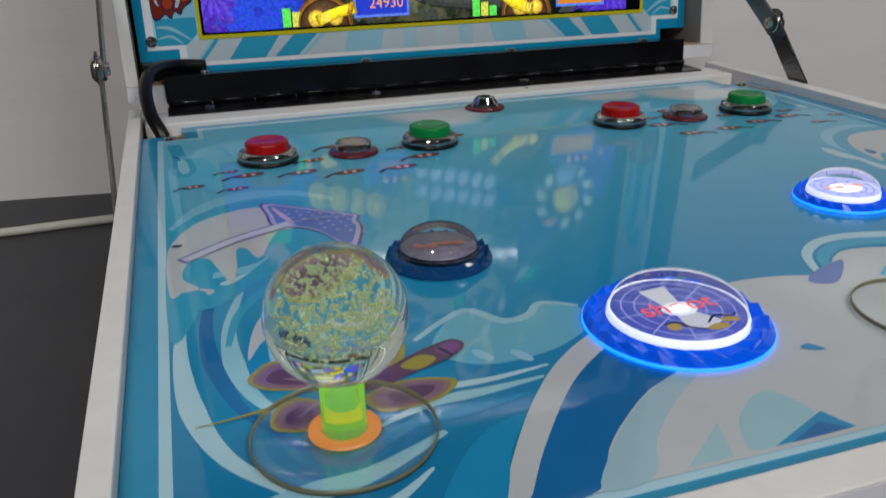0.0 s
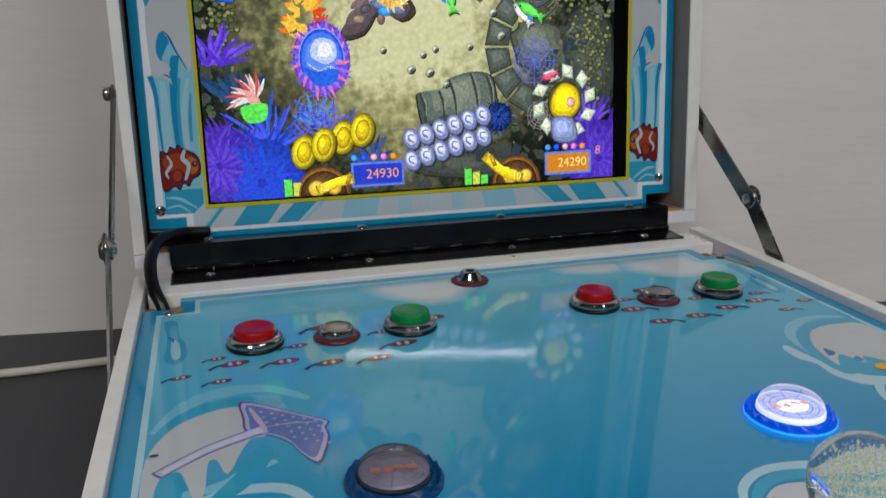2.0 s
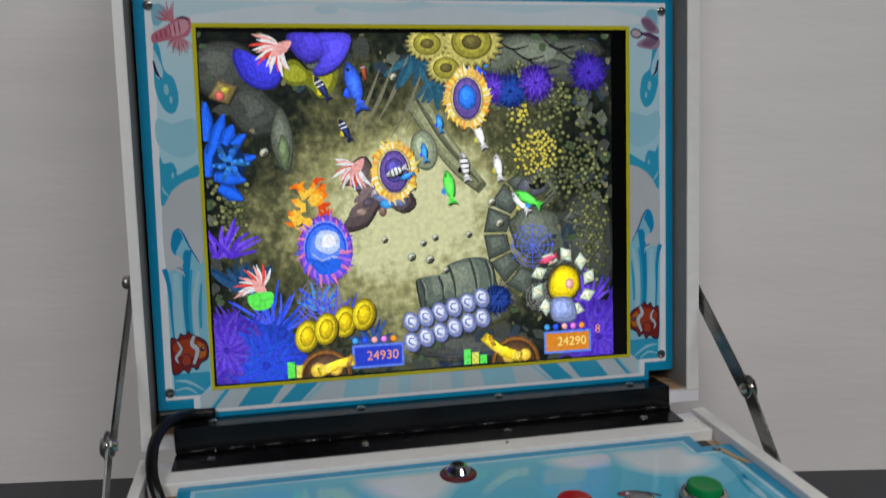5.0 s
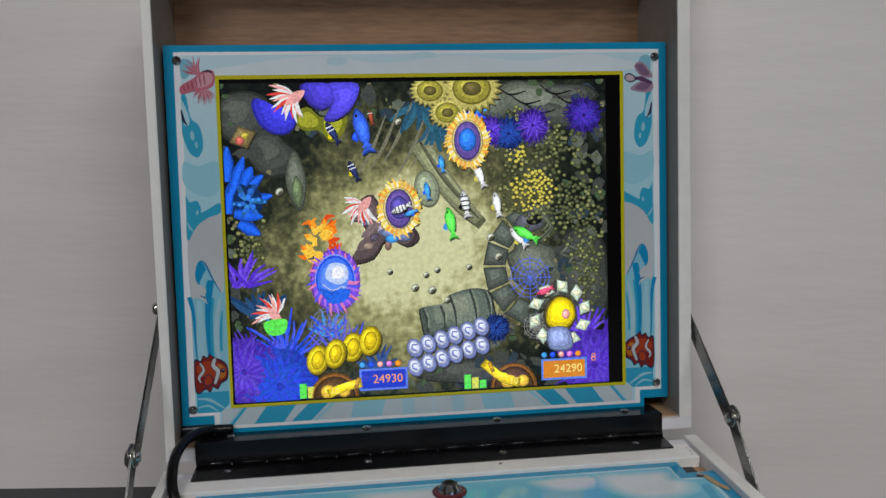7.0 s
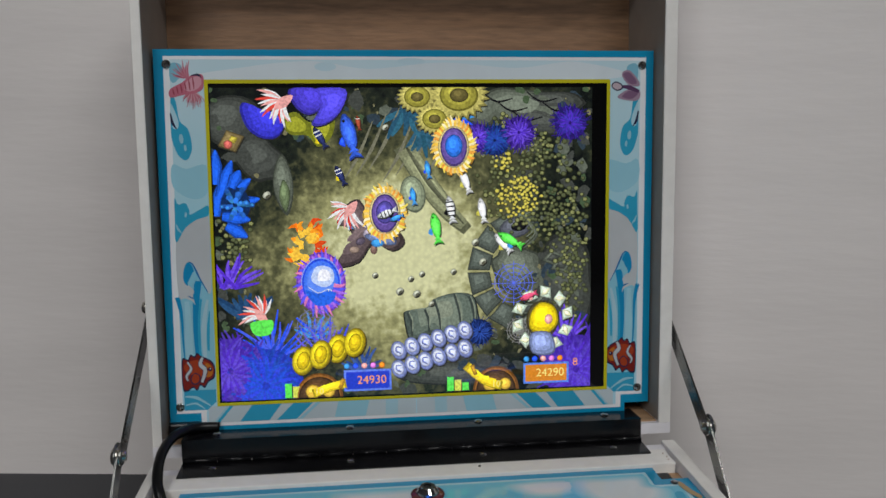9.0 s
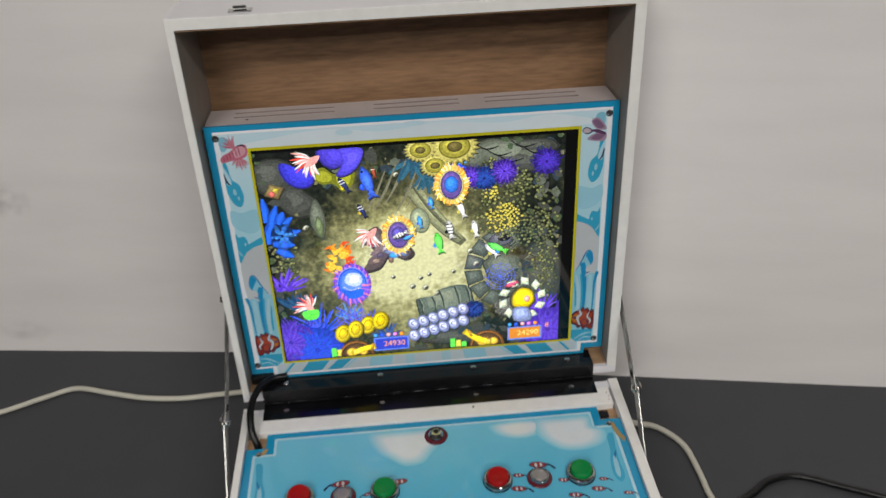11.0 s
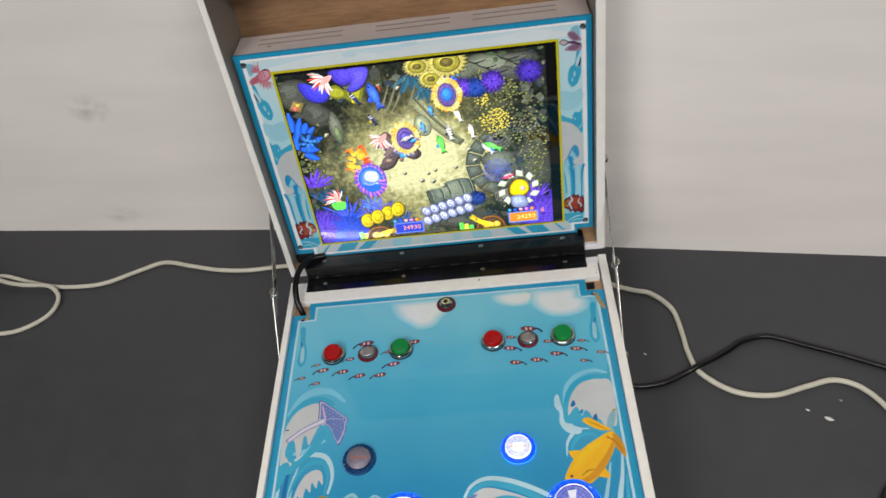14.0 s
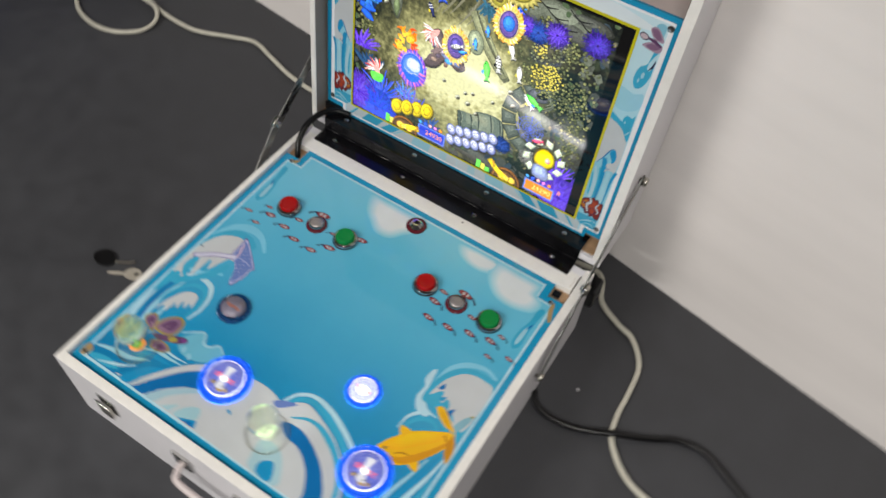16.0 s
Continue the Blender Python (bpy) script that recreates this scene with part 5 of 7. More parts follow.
def fingers(name, s, t, r, n, c, c2, level, label=""):
    """A clump of stubby tubes with pale mouths."""
    x, u = at_s(s, t)
    lay = [(ell(x, u, r * 0.85, r * 1.05, 0, 18), tint(c, 0.12))]
    for k in range(n):
        a, q = 2 * math.pi * k / n * 2.4, r * (0.95 - 0.75 * k / n)
        px, pu = x + q * math.cos(a), u + 1.15 * q * math.sin(a)
        w = r * rng.uniform(0.20, 0.30)
        lay.append((stroke([(x + 0.3 * (px - x), u + 0.3 * (pu - u)), (x + 0.7 * (px - x), u + 0.7 * (pu - u)), (px, pu)], w * 0.7, w, w * 1.1, 2), tint(c if k % 2 else c2, 0.35 + 0.6 * k / n)))
        lay.append((ell(px, pu, w * 0.62, w * 0.56, 0, 9), tint(c, 0.40 + 0.75 * k / n)))
        if k % 3 == 0:
            lay.append((ell(px, pu, w * 0.35, w * 0.3, 0, 7), tint(c2, 0.9 + 0.4 * k / n)))
    return shape(name, lay, level, label)


def fish(s, t, length, turn, c, c2, level, stripes=0, c3=None):
    x, u = at_s(s, t)
    ca, sa = math.cos(radians(turn)), math.sin(radians(turn))
    tr = lambda pts: [(x + p * ca - q * sa, u + p * sa + q * ca) for p, q in pts]
    L = length
    lay = [(tr(blob([(0.5 * L, 0), (0.2 * L, 0.16 * L), (-0.2 * L, 0.12 * L), (-0.36 * L, 0.03 * L), (-0.55 * L, 0.17 * L), (-0.5 * L, 0), (-0.55 * L, -0.17 * L), (-0.36 * L, -0.03 * L), (-0.2 * L, -0.12 * L), (0.2 * L, -0.16 * L)], 4)), c)]
    lay.append((tr(blob([(0.02 * L, 0.16 * L), (-0.12 * L, 0.28 * L), (-0.22 * L, 0.15 * L)], 3)), c2))
    for k in range(stripes):
        p = 0.25 * L - k * 0.17 * L
        lay.append((tr([(p, 0.15 * L), (p + 0.05 * L, 0.15 * L), (p + 0.03 * L, -0.15 * L), (p - 0.02 * L, -0.15 * L)]), c3 or c2))
    lay.append((tr(ell(0.34 * L, 0.04 * L, 0.035 * L, 0.035 * L, 0, 8)), lit(0.01, 0.01, 0.01)))
    return shape("fish", lay, level)


def lionfish(s, t, size, turn, level, tail=None):
    """A fan of tapered fins, white at the tips, pink at the heart."""
    x, u = at_s(s, t)
    lay = []
    for k in range(15):
        a = radians(turn + 150 * (k / 14 - 0.5) + rng.uniform(-6, 6))
        r = size * rng.uniform(0.75, 1.1)
        lay.append((stroke([(x, u), (x + 0.55 * r * math.cos(a - 0.15), u + 0.55 * r * math.sin(a - 0.15)), (x + r * math.cos(a), u + r * math.sin(a))], size * 0.16, size * 0.15, size * 0.02, 3), (WHT, PINK, WHT, REDD)[k % 4]))
    a = radians(turn)
    lay.append((blob([(x - 0.45 * size * math.cos(a), u - 0.45 * size * math.sin(a)), (x - 0.2 * size * math.sin(a), u + 0.2 * size * math.cos(a)), (x + 0.45 * size * math.cos(a), u + 0.45 * size * math.sin(a)), (x + 0.2 * size * math.sin(a), u - 0.2 * size * math.cos(a))], 5), PINK))
    if tail:
        lay.append((blob([(x - 0.010, u - 0.006), (x + 0.010, u - 0.004), (x + 0.008, u - 0.017), (x - 0.006, u - 0.018)], 5), tail))
    return shape("lionfish", lay, level, "pink and white lionfish")


def lettering(name, text, size, m, material, parent, label=""):
    cu = bpy.data.curves.new(name, "FONT")
    cu.body, cu.size, cu.align_x, cu.align_y = text, size, "CENTER", "CENTER"
    cu.extrude = 0.00004
    tmp = bpy.data.objects.new(name, cu)
    me = bpy.data.meshes.new_from_object(tmp)
    bpy.data.objects.remove(tmp), bpy.data.curves.remove(cu)
    me.transform(m)
    me.materials.clear()
    me.materials.append(material)
    ob = new(name, me)
    ob.parent = parent
    ob.matrix_parent_inverse = parent.matrix_world.inverted()
    return tagged(ob, label=label)


SHADE = lit(0.022, 0.022, 0.018)
BLUE, NAVY, VIO, VIO2, CYAN = lit(0.02, 0.09, 0.95), lit(0.01, 0.03, 0.22), lit(0.09, 0.03, 0.62), lit(0.17, 0.08, 0.80), lit(0.05, 0.32, 0.80)
YEL, LEM, SAND, ROCK, ROCK2 = lit(0.85, 0.68, 0.02), lit(0.62, 0.58, 0.14), lit(0.32, 0.32, 0.16), lit(0.055, 0.062, 0.055), lit(0.115, 0.135, 0.105)
WHT, PINK, REDD, ORAN, LIME, BLK = lit(0.80, 0.82, 0.84), lit(0.85, 0.40, 0.38), lit(0.75, 0.07, 0.05), lit(0.95, 0.28, 0.02), lit(0.12, 0.85, 0.10), lit(0.006, 0.006, 0.008)

# rocks, ledges and the wreck
for s, t, a, b, r, c in ((0.05, 0.90, 0.030, 0.022, 20, ROCK), (0.12, 0.78, 0.026, 0.020, -30, ROCK), (0.82, 0.93, 0.050, 0.018, -8, ROCK2), (0.86, 0.89, 0.042, 0.011, -10, ROCK), (0.90, 0.955, 0.030, 0.009, -5, ROCK), (0.70, 0.93, 0.022, 0.016, 5, ROCK2), (0.93, 0.35, 0.028, 0.050, 10, ROCK), (0.80, 0.40, 0.030, 0.022, -35, ROCK2), (0.88, 0.20, 0.034, 0.026, 0, ROCK), (0.62, 0.06, 0.05, 0.012, 0, ROCK)):
    x, u = at_s(s, t)
    q = [(px + rng.uniform(-1, 1) * a * 0.12, pu + rng.uniform(-1, 1) * b * 0.14) for px, pu in ell(x, u, a, b, r, 14)]
    shape("rock", [(blob(q, 3), c)], 0)
for k in range(6):
    x, u = at_s(0.74 + 0.04 * k, 0.985 - 0.03 * (k % 3))
    shape("ledge_line", [(stroke([(x - 0.014, u), (x, u - 0.009), (x + 0.016, u - 0.006)], 0.001, 0.002, 0.001, 4), BLK)], 1)
x, u = at_s(0.175, 0.70)
shape("sea_slug", [(blob([(x, u + 0.028), (x + 0.009, u + 0.010), (x + 0.010, u - 0.012), (x + 0.004, u - 0.030), (x - 0.006, u - 0.014), (x - 0.008, u + 0.008)]), ROCK2), (blob([(x + 0.001, u + 0.004), (x + 0.007, u - 0.008), (x + 0.003, u - 0.027), (x - 0.003, u - 0.012)]), lit(0.13, 0.18, 0.09))], 1, "grey-green sea slug")
# fallen jar and log
x, u = at_s(0.585, 0.250)
tilt = lambda pts: [(x + p * 0.985 - q * 0.17, u + p * 0.17 + q * 0.985) for p, q in pts]
JAR = [(-0.034, -0.012), (-0.030, -0.015), (-0.012, -0.013), (-0.004, -0.021), (0.018, -0.023), (0.034, -0.017), (0.036, 0.000), (0.034, 0.016), (0.018, 0.022), (-0.004, 0.020), (-0.012, 0.013), (-0.030, 0.014), (-0.034, 0.011)]
jar = [(tilt(blob([(p * q, r * q + d) for p, r in JAR], 3)), lit(*c)) for q, d, c in ((1.04, -0.0012, (0.015, 0.020, 0.018)), (1.0, 0.0, (0.075, 0.100, 0.085)), (0.86, 0.002, (0.125, 0.165, 0.135)), (0.62, 0.005, (0.19, 0.235, 0.185)), (0.36, 0.008, (0.25, 0.29, 0.22)))]
for d, hgt in ((-0.031, 0.012), (-0.014, 0.012), (-0.003, 0.019), (0.017, 0.021), (0.031, 0.016)):
    jar += [(tilt(stroke([(d, hgt), (d + 0.002, 0.0), (d, -hgt)], 0.0022, 0.0026, 0.0022, 3)), lit(0.045, 0.060, 0.055)), (tilt(stroke([(d + 0.0016, hgt), (d + 0.0036, 0.004), (d + 0.0016, -hgt * 0.6)], 0.0008, 0.0014, 0.0006, 3)), lit(0.24, 0.28, 0.21))]
shape("fallen_jar", jar, 2, "mossy fallen clay jar")
shape("sea_log", [(stroke([at_s(0.49, 0.82), at_s(0.55, 0.70), at_s(0.61, 0.60), at_s(0.66, 0.54)], 0.020, 0.019, 0.011), lit(0.26, 0.28, 0.16)), (stroke([at_s(0.50, 0.81), at_s(0.56, 0.69), at_s(0.65, 0.56)], 0.002, 0.004, 0.001), lit(0.12, 0.13, 0.08)), (ell(*at_s(0.515, 0.66), 0.012, 0.018, 10), lit(0.28, 0.33, 0.22))], 1, "pale green log on the sand")
# round stone ring at the lower right
for k in range(7):
    a = radians(95 + 24 * k)
    x, u = at_s(0.83, 0.40)
    shape("ring_stone", [([(x + r * math.cos(a + d), u + r * math.sin(a + d)) for r, d in ((0.040, -0.19), (0.062, -0.19), (0.062, 0.19), (0.040, 0.19))], lit(0.085, 0.105, 0.09))], 1)
shape("pot", [(ell(*at_s(0.79, 0.545), 0.016, 0.010, 10), lit(0.10, 0.11, 0.14)), (ell(*at_s(0.80, 0.55), 0.008, 0.005, 10), BLK), (stroke([at_s(0.82, 0.58), at_s(0.85, 0.52), at_s(0.81, 0.47)], 0.002), ROCK2)], 2)
for k in range(12):
    x, u = at_s(0.80 + 0.17 * rng.random(), 0.13 + 0.33 * rng.random())
    w, a = rng.uniform(0.006, 0.013), rng.uniform(0, 90)
    shape("wreck_piece", [(ell(x, u, w, w * 0.7, a, 4), ROCK2), (ell(x, u, w * 0.6, w * 0.4, a, 4), ROCK)], 2)
# rubble towards the corners, light streaks over the sand
for tone, count, lo, hi in ((ROCK, 90, 0.003, 0.010), (ROCK2, 90, 0.002, 0.007), (lit(0.03, 0.05, 0.07), 60, 0.003, 0.009), (lit(0.20, 0.19, 0.10), 60, 0.001, 0.003), (lit(0.06, 0.10, 0.05), 60, 0.002, 0.006)):
    bm = B()
    for k in range(count):
        while True:
            s, t = rng.random(), rng.random()
            if ((s - 0.45) / 0.40) ** 2 + ((t - 0.48) / 0.42) ** 2 > 0.9:
                break
        x, u = at_s(s, t)
        r = rng.uniform(lo, hi)
        q = clip_s([(px + rng.uniform(-0.2, 0.2) * r, pu + rng.uniform(-0.2, 0.2) * r) for px, pu in ell(x, u, r, r * rng.uniform(0.4, 0.9), rng.uniform(0, 180), 9)])
        bm.faces.new([bm.verts.new(PIC @ Vector((px, pu, 0.00003 + 0.000002 * (k % 40)))) for px, pu in q])
    tagged(part("rubble", bm, tone, screen, "dark rubble of the sea floor"), kind="stuff")
for k in range(7):
    x, u = at_s(0.33 + 0.035 * k, 0.70 + 0.02 * (k % 3))
    shape("light_streak", [(stroke([(x, u), (x + 0.016, u + 0.026), (x + 0.030, u + 0.058)], 0.0005, 0.0035, 0.0008, 4), lit(0.19, 0.19, 0.13))], 1)
# treasure of small coins
heap, spots = {}, []
for key, c in (("rim", lit(0.035, 0.04, 0.014)), ("gold", lit(0.66, 0.58, 0.10)), ("dull", lit(0.26, 0.28, 0.11)), ("dark", lit(0.11, 0.13, 0.06))):
    heap[key] = (B(), c)
for k in range(1500):
    cx, ct, sx, st = rng.choice(((0.755, 0.79, 0.018, 0.045), (0.755, 0.79, 0.018, 0.045), (0.80, 0.65, 0.038, 0.040), (0.80, 0.65, 0.038, 0.042), (0.85, 0.80, 0.035, 0.03), (0.93, 0.60, 0.030, 0.07), (0.86, 0.58, 0.040, 0.04), (0.055, 0.51, 0.018, 0.05), (0.95, 0.40, 0.02, 0.06)))
    s, t = rng.gauss(cx, sx), rng.gauss(ct, st)
    r = rng.uniform(0.0016, 0.0026)
    x, u = at_s(s, t)
    if not 0.01 < s < 0.99 or any((x - p) ** 2 + (u - q) ** 2 < (r + w) ** 2 * 0.5 for p, q, w in spots):
        continue
    spots.append((x, u, r))
    near = min(((s - 0.80) / 0.055) ** 2 + ((t - 0.65) / 0.06) ** 2, 0.7 + ((s - 0.755) / 0.03) ** 2 + ((t - 0.79) / 0.07) ** 2)
    tone = "gold" if near < 0.8 + rng.random() else ("dull" if rng.random() < 0.4 else "dark")
    for key, q, h, d in (("rim", 1.15, 0.00020, 0.0), (tone, 0.80, 0.00021, 0.0002)):
        heap[key][0].faces.new([heap[key][0].verts.new(PIC @ Vector((px, pu, h + 0.0000001 * (len(spots) % 50)))) for px, pu in clip_s(ell(x - d, u + d, r * q, r * q * 0.9, 0, 9))])
for key, (bm, c) in heap.items():
    tagged(part("treasure", bm, c, screen, "scattered gold coins" if key == "gold" else "dull old coins"), kind="stuff")

# corals and weeds round the edge
for lobe, tone in (([(0.075, 0.93), (0.085, 0.955), (0.115, 0.935), (0.16, 0.92), (0.185, 0.885), (0.165, 0.845), (0.125, 0.845), (0.092, 0.875)], (0.045, 0.045, 0.70)), ([(0.20, 0.995), (0.215, 0.94), (0.25, 0.915), (0.285, 0.945), (0.27, 0.995)], (0.07, 0.05, 0.62)), ([(0.26, 0.995), (0.275, 0.935), (0.255, 0.885), (0.29, 0.885), (0.33, 0.925), (0.345, 0.995)], (0.09, 0.07, 0.78))):
    cs, ct = sum(p[0] for p in lobe) / len(lobe), sum(p[1] for p in lobe) / len(lobe)
    lay = [(blob([at_s(cs + (s - cs) * q + d, ct + (t - ct) * q + d) for s, t in lobe], 4), lit(*[round(v * k, 3) for v in tone])) for q, d, k in ((1.0, 0.0, 0.45), (0.93, 0.003, 0.85), (0.74, 0.008, 1.1), (0.42, 0.014, 1.45))]
    shape("clam_lobe", lay, 3, "smooth deep blue clam lobe")
shape("clam_lobe", [(blob([at_s(s, t) for s, t in ((0.175, 0.90), (0.215, 0.925), (0.245, 0.895), (0.29, 0.89), (0.315, 0.90), (0.305, 0.845), (0.27, 0.815), (0.245, 0.85), (0.20, 0.855))], 4), lit(0.17, 0.19, 0.015)), (blob([at_s(s, t) for s, t in ((0.19, 0.893), (0.215, 0.91), (0.24, 0.885), (0.235, 0.865), (0.20, 0.865))], 4), lit(0.36, 0.38, 0.03)), (blob([at_s(s, t) for s, t in ((0.255, 0.88), (0.30, 0.885), (0.29, 0.845), (0.268, 0.83))], 4), lit(0.40, 0.42, 0.03))], 2, "olive-yellow mantle of the clam")
lionfish(0.185, 0.955, 0.024, 215, 5)
for s, t, r in ((0.53, 0.97, 0.020), (0.64, 0.975, 0.030), (0.575, 0.90, 0.019)):
    x, u = at_s(s, t)
    pts = []
    for k in range(44):
        a = math.pi * 2 * k / 44
        pts.append((x + r * (1.0 if k % 2 else 0.8) * math.cos(a), u + r * 0.8 * (1.0 if k % 2 else 0.8) * math.sin(a)))
    shape("anemone", [(pts, lit(0.62, 0.56, 0.16)), (ell(x, u, r * 0.62, r * 0.5), lit(0.36, 0.33, 0.05)), (ell(x, u, r * 0.3, r * 0.22), lit(0.12, 0.10, 0.03))], 4, "yellow fringed anemone")
frond(0.635, 0.905, 9, 0.020, 150, -80, BLUE, CYAN, 3)
frond(0.50, 0.93, 8, 0.034, 140, -80, lit(0.02, 0.09, 0.16), lit(0.03, 0.14, 0.22), 1, 0.006)
frond(0.545, 0.86, 7, 0.026, 120, -80, lit(0.02, 0.10, 0.16), lit(0.03, 0.12, 0.2), 1, 0.006)
for s, t, r, c, c2 in ((0.69, 0.84, 0.016, VIO, VIO2), (0.735, 0.83, 0.018, lit(0.02, 0.05, 0.40), lit(0.02, 0.10, 0.5)), (0.80, 0.855, 0.019, VIO, VIO2), (0.94, 0.885, 0.020, VIO, lit(0.05, 0.04, 0.45)), (0.69, 0.20, 0.016, lit(0.01, 0.03, 0.2), lit(0.03, 0.1, 0.5)), (0.115, 0.045, 0.046, lit(0.03, 0.07, 0.85), lit(0.02, 0.09, 0.75)), (0.025, 0.10, 0.040, VIO, lit(0.13, 0.07, 0.72)), (0.96, 0.06, 0.044, VIO, lit(0.12, 0.06, 0.70))):
    urchin(s, t, r, c, c2, 4 if r < 0.03 else 5)
leaf = []
for s0, t0, ang, ln in ((0.004, 0.60, 82, 0.030), (0.015, 0.66, 70, 0.036), (0.006, 0.70, 88, 0.032), (0.030, 0.655, 38, 0.030), (0.025, 0.63, 12, 0.034), (0.020, 0.60, -8, 0.026), (0.045, 0.69, 62, 0.018), (0.030, 0.57, -30, 0.022)):
    x, u = at_s(s0, t0)
    d = Vector((math.cos(radians(ang)), math.sin(radians(ang))))
    for w, k in ((0.0130, 0.40), (0.0100, 0.85), (0.0050, 1.25)):
        leaf.append((stroke([(x, u), (x + d.x * ln * 0.55, u + d.y * ln * 0.55), (x + d.x * ln, u + d.y * ln)], w * 0.6, w, w * 0.15, 4), lit(round(0.012 * k, 3), round(0.12 * k, 3), round(0.80 * k, 3))))
shape("blue_anemone", leaf, 4, "clump of pointed blue leaves")
fingers("blue_anemone", 0.055, 0.635, 0.016, 14, lit(0.03, 0.20, 0.85), CYAN, 5, "clump of pale blue tube anemones")
frond(0.03, 0.37, 13, 0.036, 120, 70, VIO2, VIO, 3)
frond(0.07, 0.27, 9, 0.034, 130, 90, lit(0.01, 0.05, 0.14), lit(0.02, 0.08, 0.2), 2, 0.006)
frond(0.14, 0.13, 17, 0.052, 120, 92, BLUE, lit(0.07, 0.12, 0.9), 3, 0.003)
frond(0.28, 0.12, 21, 0.046, 140, 90, lit(0.05, 0.08, 0.75), lit(0.16, 0.12, 0.75), 3, 0.0028)
frond(0.245, 0.20, 11, 0.026, 140, 90, BLUE, CYAN, 2)
frond(0.37, 0.085, 9, 0.026, 150, 90, lit(0.02, 0.06, 0.25), lit(0.04, 0.1, 0.35), 2)
frond(0.93, 0.16, 13, 0.038, 120, 90, VIO, VIO2, 4)

# swimming things
x, u = at_s(0.268, 0.378)
fire = []
for k in range(46):
    a = radians(rng.uniform(0, 360))
    q = (1 - k / 46) ** 0.5
    bx, bu = x - 0.014 + 0.010 * q * math.cos(a), u + 0.036 + 0.022 * q * math.sin(a)
    ln = rng.uniform(0.008, 0.018) * (1 - 0.45 * k / 46)
    b = a + rng.uniform(-0.8, 0.8)
    fire.append((stroke([(bx, bu), (bx + 0.6 * ln * math.cos(a), bu + 0.6 * ln * math.sin(a)), (bx + ln * math.cos(b), bu + ln * math.sin(b))], 0.005, 0.0045, 0.0006, 2), (lit(0.75, 0.07, 0.01), lit(0.95, 0.20, 0.01), lit(1.0, 0.36, 0.02), lit(1.0, 0.60, 0.06))[min(3, k * 5 // 46)]))
shape("flame", fire, 6, "orange flame creature")
orb = [(ell(x, u, 0.0235 * q, 0.0300 * q, 0, 28), lit(*c)) for q, c in ((1.0, (0.16, 0.05, 0.42)), (0.93, (0.26, 0.08, 0.62)), (0.86, (0.14, 0.10, 0.85)))]
for k in range(44):
    a = 2 * math.pi * k / 44
    ln = rng.uniform(0.9, 1.15)
    orb.append((stroke([(x + 0.012 * math.cos(a), u + 0.015 * math.sin(a)), (x + 0.0185 * math.cos(a), u + 0.023 * math.sin(a)), (x + 0.0235 * ln * math.cos(a + 0.1), u + 0.030 * ln * math.sin(a + 0.1))], 0.004, 0.0032, 0.0008, 2), (lit(0.20, 0.08, 0.85), lit(0.40, 0.16, 0.85), lit(0.10, 0.10, 0.95), lit(0.75, 0.22, 0.50))[k % 4]))
globe = [(ell(x, u, 0.0190 * q, 0.0250 * q, 0, 28), lit(*c)) for q, c in ((1.0, (0.25, 0.36, 0.95)), (0.95, (0.02, 0.08, 0.80)), (0.86, (0.06, 0.20, 0.98)), (0.70, (0.12, 0.28, 1.0)))]
globe += [(blob([(x - 0.004, u + 0.016), (x + 0.010, u + 0.014), (x + 0.012, u + 0.002), (x + 0.003, u - 0.004), (x - 0.009, u + 0.003)], 4), lit(0.55, 0.68, 1.0)), (blob([(x, u + 0.013), (x + 0.008, u + 0.011), (x + 0.008, u + 0.003), (x - 0.003, u + 0.003)], 4), lit(0.95, 0.98, 1.1))]
globe += [(stroke([(x - 0.012, u - 0.003), (x - 0.003, u - 0.009), (x + 0.007, u - 0.006), (x + 0.013, u - 0.011)], 0.0006), WHT), (stroke([(x - 0.003, u - 0.009), (x - 0.005, u - 0.018)], 0.0006), WHT), (stroke([(x + 0.007, u - 0.006), (x + 0.006, u - 0.017)], 0.0006), WHT)]
globe.append((blob([(x - 0.015, u - 0.006), (x - 0.004, u - 0.010), (x + 0.006, u - 0.008), (x + 0.014, u - 0.010), (x + 0.008, u - 0.020), (x - 0.006, u - 0.021)], 4), lit(0.02, 0.14, 0.85)))
shape("flame", orb, 7, "violet flames round the orb")
decal("glowing_orb", screen, globe, PIC, 8, "glowing blue globe", 0.000005)
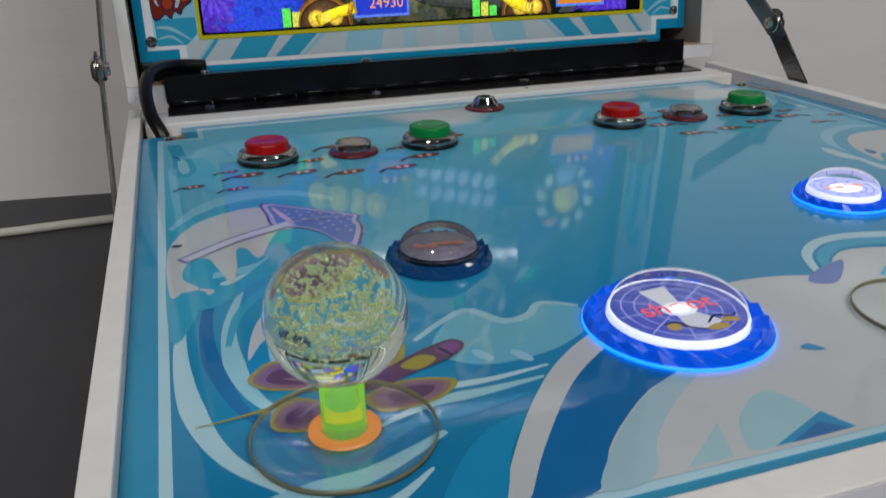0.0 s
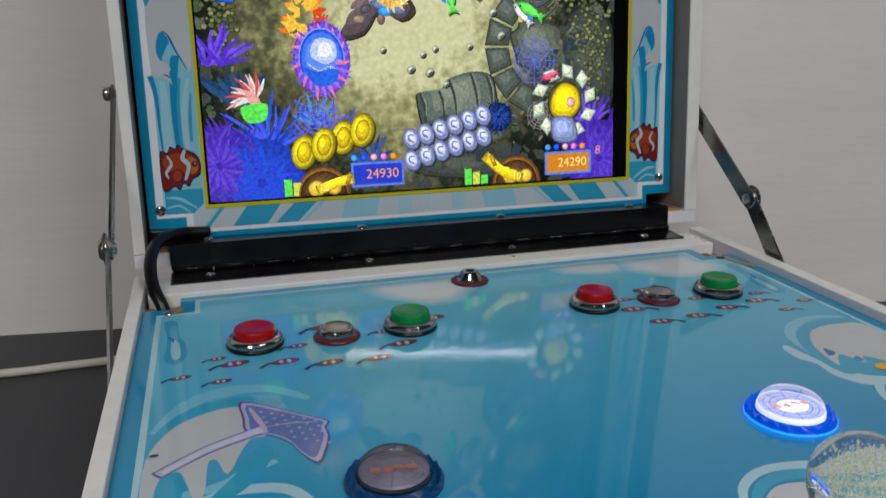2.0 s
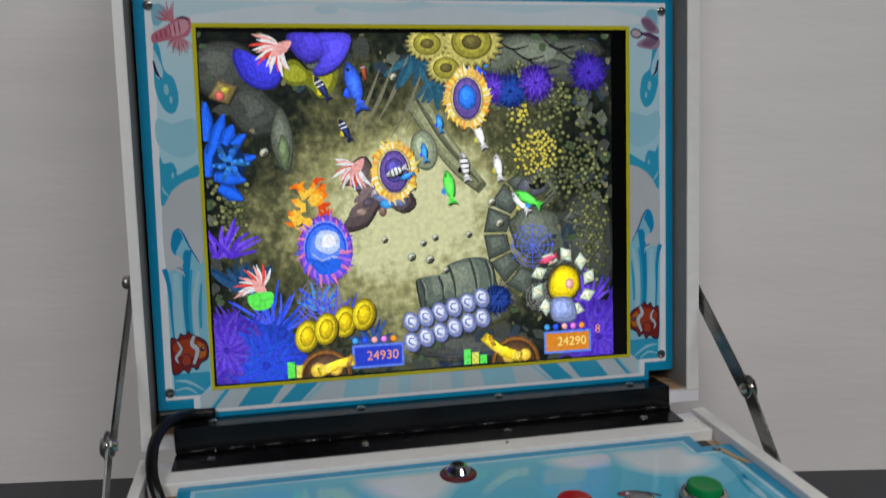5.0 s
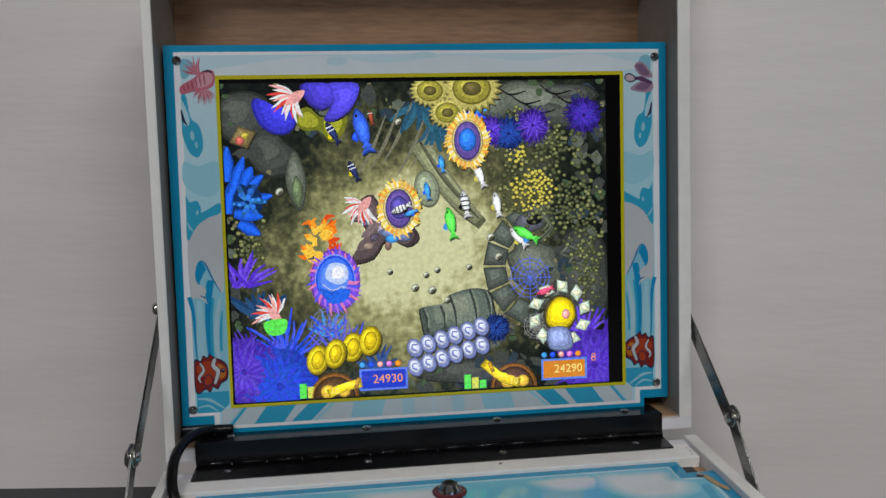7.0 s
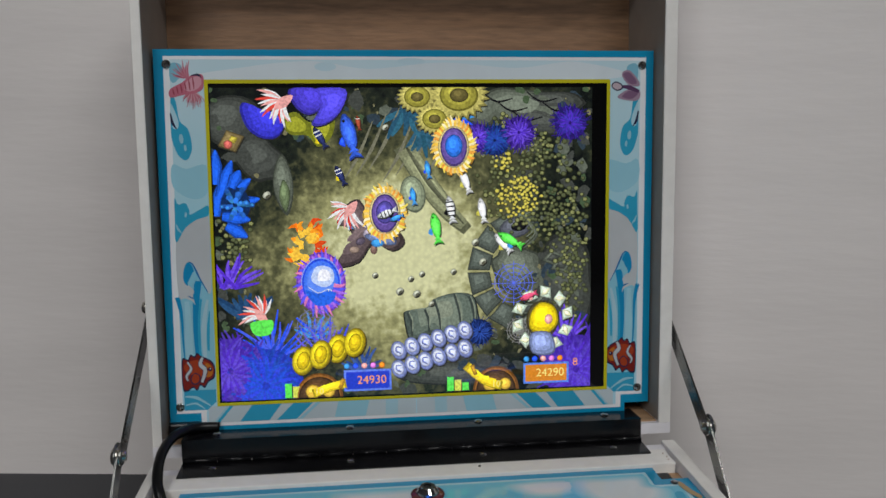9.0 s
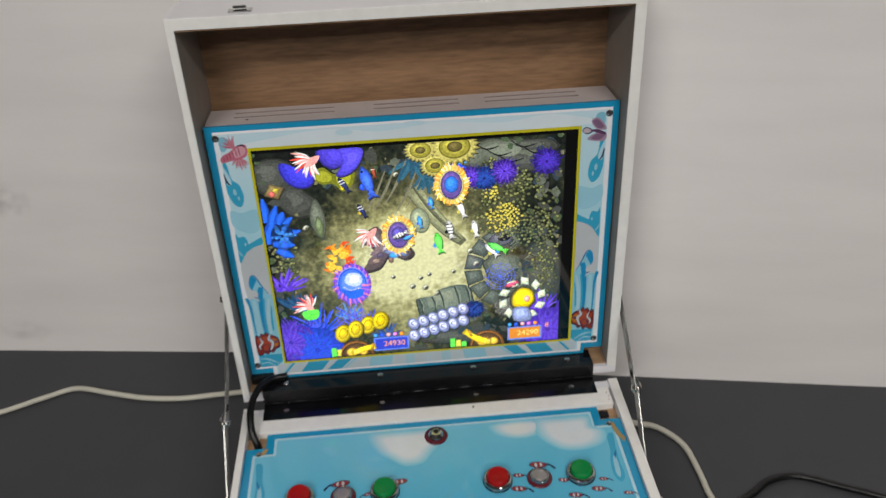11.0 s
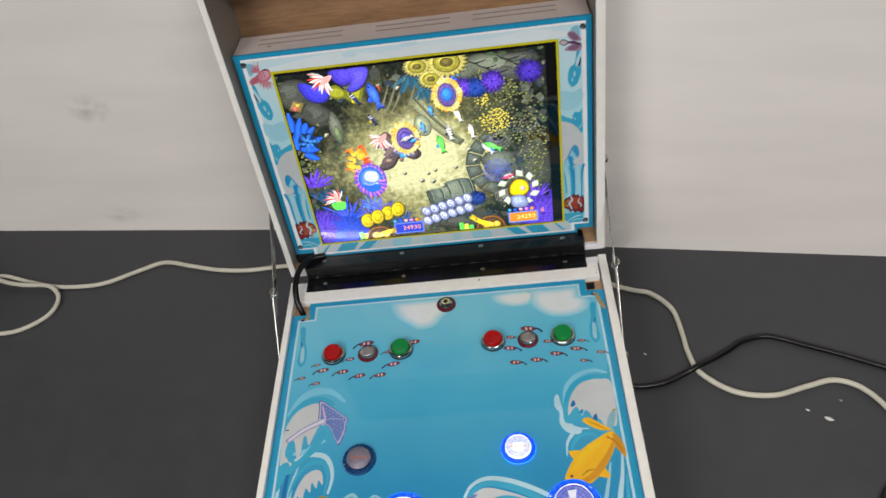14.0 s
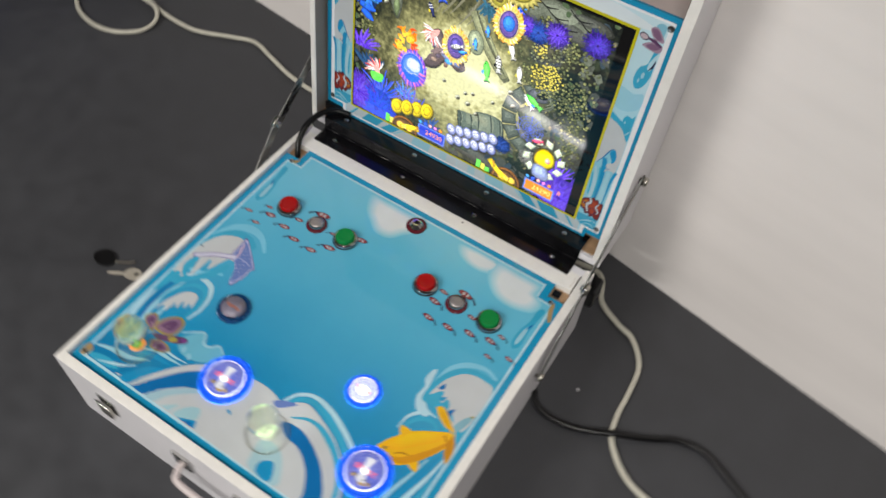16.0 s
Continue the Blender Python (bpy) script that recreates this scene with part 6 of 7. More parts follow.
for s, t, c, inner in ((0.625, 0.81, lit(0.95, 0.50, 0.06), lit(0.03, 0.20, 0.85)), (0.44, 0.60, lit(0.85, 0.58, 0.10), lit(0.10, 0.08, 0.40))):
    x, u = at_s(s, t)
    rim = []
    for k in range(40):
        a = 2 * math.pi * k / 40
        q = 1.0 if k % 4 in (0, 1) else 0.86
        rim.append((x + 0.0215 * q * math.cos(a), u + 0.0275 * q * math.sin(a)))
    rays = []
    for k in range(54):
        a = 2 * math.pi * k / 54
        ln = rng.uniform(0.82, 1.10)
        rays.append((stroke([(x + 0.0150 * math.cos(a), u + 0.0200 * math.sin(a)), (x + 0.0190 * math.cos(a), u + 0.0245 * math.sin(a)), (x + 0.0215 * ln * math.cos(a + 0.08), u + 0.0275 * ln * math.sin(a + 0.08))], 0.0022, 0.0026, 0.0006, 2), (lit(1.0, 0.62, 0.08), lit(0.95, 0.40, 0.06), lit(1.0, 0.90, 0.55), lit(0.85, 0.62, 0.20), lit(0.95, 0.76, 0.12))[(k * 7 + k // 3) % 5]))
    shape("flame", rays, 8, "golden flames round the medallion")
    shape("gold_medallion", [(rim, c), (ell(x, u, 0.0155, 0.021), lit(0.95, 0.80, 0.35)), (ell(x, u, 0.013, 0.0185), lit(0.16, 0.10, 0.42)), (ell(x, u + 0.001, 0.0085, 0.011), inner)], 7, "gold medallion with a blue centre")
fish(0.445, 0.60, 0.020, 200, lit(0.75, 0.78, 0.8), BLK, 11, 4, BLK)
fish(0.47, 0.585, 0.014, 200, CYAN, BLUE, 11)
x, u = at_s(0.385, 0.545)
shape("armoured_creature", [(blob([(x - 0.018, u + 0.024), (x - 0.004, u + 0.030), (x + 0.006, u + 0.012), (x + 0.030, u + 0.002), (x + 0.038, u - 0.012), (x + 0.026, u - 0.020), (x + 0.008, u - 0.012), (x - 0.006, u - 0.030), (x - 0.026, u - 0.034), (x - 0.022, u - 0.022), (x - 0.010, u - 0.012), (x - 0.016, u + 0.004), (x - 0.026, u + 0.008)], 3), lit(0.13, 0.095, 0.10)), *[(ell(x - 0.010 + 0.0062 * n, u - 0.018 + 0.008 * (n % 3), 0.0050, 0.0034, 30 * n), lit(*c)) for n, c in enumerate(((0.30, 0.22, 0.18), (0.10, 0.08, 0.12), (0.34, 0.30, 0.38), (0.20, 0.12, 0.10), (0.42, 0.36, 0.34), (0.12, 0.14, 0.30)))], (blob([(x, u - 0.004), (x + 0.024, u - 0.002), (x + 0.030, u - 0.014), (x + 0.010, u - 0.012)], 3), lit(0.16, 0.22, 0.42)), (stroke([(x + 0.006, u + 0.002), (x + 0.018, u - 0.006), (x + 0.028, u - 0.004)], 0.003), lit(0.5, 0.3, 0.15)), (ell(x + 0.012, u - 0.012, 0.006, 0.004), CYAN)], 6, "dark armoured sea creature")
lionfish(0.350, 0.615, 0.022, 230, 7)
lionfish(0.110, 0.275, 0.021, 130, 7, LIME)
fish(0.275, 0.845, 0.022, 120, lit(0.02, 0.03, 0.12), YEL, 6, 2, WHT)
fish(0.325, 0.725, 0.020, 115, lit(0.02, 0.03, 0.12), YEL, 6, 2, WHT)
fish(0.352, 0.85, 0.042, 105, lit(0.04, 0.13, 0.80), BLUE, 6)
fish(0.375, 0.89, 0.014, 100, lit(0.3, 0.06, 0.03), BLK, 6, 1, WHT)
fish(0.615, 0.61, 0.026, 100, lit(0.75, 0.78, 0.8), BLK, 6, 4, BLK)
for s, t in ((0.555, 0.74), (0.515, 0.655), (0.345, 0.58)):
    fish(s, t, 0.017, 100, CYAN, BLUE, 7)
for s, t, r in ((0.70, 0.605, 100), (0.655, 0.70, 110), (0.755, 0.495, 130)):
    fish(s, t, 0.024, r, WHT, lit(0.7, 0.65, 0.1), 6)
fish(0.575, 0.55, 0.030, 100, LIME, CYAN, 6)
fish(0.775, 0.505, 0.028, 150, LIME, CYAN, 7)
for s, t, r in ((0.135, 0.665, 0.0042), (0.445, 0.875, 0.0035), (0.535, 0.40, 0.003), (0.505, 0.385, 0.003), (0.475, 0.345, 0.004), (0.52, 0.335, 0.004), (0.62, 0.405, 0.003), (0.70, 0.435, 0.004), (0.68, 0.50, 0.004), (0.41, 0.40, 0.003), (0.56, 0.30, 0.003)):
    x, u = at_s(s, t)
    shape("pebble", [(ell(x, u, r, r * 0.75, 40, 12), lit(0.42, 0.44, 0.36)), (ell(x + r * 0.25, u - r * 0.3, r * 0.6, r * 0.35, 40, 10), lit(0.10, 0.10, 0.07))], 5)
# spider-web nets
for s, t, r, c in ((0.785, 0.36, 0.022, lit(0.10, 0.16, 0.85)), (0.25, 0.235, 0.020, lit(0.18, 0.20, 0.45)), (0.80, 0.20, 0.014, lit(0.25, 0.25, 0.25))):
    x, u = at_s(s, t)
    lay = [(stroke([(x, u), (x + r * math.cos(a), u + r * math.sin(a))], 0.0006, 0.0006, 0.0006, 1), c) for a in [2 * math.pi * k / 12 for k in range(12)]]
    for q in (0.3, 0.5, 0.7, 0.88):
        ring = ell(x, u, r * q, r * q, 0, 13)
        for k in range(13):
            lay.append((stroke([ring[k], ring[(k + 1) % 13]], 0.0006, 0.0006, 0.0006, 1), c))
    shape("net", lay, 7)
# flower of banknotes round a golden creature
x, u = at_s(0.865, 0.235)
bills = []
for k in range(10):
    a = 2 * math.pi * k / 10 + 0.2
    cx, cu_ = x + 0.0255 * math.cos(a), u + 0.0275 * math.sin(a)
    bills.append((ell(cx, cu_, 0.0088, 0.0066, math.degrees(a) + 45, 4), lit(0.62, 0.76, 0.62)))
    bills.append((ell(cx, cu_, 0.0030, 0.0062, math.degrees(a) + 45, 4), lit(0.80, 0.82, 0.55)))
shape("golden_flower", bills + [(ell(x, u, 0.0165, 0.019), lit(0.12, 0.10, 0.04)), (blob([(x - 0.012, u + 0.006), (x - 0.002, u + 0.017), (x + 0.012, u + 0.012), (x + 0.015, u - 0.004), (x + 0.004, u - 0.014), (x - 0.012, u - 0.010)]), lit(0.95, 0.74, 0.01)), (ell(x + 0.006, u, 0.004, 0.005), PINK), (blob([(x - 0.012, u - 0.014), (x + 0.008, u - 0.014), (x + 0.012, u - 0.034), (x - 0.010, u - 0.034)], 4), lit(0.25, 0.32, 0.60))], 8, "golden creature ringed by banknotes")
fish(0.825, 0.315, 0.018, 200, lit(0.85, 0.10, 0.22), PINK, 9)
# coins won, silver shells
for k in range(4):
    x, u = at_s(0.215 + 0.046 * k, 0.125 + 0.018 * k)
    shape("gold_coin", [(ell(x, u, 0.0105, 0.0145, -12), lit(0.50, 0.36, 0.01)), (ell(x - 0.0008, u, 0.0095, 0.0135, -12), YEL), (ell(x, u, 0.006, 0.009, -12), lit(0.70, 0.52, 0.01))], 8 + (k % 2))
for k in range(12):
    x, u = at_s(0.470 + 0.036 * (k % 6), 0.085 + 0.012 * (k % 6) + 0.062 * (k // 6))
    shape("silver_shell", [(ell(x, u, 0.0075, 0.0095, 20), lit(0.24, 0.30, 0.66)), (ell(x - 0.0006, u + 0.0008, 0.0052, 0.0068, 20), lit(0.66, 0.72, 0.95)), (stroke([(x + 0.0022, u + 0.003), (x - 0.002, u + 0.0035), (x - 0.0026, u - 0.001), (x + 0.002, u - 0.003)], 0.0008, 0.0014, 0.0008, 3), lit(0.20, 0.25, 0.60))], 6 + (k % 2))
# cannons and counters
for s, left in ((0.255, True), (0.735, False)):
    x, u = at_s(s, 0.0)
    d = 1 if left else -1
    shape("cannon", [(clip_s(ell(x, u, 0.023, 0.024, 0, 32)), lit(0.40, 0.16, 0.03)), (clip_s(ell(x, u, 0.020, 0.0205, 0, 32)), lit(0.10, 0.05, 0.02)), (clip_s(ell(x - 0.006, u + 0.006, 0.007, 0.007)), lit(0.85, 0.55, 0.06)), (clip_s(ell(x + 0.009, u + 0.006, 0.006, 0.006)), lit(0.85, 0.55, 0.06)), (clip_s(stroke([(x - 0.006 * d, u + 0.004), (x + 0.012 * d, u + 0.010), (x + (0.026 if left else 0.030) * d, u + (0.013 if left else 0.026))], 0.009, 0.008, 0.009)), lit(0.95, 0.72, 0.02)), (clip_s(stroke([(x + 0.020 * d, u + (0.008 if left else 0.016)), (x + 0.024 * d, u + (0.018 if left else 0.026))], 0.004, 0.004, 0.004, 2)), lit(0.45, 0.25, 0.02))], 9, "golden cannon in its bronze ring")
    lettering("cannon_number", "10", 0.009, PIC @ Matrix.Translation((x, u + 0.006, 0.0008)), lit(1.0, 0.85, 0.25), screen)
BLUEPLATE = lit(0.02, 0.05, 0.62, var=0.1)
for s, text, fill, edge_c in ((0.385, "24930", BLUEPLATE, lit(0.12, 0.22, 0.85)), (0.875, "24290", lit(0.72, 0.25, 0.02, var=0.1), lit(0.10, 0.25, 0.85))):
    x, u = at_s(s, 0.052)
    shape("score_plate", [([(x - 0.023, u - 0.0105), (x + 0.023, u - 0.0105), (x + 0.023, u + 0.0105), (x - 0.023, u + 0.0105)], edge_c), ([(x - 0.021, u - 0.0085), (x + 0.021, u - 0.0085), (x + 0.021, u + 0.0085), (x - 0.021, u + 0.0085)], fill)], 10, "score plate with golden digits")
    lettering("score_number", text, 0.0115, PIC @ Matrix.Translation((x + 0.004, u, 0.0009)), lit(1.0, 0.40, 0.10, var=0.1) if fill is BLUEPLATE else lit(1.0, 0.84, 0.25, var=0.05), screen, "orange lit digits")
    for k, c in enumerate((CYAN, BLUE, PINK, lit(0.7, 0.2, 0.7), ORAN)):
        shape("bubble", [(ell(x - 0.020 + 0.0085 * k, u + 0.0145, 0.003, 0.003, 0, 12), c)], 10)
for s, t in ((0.165, 0.03), (0.60, 0.03)):
    x, u = at_s(s, t)
    for k, c in enumerate((LIME, lit(0.7, 0.75, 0.1), LIME)):
        shape("chip", [([(x + 0.0075 * k, u - 0.008), (x + 0.0065 + 0.0075 * k, u - 0.008), (x + 0.0065 + 0.0075 * k, u + 0.006 - 0.003 * k), (x + 0.0075 * k, u + 0.006 - 0.003 * k)], c)], 9)
lettering("shell_count", "8", 0.011, PIC @ Matrix.Translation((*at_s(0.957, 0.085), 0.0009)), lit(0.95, 0.35, 0.15), screen)
shape("crate", [(ell(*at_s(0.05, 0.835), 0.013, 0.011, 20, 4), lit(0.20, 0.15, 0.06)), (ell(*at_s(0.055, 0.84), 0.005, 0.004, 20, 4), lit(0.45, 0.38, 0.05)), (ell(*at_s(0.042, 0.825), 0.004, 0.004, 0), lit(0.55, 0.12, 0.1))], 3)

# ---- buttons, lock and joysticks ----
def push_button(x, y, cap, label):
    m = Matrix.Translation((x, y, PAN + 0.0004))
    bt = part("push_button", lathe(B(), [(0.0160, 0.0022), (0.0170, 0.0024), (0.0174, 0.0034), (0.0172, 0.0048), (0.0163, 0.0064), (0.0148, 0.0074), (0.0134, 0.0073), (0.0130, 0.0060), (0.0130, 0.0040)], m, 36), M["chrome"], game, label)
    part("gasket", lathe(B(), [(0.0172, 0), (0.0178, 0.0006), (0.0178, 0.0020), (0.0166, 0.0026), (0.0150, 0.0026)], m, 36), M["rubber"], bt, "black ring below the chrome")
    part("cap", lathe(B(), [(0.0128, 0.003), (0.0127, 0.0112), (0.0122, 0.0122), (0.0112, 0.0127), (0.0102, 0.0125), (0.006, 0.0117), (0, 0.0115)], m, 32), cap, bt)


def chrome_button(x, y):
    m = Matrix.Translation((x, y, PAN + 0.0004))
    bt = part("service_button", lathe(B(), [(0.0150, 0), (0.0152, 0.0010), (0.0140, 0.0022), (0.0112, 0.0030), (0.0108, 0.003)], m, 32), M["darkring"], game, "small steel button in a dark red washer")
    part("collar", lathe(B(), [(0.0112, 0.0026), (0.0110, 0.0060), (0.0102, 0.0072), (0.0088, 0.0072), (0.0085, 0.0062)], m, 32), M["chrome"], bt)
    part("cap", lathe(B(), [(0.0085, 0.0058), (0.0083, 0.0070), (0.0060, 0.0074), (0, 0.0075)], m, 28), M["greycap"], bt)


for x, y, kind in ((-0.1660, -0.0810, "red"), (-0.1150, -0.0830, "steel"), (-0.0660, -0.0815, "green"), (0.0685, -0.0805, "red"), (0.1185, -0.0820, "steel"), (0.1685, -0.0810, "green")):
    if kind == "steel":
        chrome_button(x, y)
    else:
        push_button(x, y, M[kind + "cap"], kind + " push button in a chrome ring")

lk = part("cam_lock", lathe(B(), [(0.0145, 0), (0.0148, 0.0010), (0.0135, 0.0020), (0.0100, 0.0024)], Matrix.Translation((0.001, -0.003, PAN + 0.0004)), 32), M["darkring"], game, "steel cam lock in a dark red washer")
part("barrel", lathe(B(), [(0.0100, 0.002), (0.0095, 0.0040), (0.0068, 0.0082), (0.0060, 0.0086), (0.0034, 0.0086), (0.0034, 0.0070), (0, 0.0070)], Matrix.Translation((0.001, -0.003, PAN + 0.0004)), 28, False), M["chrome"], lk)
part("keyhole", lathe(B(), [(0.0032, 0.0071), (0.0032, 0.0074), (0, 0.0074)], Matrix.Translation((0.001, -0.003, PAN + 0.0004)), 16), M["hole"], lk)


def dome_button(x, y, r, on, big):
    m = Matrix.Translation((x, y, PAN + 0.0004))
    ring = B()
    n = 40
    rows = [(r, 0.0), (r * 0.995, 0.0014), (r * 0.93, 0.0028), (r * 0.85, 0.0030), (r * 0.76, 0.0036), (r * 0.73, 0.001)]
    vs = [[ring.verts.new(m @ Vector((q * math.cos(2 * math.pi * (k + 0.5 * (j % 2)) / n), q * math.sin(2 * math.pi * (k + 0.5 * (j % 2)) / n), h + (0.0022 if (k % 2 and j == 2) else -0.0012 if (k % 2 == 0 and j == 3) else 0)))) for k in range(n)] for j, (q, h) in enumerate(rows)]
    for a, b in zip(vs, vs[1:]):
        for k in range(n):
            ring.faces.new((a[k], a[(k + 1) % n], b[k])), ring.faces.new((a[(k + 1) % n], b[(k + 1) % n], b[k]))
    word = ("lit " if on else "unlit ") + ("large " if big else "small ")
    bt = part("dome_button", ring, M["blue_lit"] if on else M["blue_off"], game, word + "clear dome button with a faceted blue ring")
    # glowing strip added under the ring to throw its blue spill on the panel
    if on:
        part("spill_strip", lathe(B(), [(r * 1.003, 0.0001), (r * 1.006, 0.0004), (r * 1.004, 0.0012), (r * 0.994, 0.0014)], m, 48), M["blue_spill"], bt, "added glowing strip that stands in for blue light spilling round the ring")
    part("collar", lathe(B(), [(r * 0.745, 0.002), (r * 0.742, 0.0050), (r * 0.732, 0.0059), (r * 0.715, 0.00605), (r * 0.706, 0.005)], m, 40), M["white_lit"] if on else M["clearring"], bt, "white lit collar" if on else "grey clear collar")
    art = part("picture_disc", lathe(B(), [(r * 0.704, 0.0045), (r * 0.704, 0.0060), (0, 0.0060)], m, 36), (M["art_lit"] if big else M["art_lav"]) if on else M["art_off"], bt, "violet picture under the dome")
    web = B()
    for k in range(10):
        a = 2 * math.pi * k / 10
        prism(web, stroke([(0, 0), (r * 0.68 * math.cos(a), r * 0.68 * math.sin(a))], 0.0004, 0.0004, 0.0004, 1), 0.00602, 0.00606, m)
    for q in (0.3, 0.46, 0.6):
        rg = ell(0, 0, r * q, r * q, 0, 20)
        for k in range(20):
            prism(web, stroke([rg[k], rg[(k + 1) % 20]], 0.0004, 0.0004, 0.0004, 1), 0.00602, 0.00606, m)
    part("web", web, (M["web"] if big else M["web_blue"]) if on else M["web_off"], bt)
    if big:
        fl = lambda pts: [(r * px, r * pu) for px, pu in pts]
        part("emblem", prism(B(), fl([(-0.20, 0.47), (0.14, 0.50), (0.08, 0.10), (0.10, -0.10), (0.28, -0.40), (0.02, -0.52), (-0.14, -0.40), (-0.10, -0.06)]), 0.0061, 0.00618, m), M["art_pale"], bt, "grey figure")
        part("halo", prism(B(), ell(0, -r * 0.03, r * 0.20, r * 0.15, 0, 24), 0.0062, 0.00623, m), M["halo_lit"], bt)
        part("halo", prism(B(), ell(0, -r * 0.035, r * 0.115, r * 0.085, 0, 24), 0.00642, 0.00644, m), M["halo_mid"], bt)
        part("glow_spot", prism(B(), ell(0, -r * 0.04, r * 0.065, r * 0.05, 0, 24), 0.00645, 0.0065, m), M["core_lit"], bt, "bright lamp showing through")
        part("outline", prism(B(), stroke(fl([(-0.36, -0.30), (-0.20, -0.28), (-0.12, -0.42), (0.04, -0.52)]), r * 0.02, r * 0.036, r * 0.02), 0.00619, 0.00622, m), M["art_black"], bt)
        part("outline", prism(B(), stroke(fl([(0.10, -0.40), (0.26, -0.28), (0.42, -0.34), (0.50, -0.30)]), r * 0.02, r * 0.036, r * 0.02), 0.00619, 0.00622, m), M["art_black"], bt)
        part("gold_patch", prism(B(), ell(-r * 0.27, -r * 0.36, r * 0.08, r * 0.07, 20, 16), 0.0061, 0.00618, m), M["art_gold"], bt)
        part("gold_patch", prism(B(), ell(r * 0.16, -r * 0.50, r * 0.13, r * 0.06, 8, 16), 0.00623, 0.00626, m), M["art_gold"], bt)
        part("gold_patch", prism(B(), ell(r * 0.36, -r * 0.40, r * 0.11, r * 0.05, -15, 16), 0.0061, 0.00618, m), M["art_gold"], bt)
        lettering("letters", "shoot", r * 0.38, m @ Matrix.Translation((0, r * 0.02, 0.0064)), M["art_red"], bt, "red letters")
    else:
        if on:
            part("halo", prism(B(), ell(0, -r * 0.05, r * 0.38, r * 0.28, 0, 24), 0.0061, 0.00615, m), M["halo_mid"], bt)
            part("glow_spot", prism(B(), ell(0, -r * 0.06, r * 0.20, r * 0.15, 0, 24), 0.0062, 0.00626, m), M["core_lit"], bt, "bright lamp showing through")
        for k in range(4):
            part("letter_bar", prism(B(), ell(-r * 0.36 + k * r * 0.24, r * (0.03 - 0.05 * (k % 2)), r * (0.10, 0.13, 0.09, 0.12)[k], r * (0.15, 0.11, 0.16, 0.12)[k], 45 + 9 * k, 5), 0.0064, 0.00646, m), M["letters_pale"] if on else M["red_off"], bt)
    hh = 0.0110 if big else 0.0088
    dome = part("dome", lathe(B(), [(r * 0.722, 0.0056)] + [(r * 0.722 * math.cos(a), 0.0064 + hh * math.sin(a)) for a in [radians(d) for d in (0, 10, 22, 34, 46, 58, 70, 80)]] + [(0, 0.0064 + hh)], m, 40), M["dome"], bt, "clear plastic dome")
    dome.visible_shadow = False


dome_button(-0.0565, -0.3375, 0.0325, True, True)
dome_button(0.1540, -0.3355, 0.0325, True, True)
dome_button(-0.1165, -0.2545, 0.0225, False, False)
dome_button(0.0920, -0.2545, 0.0225, True, False)


def joystick(x, y, shaft, bubble, label):
    m = Matrix.Translation((x, y, PAN + 0.0004))
    js = part("joystick", lathe(B(), [(0.0062, 0), (0.0062, 0.0200), (0.0056, 0.0215), (0, 0.0215)], m, 28), shaft, game, label)
    disc = part("dust_disc", lathe(B(), [(0.0068, 0.0006), (0.0250, 0.0006), (0.0258, 0.0010), (0.0258, 0.0018), (0.0250, 0.0022), (0.0068, 0.0022), (0.0068, 0.0006)], m, 48), M["thin"], js, "clear acrylic disc")
    disc.visible_shadow = False
    part("disc_edge", lathe(B(), [(0.0257, 0.0007), (0.0261, 0.0007), (0.0261, 0.0022), (0.0257, 0.0022), (0.0257, 0.0007)], m, 48), M["olive_edge"], js)
    part("light_ring", lathe(B(), [(0.0064, 0.0024), (0.0102, 0.0024), (0.0102, 0.0027), (0.0064, 0.0029)], m, 32), M["orange_glow"] if shaft is M["shaft_green"] else M["pale_glow"], js, "glowing ring round the shaft")
    r, zc = 0.0190, 0.0200 + 0.0178
    ball = part("ball", lathe(B(), [(r * math.sin(radians(a)), zc - r * math.cos(radians(a))) for a in range(0, 181, 6)], m, 48), M["ball_green"] if shaft is M["shaft_green"] else M["ball_pale"], js, "clear ball full of tiny bubbles")
    ball.visible_shadow = False
    bub, rg = B(), random.Random(3 + int(x * 1000))
    unit = B()
    bmesh.ops.create_icosphere(unit, subdivisions=1, radius=1.0)
    vs, fs = [v.co.copy() for v in unit.verts], [[v.index for v in f.verts] for f in unit.faces]
    unit.free()
    for k in range(1500):
        d = Vector((rg.gauss(0, 1), rg.gauss(0, 1), rg.gauss(0, 1))).normalized() * r * (0.16 + 0.42 * rg.random() ** 0.5)
        if d.z < -0.0095 + 0.005 * rg.random():
            continue
        s = 0.00012 + 0.00040 * rg.random() ** 1.8
        new_v = [bub.verts.new(m @ (d + Vector((0, 0, zc)) + s * v)) for v in vs]
        for f in fs:
            bub.faces.new([new_v[i] for i in f]).smooth = True
    tagged(part("bubbles", bub, bubble, js, "tiny glittering bubbles in the ball"), kind="stuff")


joystick(-0.1790, -0.3625, M["shaft_green"], M["bubble"], "bubble-ball joystick with a lime-lit shaft")
joystick(0.0310, -0.3625, M["shaft_white"], M["bubble2"], "bubble-ball joystick with a pale lit shaft")

# black lead from the lid into the base
part("lead", tube(B(), [(-0.190, 0.098, 0.166), (-0.212, 0.090, 0.169), (-0.226, 0.070, 0.170), (-0.2325, 0.046, 0.163), (-0.2315, 0.024, 0.149), (-0.2255, 0.011, 0.136), (-0.222, 0.006, 0.120)], 0.0046, 12), M["rubber"], game, "black rubber lead between lid and base")

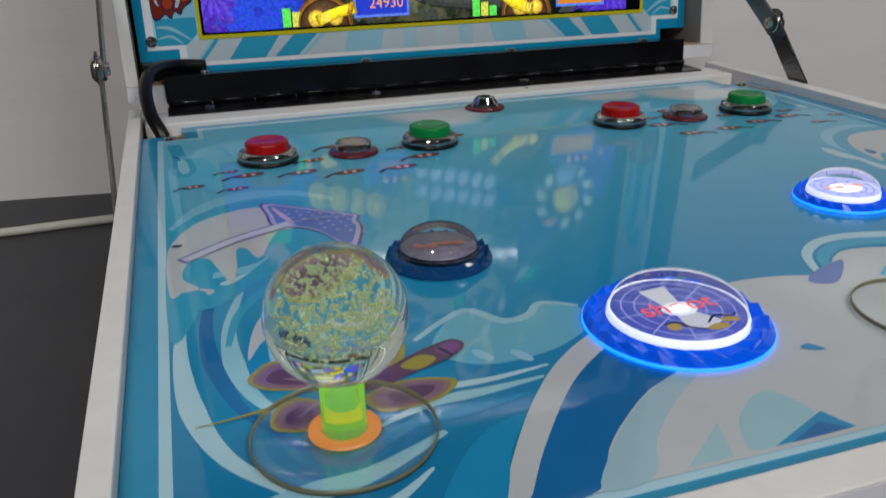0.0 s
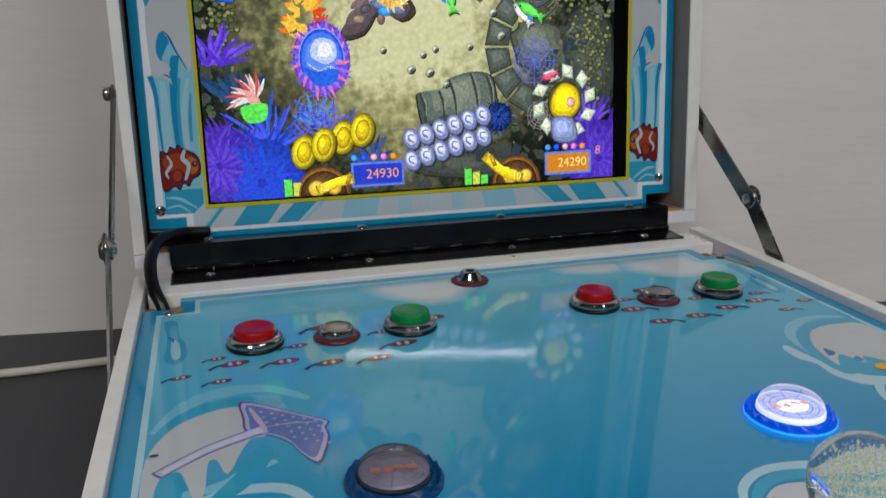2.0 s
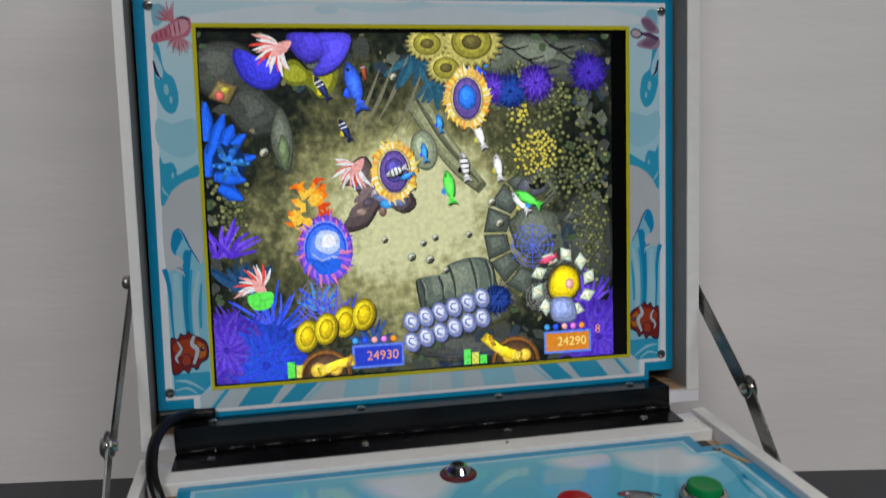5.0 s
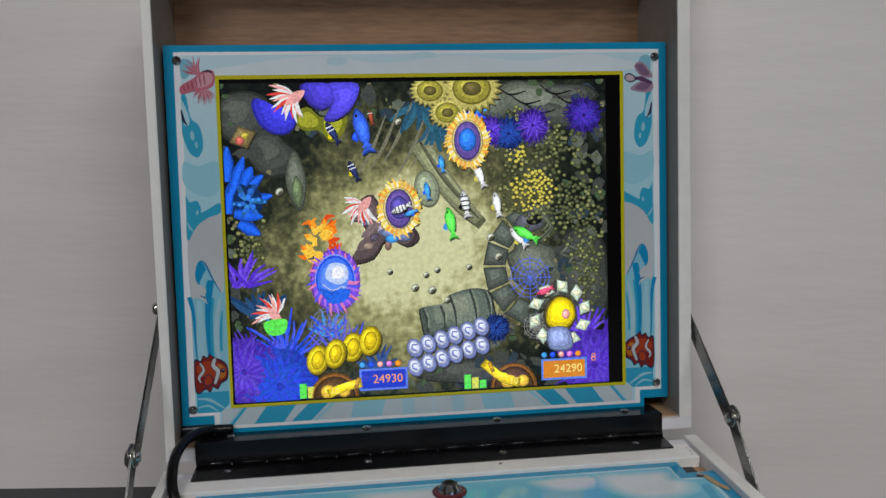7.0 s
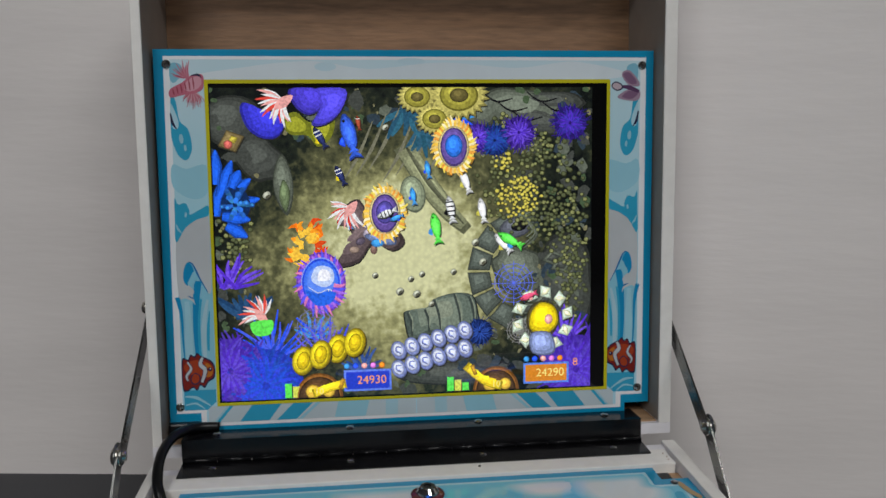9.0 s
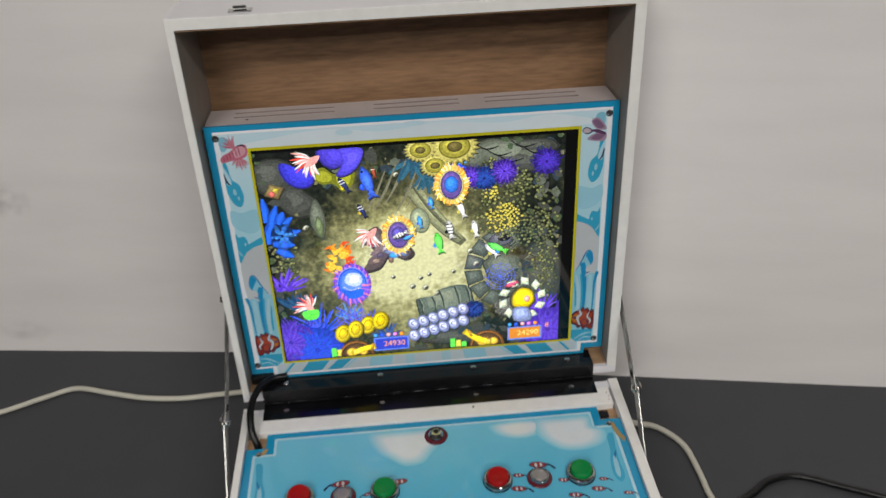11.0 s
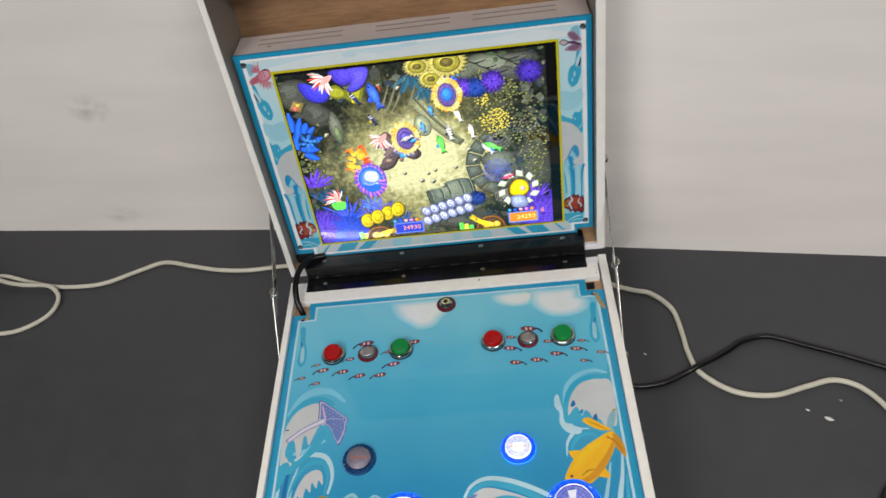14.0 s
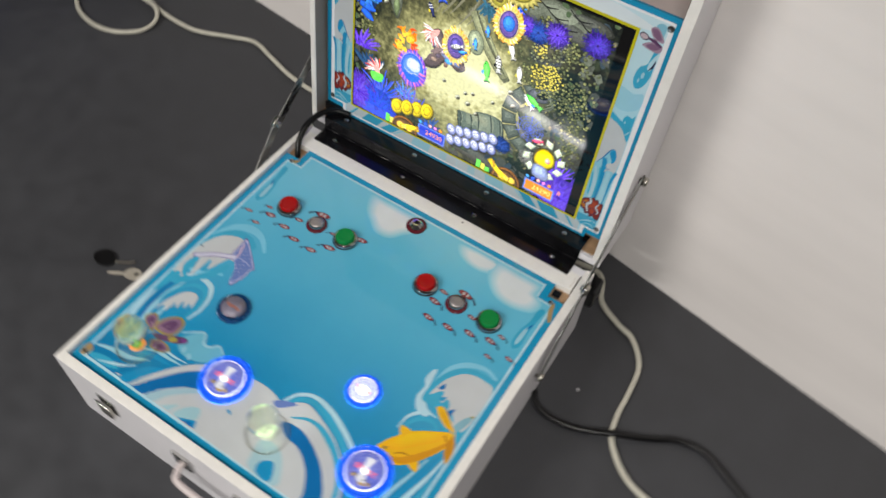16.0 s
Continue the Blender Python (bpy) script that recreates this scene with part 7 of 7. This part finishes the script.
# draw latches and handle on the front, catches on the lid's top
for x in (-0.172, 0.172):
    lt = part("latch", box(B(), x - 0.014, x + 0.014, FRONT - 0.0022, FRONT, 0.080, 0.112, bevel=0.0008), M["chrome"], game, "chrome draw latch")
    part("lever", box(B(), x - 0.010, x + 0.010, FRONT - 0.0085, FRONT - 0.0022, 0.076, 0.104, bevel=0.002), M["nickel"], lt)
    part("claw", tube(B(), [(x - 0.006, FRONT - 0.006, 0.100), (x - 0.006, FRONT - 0.008, 0.116), (x + 0.006, FRONT - 0.008, 0.116), (x + 0.006, FRONT - 0.006, 0.100)], 0.0012, 8, 4), M["chrome"], lt)
    ct = part("catch", box(B(), x - 0.012, x + 0.012, 0.012, 0.026, 0.487, 0.4885, LID, bevel=0.0005), M["chrome"], lid, "chrome latch catch")
    part("hook", box(B(), x - 0.007, x + 0.007, 0.016, 0.019, 0.4885, 0.493, LID, bevel=0.0008), M["chrome"], lid)
hn = part("handle", tube(B(), [(-0.048, FRONT - 0.002, 0.085), (-0.046, FRONT - 0.016, 0.083), (-0.034, FRONT - 0.024, 0.080), (0.034, FRONT - 0.024, 0.080), (0.046, FRONT - 0.016, 0.083), (0.048, FRONT - 0.002, 0.085)], 0.0045, 12), M["monbox"], game, "grey carrying handle with metal mounts")
for x in (-0.048, 0.048):
    part("mount", box(B(), x - 0.013, x + 0.013, FRONT - 0.0045, FRONT, 0.072, 0.105, bevel=0.0012), M["chrome"], hn)

# ---- on the floor ----
CZ = 0.0042


def cable(name, pts, r, material, label):
    ob = mesh_ob(name, tube(B(), [(x, y, z) for x, y, z in pts], r, 10, 8), material)
    return tagged(ob, label, "cable")


def flatline(pts, z=CZ):
    return [(x, y, z) for x, y in pts]


cable("white_cable", flatline([(0.15, 0.16), (0.235, 0.175), (0.265, 0.128), (0.303, 0.106), (0.333, 0.094), (0.360, 0.058), (0.366, 0.007), (0.367, -0.030), (0.377, -0.071), (0.418, -0.109), (0.472, -0.121), (0.524, -0.110), (0.567, -0.103), (0.603, -0.124), (0.628, -0.174), (0.647, -0.250), (0.688, -0.374)]), 0.0042, M["wcable"], "cream power cable winding over the floor")
cable("black_cable", [(0.2525, -0.068, 0.012), (0.260, -0.080, 0.008), (0.281, -0.088, 0.005), (0.318, -0.085, 0.0046), (0.350, -0.074, 0.007), (0.3755, -0.064, 0.0128), (0.398, -0.052, 0.009), (0.428, -0.034, 0.0046), (0.456, -0.018, 0.0046), (0.495, -0.014, 0.0046), (0.545, -0.036, 0.0046), (0.611, -0.069, 0.0046), (0.660, -0.099, 0.0046), (0.682, -0.135, 0.0046), (0.672, -0.178, 0.008), (0.648, -0.217, 0.0046), (0.602, -0.257, 0.0046), (0.570, -0.286, 0.0046), (0.556, -0.325, 0.0046), (0.572, -0.378, 0.0046), (0.628, -0.40, 0.0046)], 0.0045, M["rubber"], "black power cable lying in a loop on the floor")
cable("white_cable", [(-0.20, 0.19, CZ), (-0.261, 0.235, CZ), (-0.322, 0.239, CZ), (-0.387, 0.237, CZ), (-0.448, 0.245, CZ), (-0.508, 0.263, CZ), (-0.562, 0.279, CZ), (-0.607, 0.265, CZ), (-0.672, 0.239, CZ), (-0.726, 0.236, CZ), (-0.779, 0.243, CZ), (-0.837, 0.262, CZ), (-0.899, 0.284, 0.005), (-0.937, 0.275, 0.005), (-0.958, 0.236, CZ), (-0.950, 0.192, CZ), (-0.911, 0.154, CZ), (-0.859, 0.136, CZ), (-0.806, 0.140, CZ), (-0.763, 0.171, CZ), (-0.755, 0.208, 0.008), (-0.781, 0.236, 0.0130), (-0.837, 0.246, 0.0130), (-0.885, 0.262, 0.0120), (-0.932, 0.292, 0.011), (-0.984, 0.327, 0.006), (-1.025, 0.369, CZ), (-1.034, 0.403, CZ), (-1.026, 0.422, CZ)], 0.0042, M["wcable"], "cream cable along the wall, crossing itself in a loose loop")

# keys beside the case
ky = thing("key", (-0.4050, -0.2454, 0), "nickel key with a black plastic head on the floor", "key", "keys on the floor")
part("key_head", prism(B(), blob([(-0.4301, -0.2422), (-0.4198, -0.2322), (-0.4028, -0.2344), (-0.3949, -0.2435), (-0.4012, -0.2545), (-0.4174, -0.2584), (-0.4293, -0.2522)]), 0.001, 0.006), M["rubber"], ky, "black plastic key head")
part("key_blade", prism(B(), [(-0.3980, -0.2465), (-0.3959, -0.2405), (-0.3765, -0.2276), (-0.3714, -0.2231), (-0.3694, -0.2271), (-0.3766, -0.2341), (-0.3827, -0.2371)], 0.0018, 0.0038), M["nickel"], ky, "nickel key blade")
ky = thing("key", (-0.3597, -0.2458, 0), "dull brass key lying on the grey floor", "key", "keys on the floor")
bow = prism(B(), blob([(-0.3666, -0.2352), (-0.3523, -0.2308), (-0.3444, -0.2389), (-0.3477, -0.2490), (-0.3629, -0.2529), (-0.3708, -0.2467)]), 0.0003, 0.0024)
part("key_bow", bow, M["brass"], ky, "dull brass key bow")
part("key_hole", prism(B(), ell(-0.3520, -0.2399, 0.0025, 0.0042, -30, 16), 0.00245, 0.0026), M["hole"], ky)
part("key_blade", prism(B(), [(-0.3668, -0.2458), (-0.3699, -0.2518), (-0.3832, -0.2597), (-0.3913, -0.2627), (-0.3902, -0.2582), (-0.3790, -0.2512)], 0.0004, 0.0022), M["brass"], ky)

# bits of litter
def scrap(name, x, y, s, label, seed):
    rg = random.Random(seed)
    bm = B()
    bmesh.ops.create_icosphere(bm, subdivisions=2, radius=1.0)
    for v in bm.verts:
        v.co = Vector((v.co.x * s * rg.uniform(0.7, 1.3), v.co.y * s * 0.5 * rg.uniform(0.7, 1.3), max(0.0, (v.co.z + 1) * s * 0.18 * rg.uniform(0.6, 1.3))))
        v.co = Matrix.Rotation(rg.uniform(-0.1, 0.1) - 0.6, 3, "Z") @ v.co + Vector((x, y, 0.0))
    tagged(mesh_ob(name, bm, M["paper"]), label, "litter")


scrap("paper_scrap", 0.538, -0.165, 0.0058, "small crumpled scrap of white paper on the floor", 1)
scrap("paper_scrap", 0.514, -0.148, 0.003, "tiny white crumb on the floor", 2)
scrap("paper_scrap", 0.565, -0.136, 0.002, "tiny white crumb on the floor", 3)
scrap("paper_scrap", 0.302, -0.026, 0.003, "tiny white crumb on the floor", 4)
scrap("paper_scrap", 0.407, -0.309, 0.002, "tiny white crumb on the floor", 5)

# blue bin by the wall
bn = thing("storage_bin", (-1.25, 0.32, 0), "dark blue plastic storage bin standing by the wall", "bin")
wb = B()
x0, x1, y0, y1 = -1.42, -1.050, 0.097, 0.452
for a in ((x0, x0 + 0.006, y0, y1, 0.0, 0.26), (x1 - 0.006, x1, y0, y1, 0.0, 0.26), (x0 + 0.006, x1 - 0.006, y0, y0 + 0.006, 0.0, 0.26), (x0 + 0.006, x1 - 0.006, y1 - 0.006, y1, 0.0, 0.26), (x0 + 0.006, x1 - 0.006, y0 + 0.006, y1 - 0.006, 0.0, 0.006)):
    box(wb, *a)
part("tub", wb, M["blueplastic"], bn)
rm = B()
for a in ((x0 - 0.01, x0 + 0.008, y0 - 0.01, y1 + 0.01), (x1 - 0.008, x1 + 0.01, y0 - 0.01, y1 + 0.01), (x0 + 0.008, x1 - 0.008, y0 - 0.01, y0 + 0.008), (x0 + 0.008, x1 - 0.008, y1 - 0.008, y1 + 0.01)):
    box(rm, *a, 0.252, 0.268, bevel=0.002)
part("lip", rm, M["blueplastic"], bn)
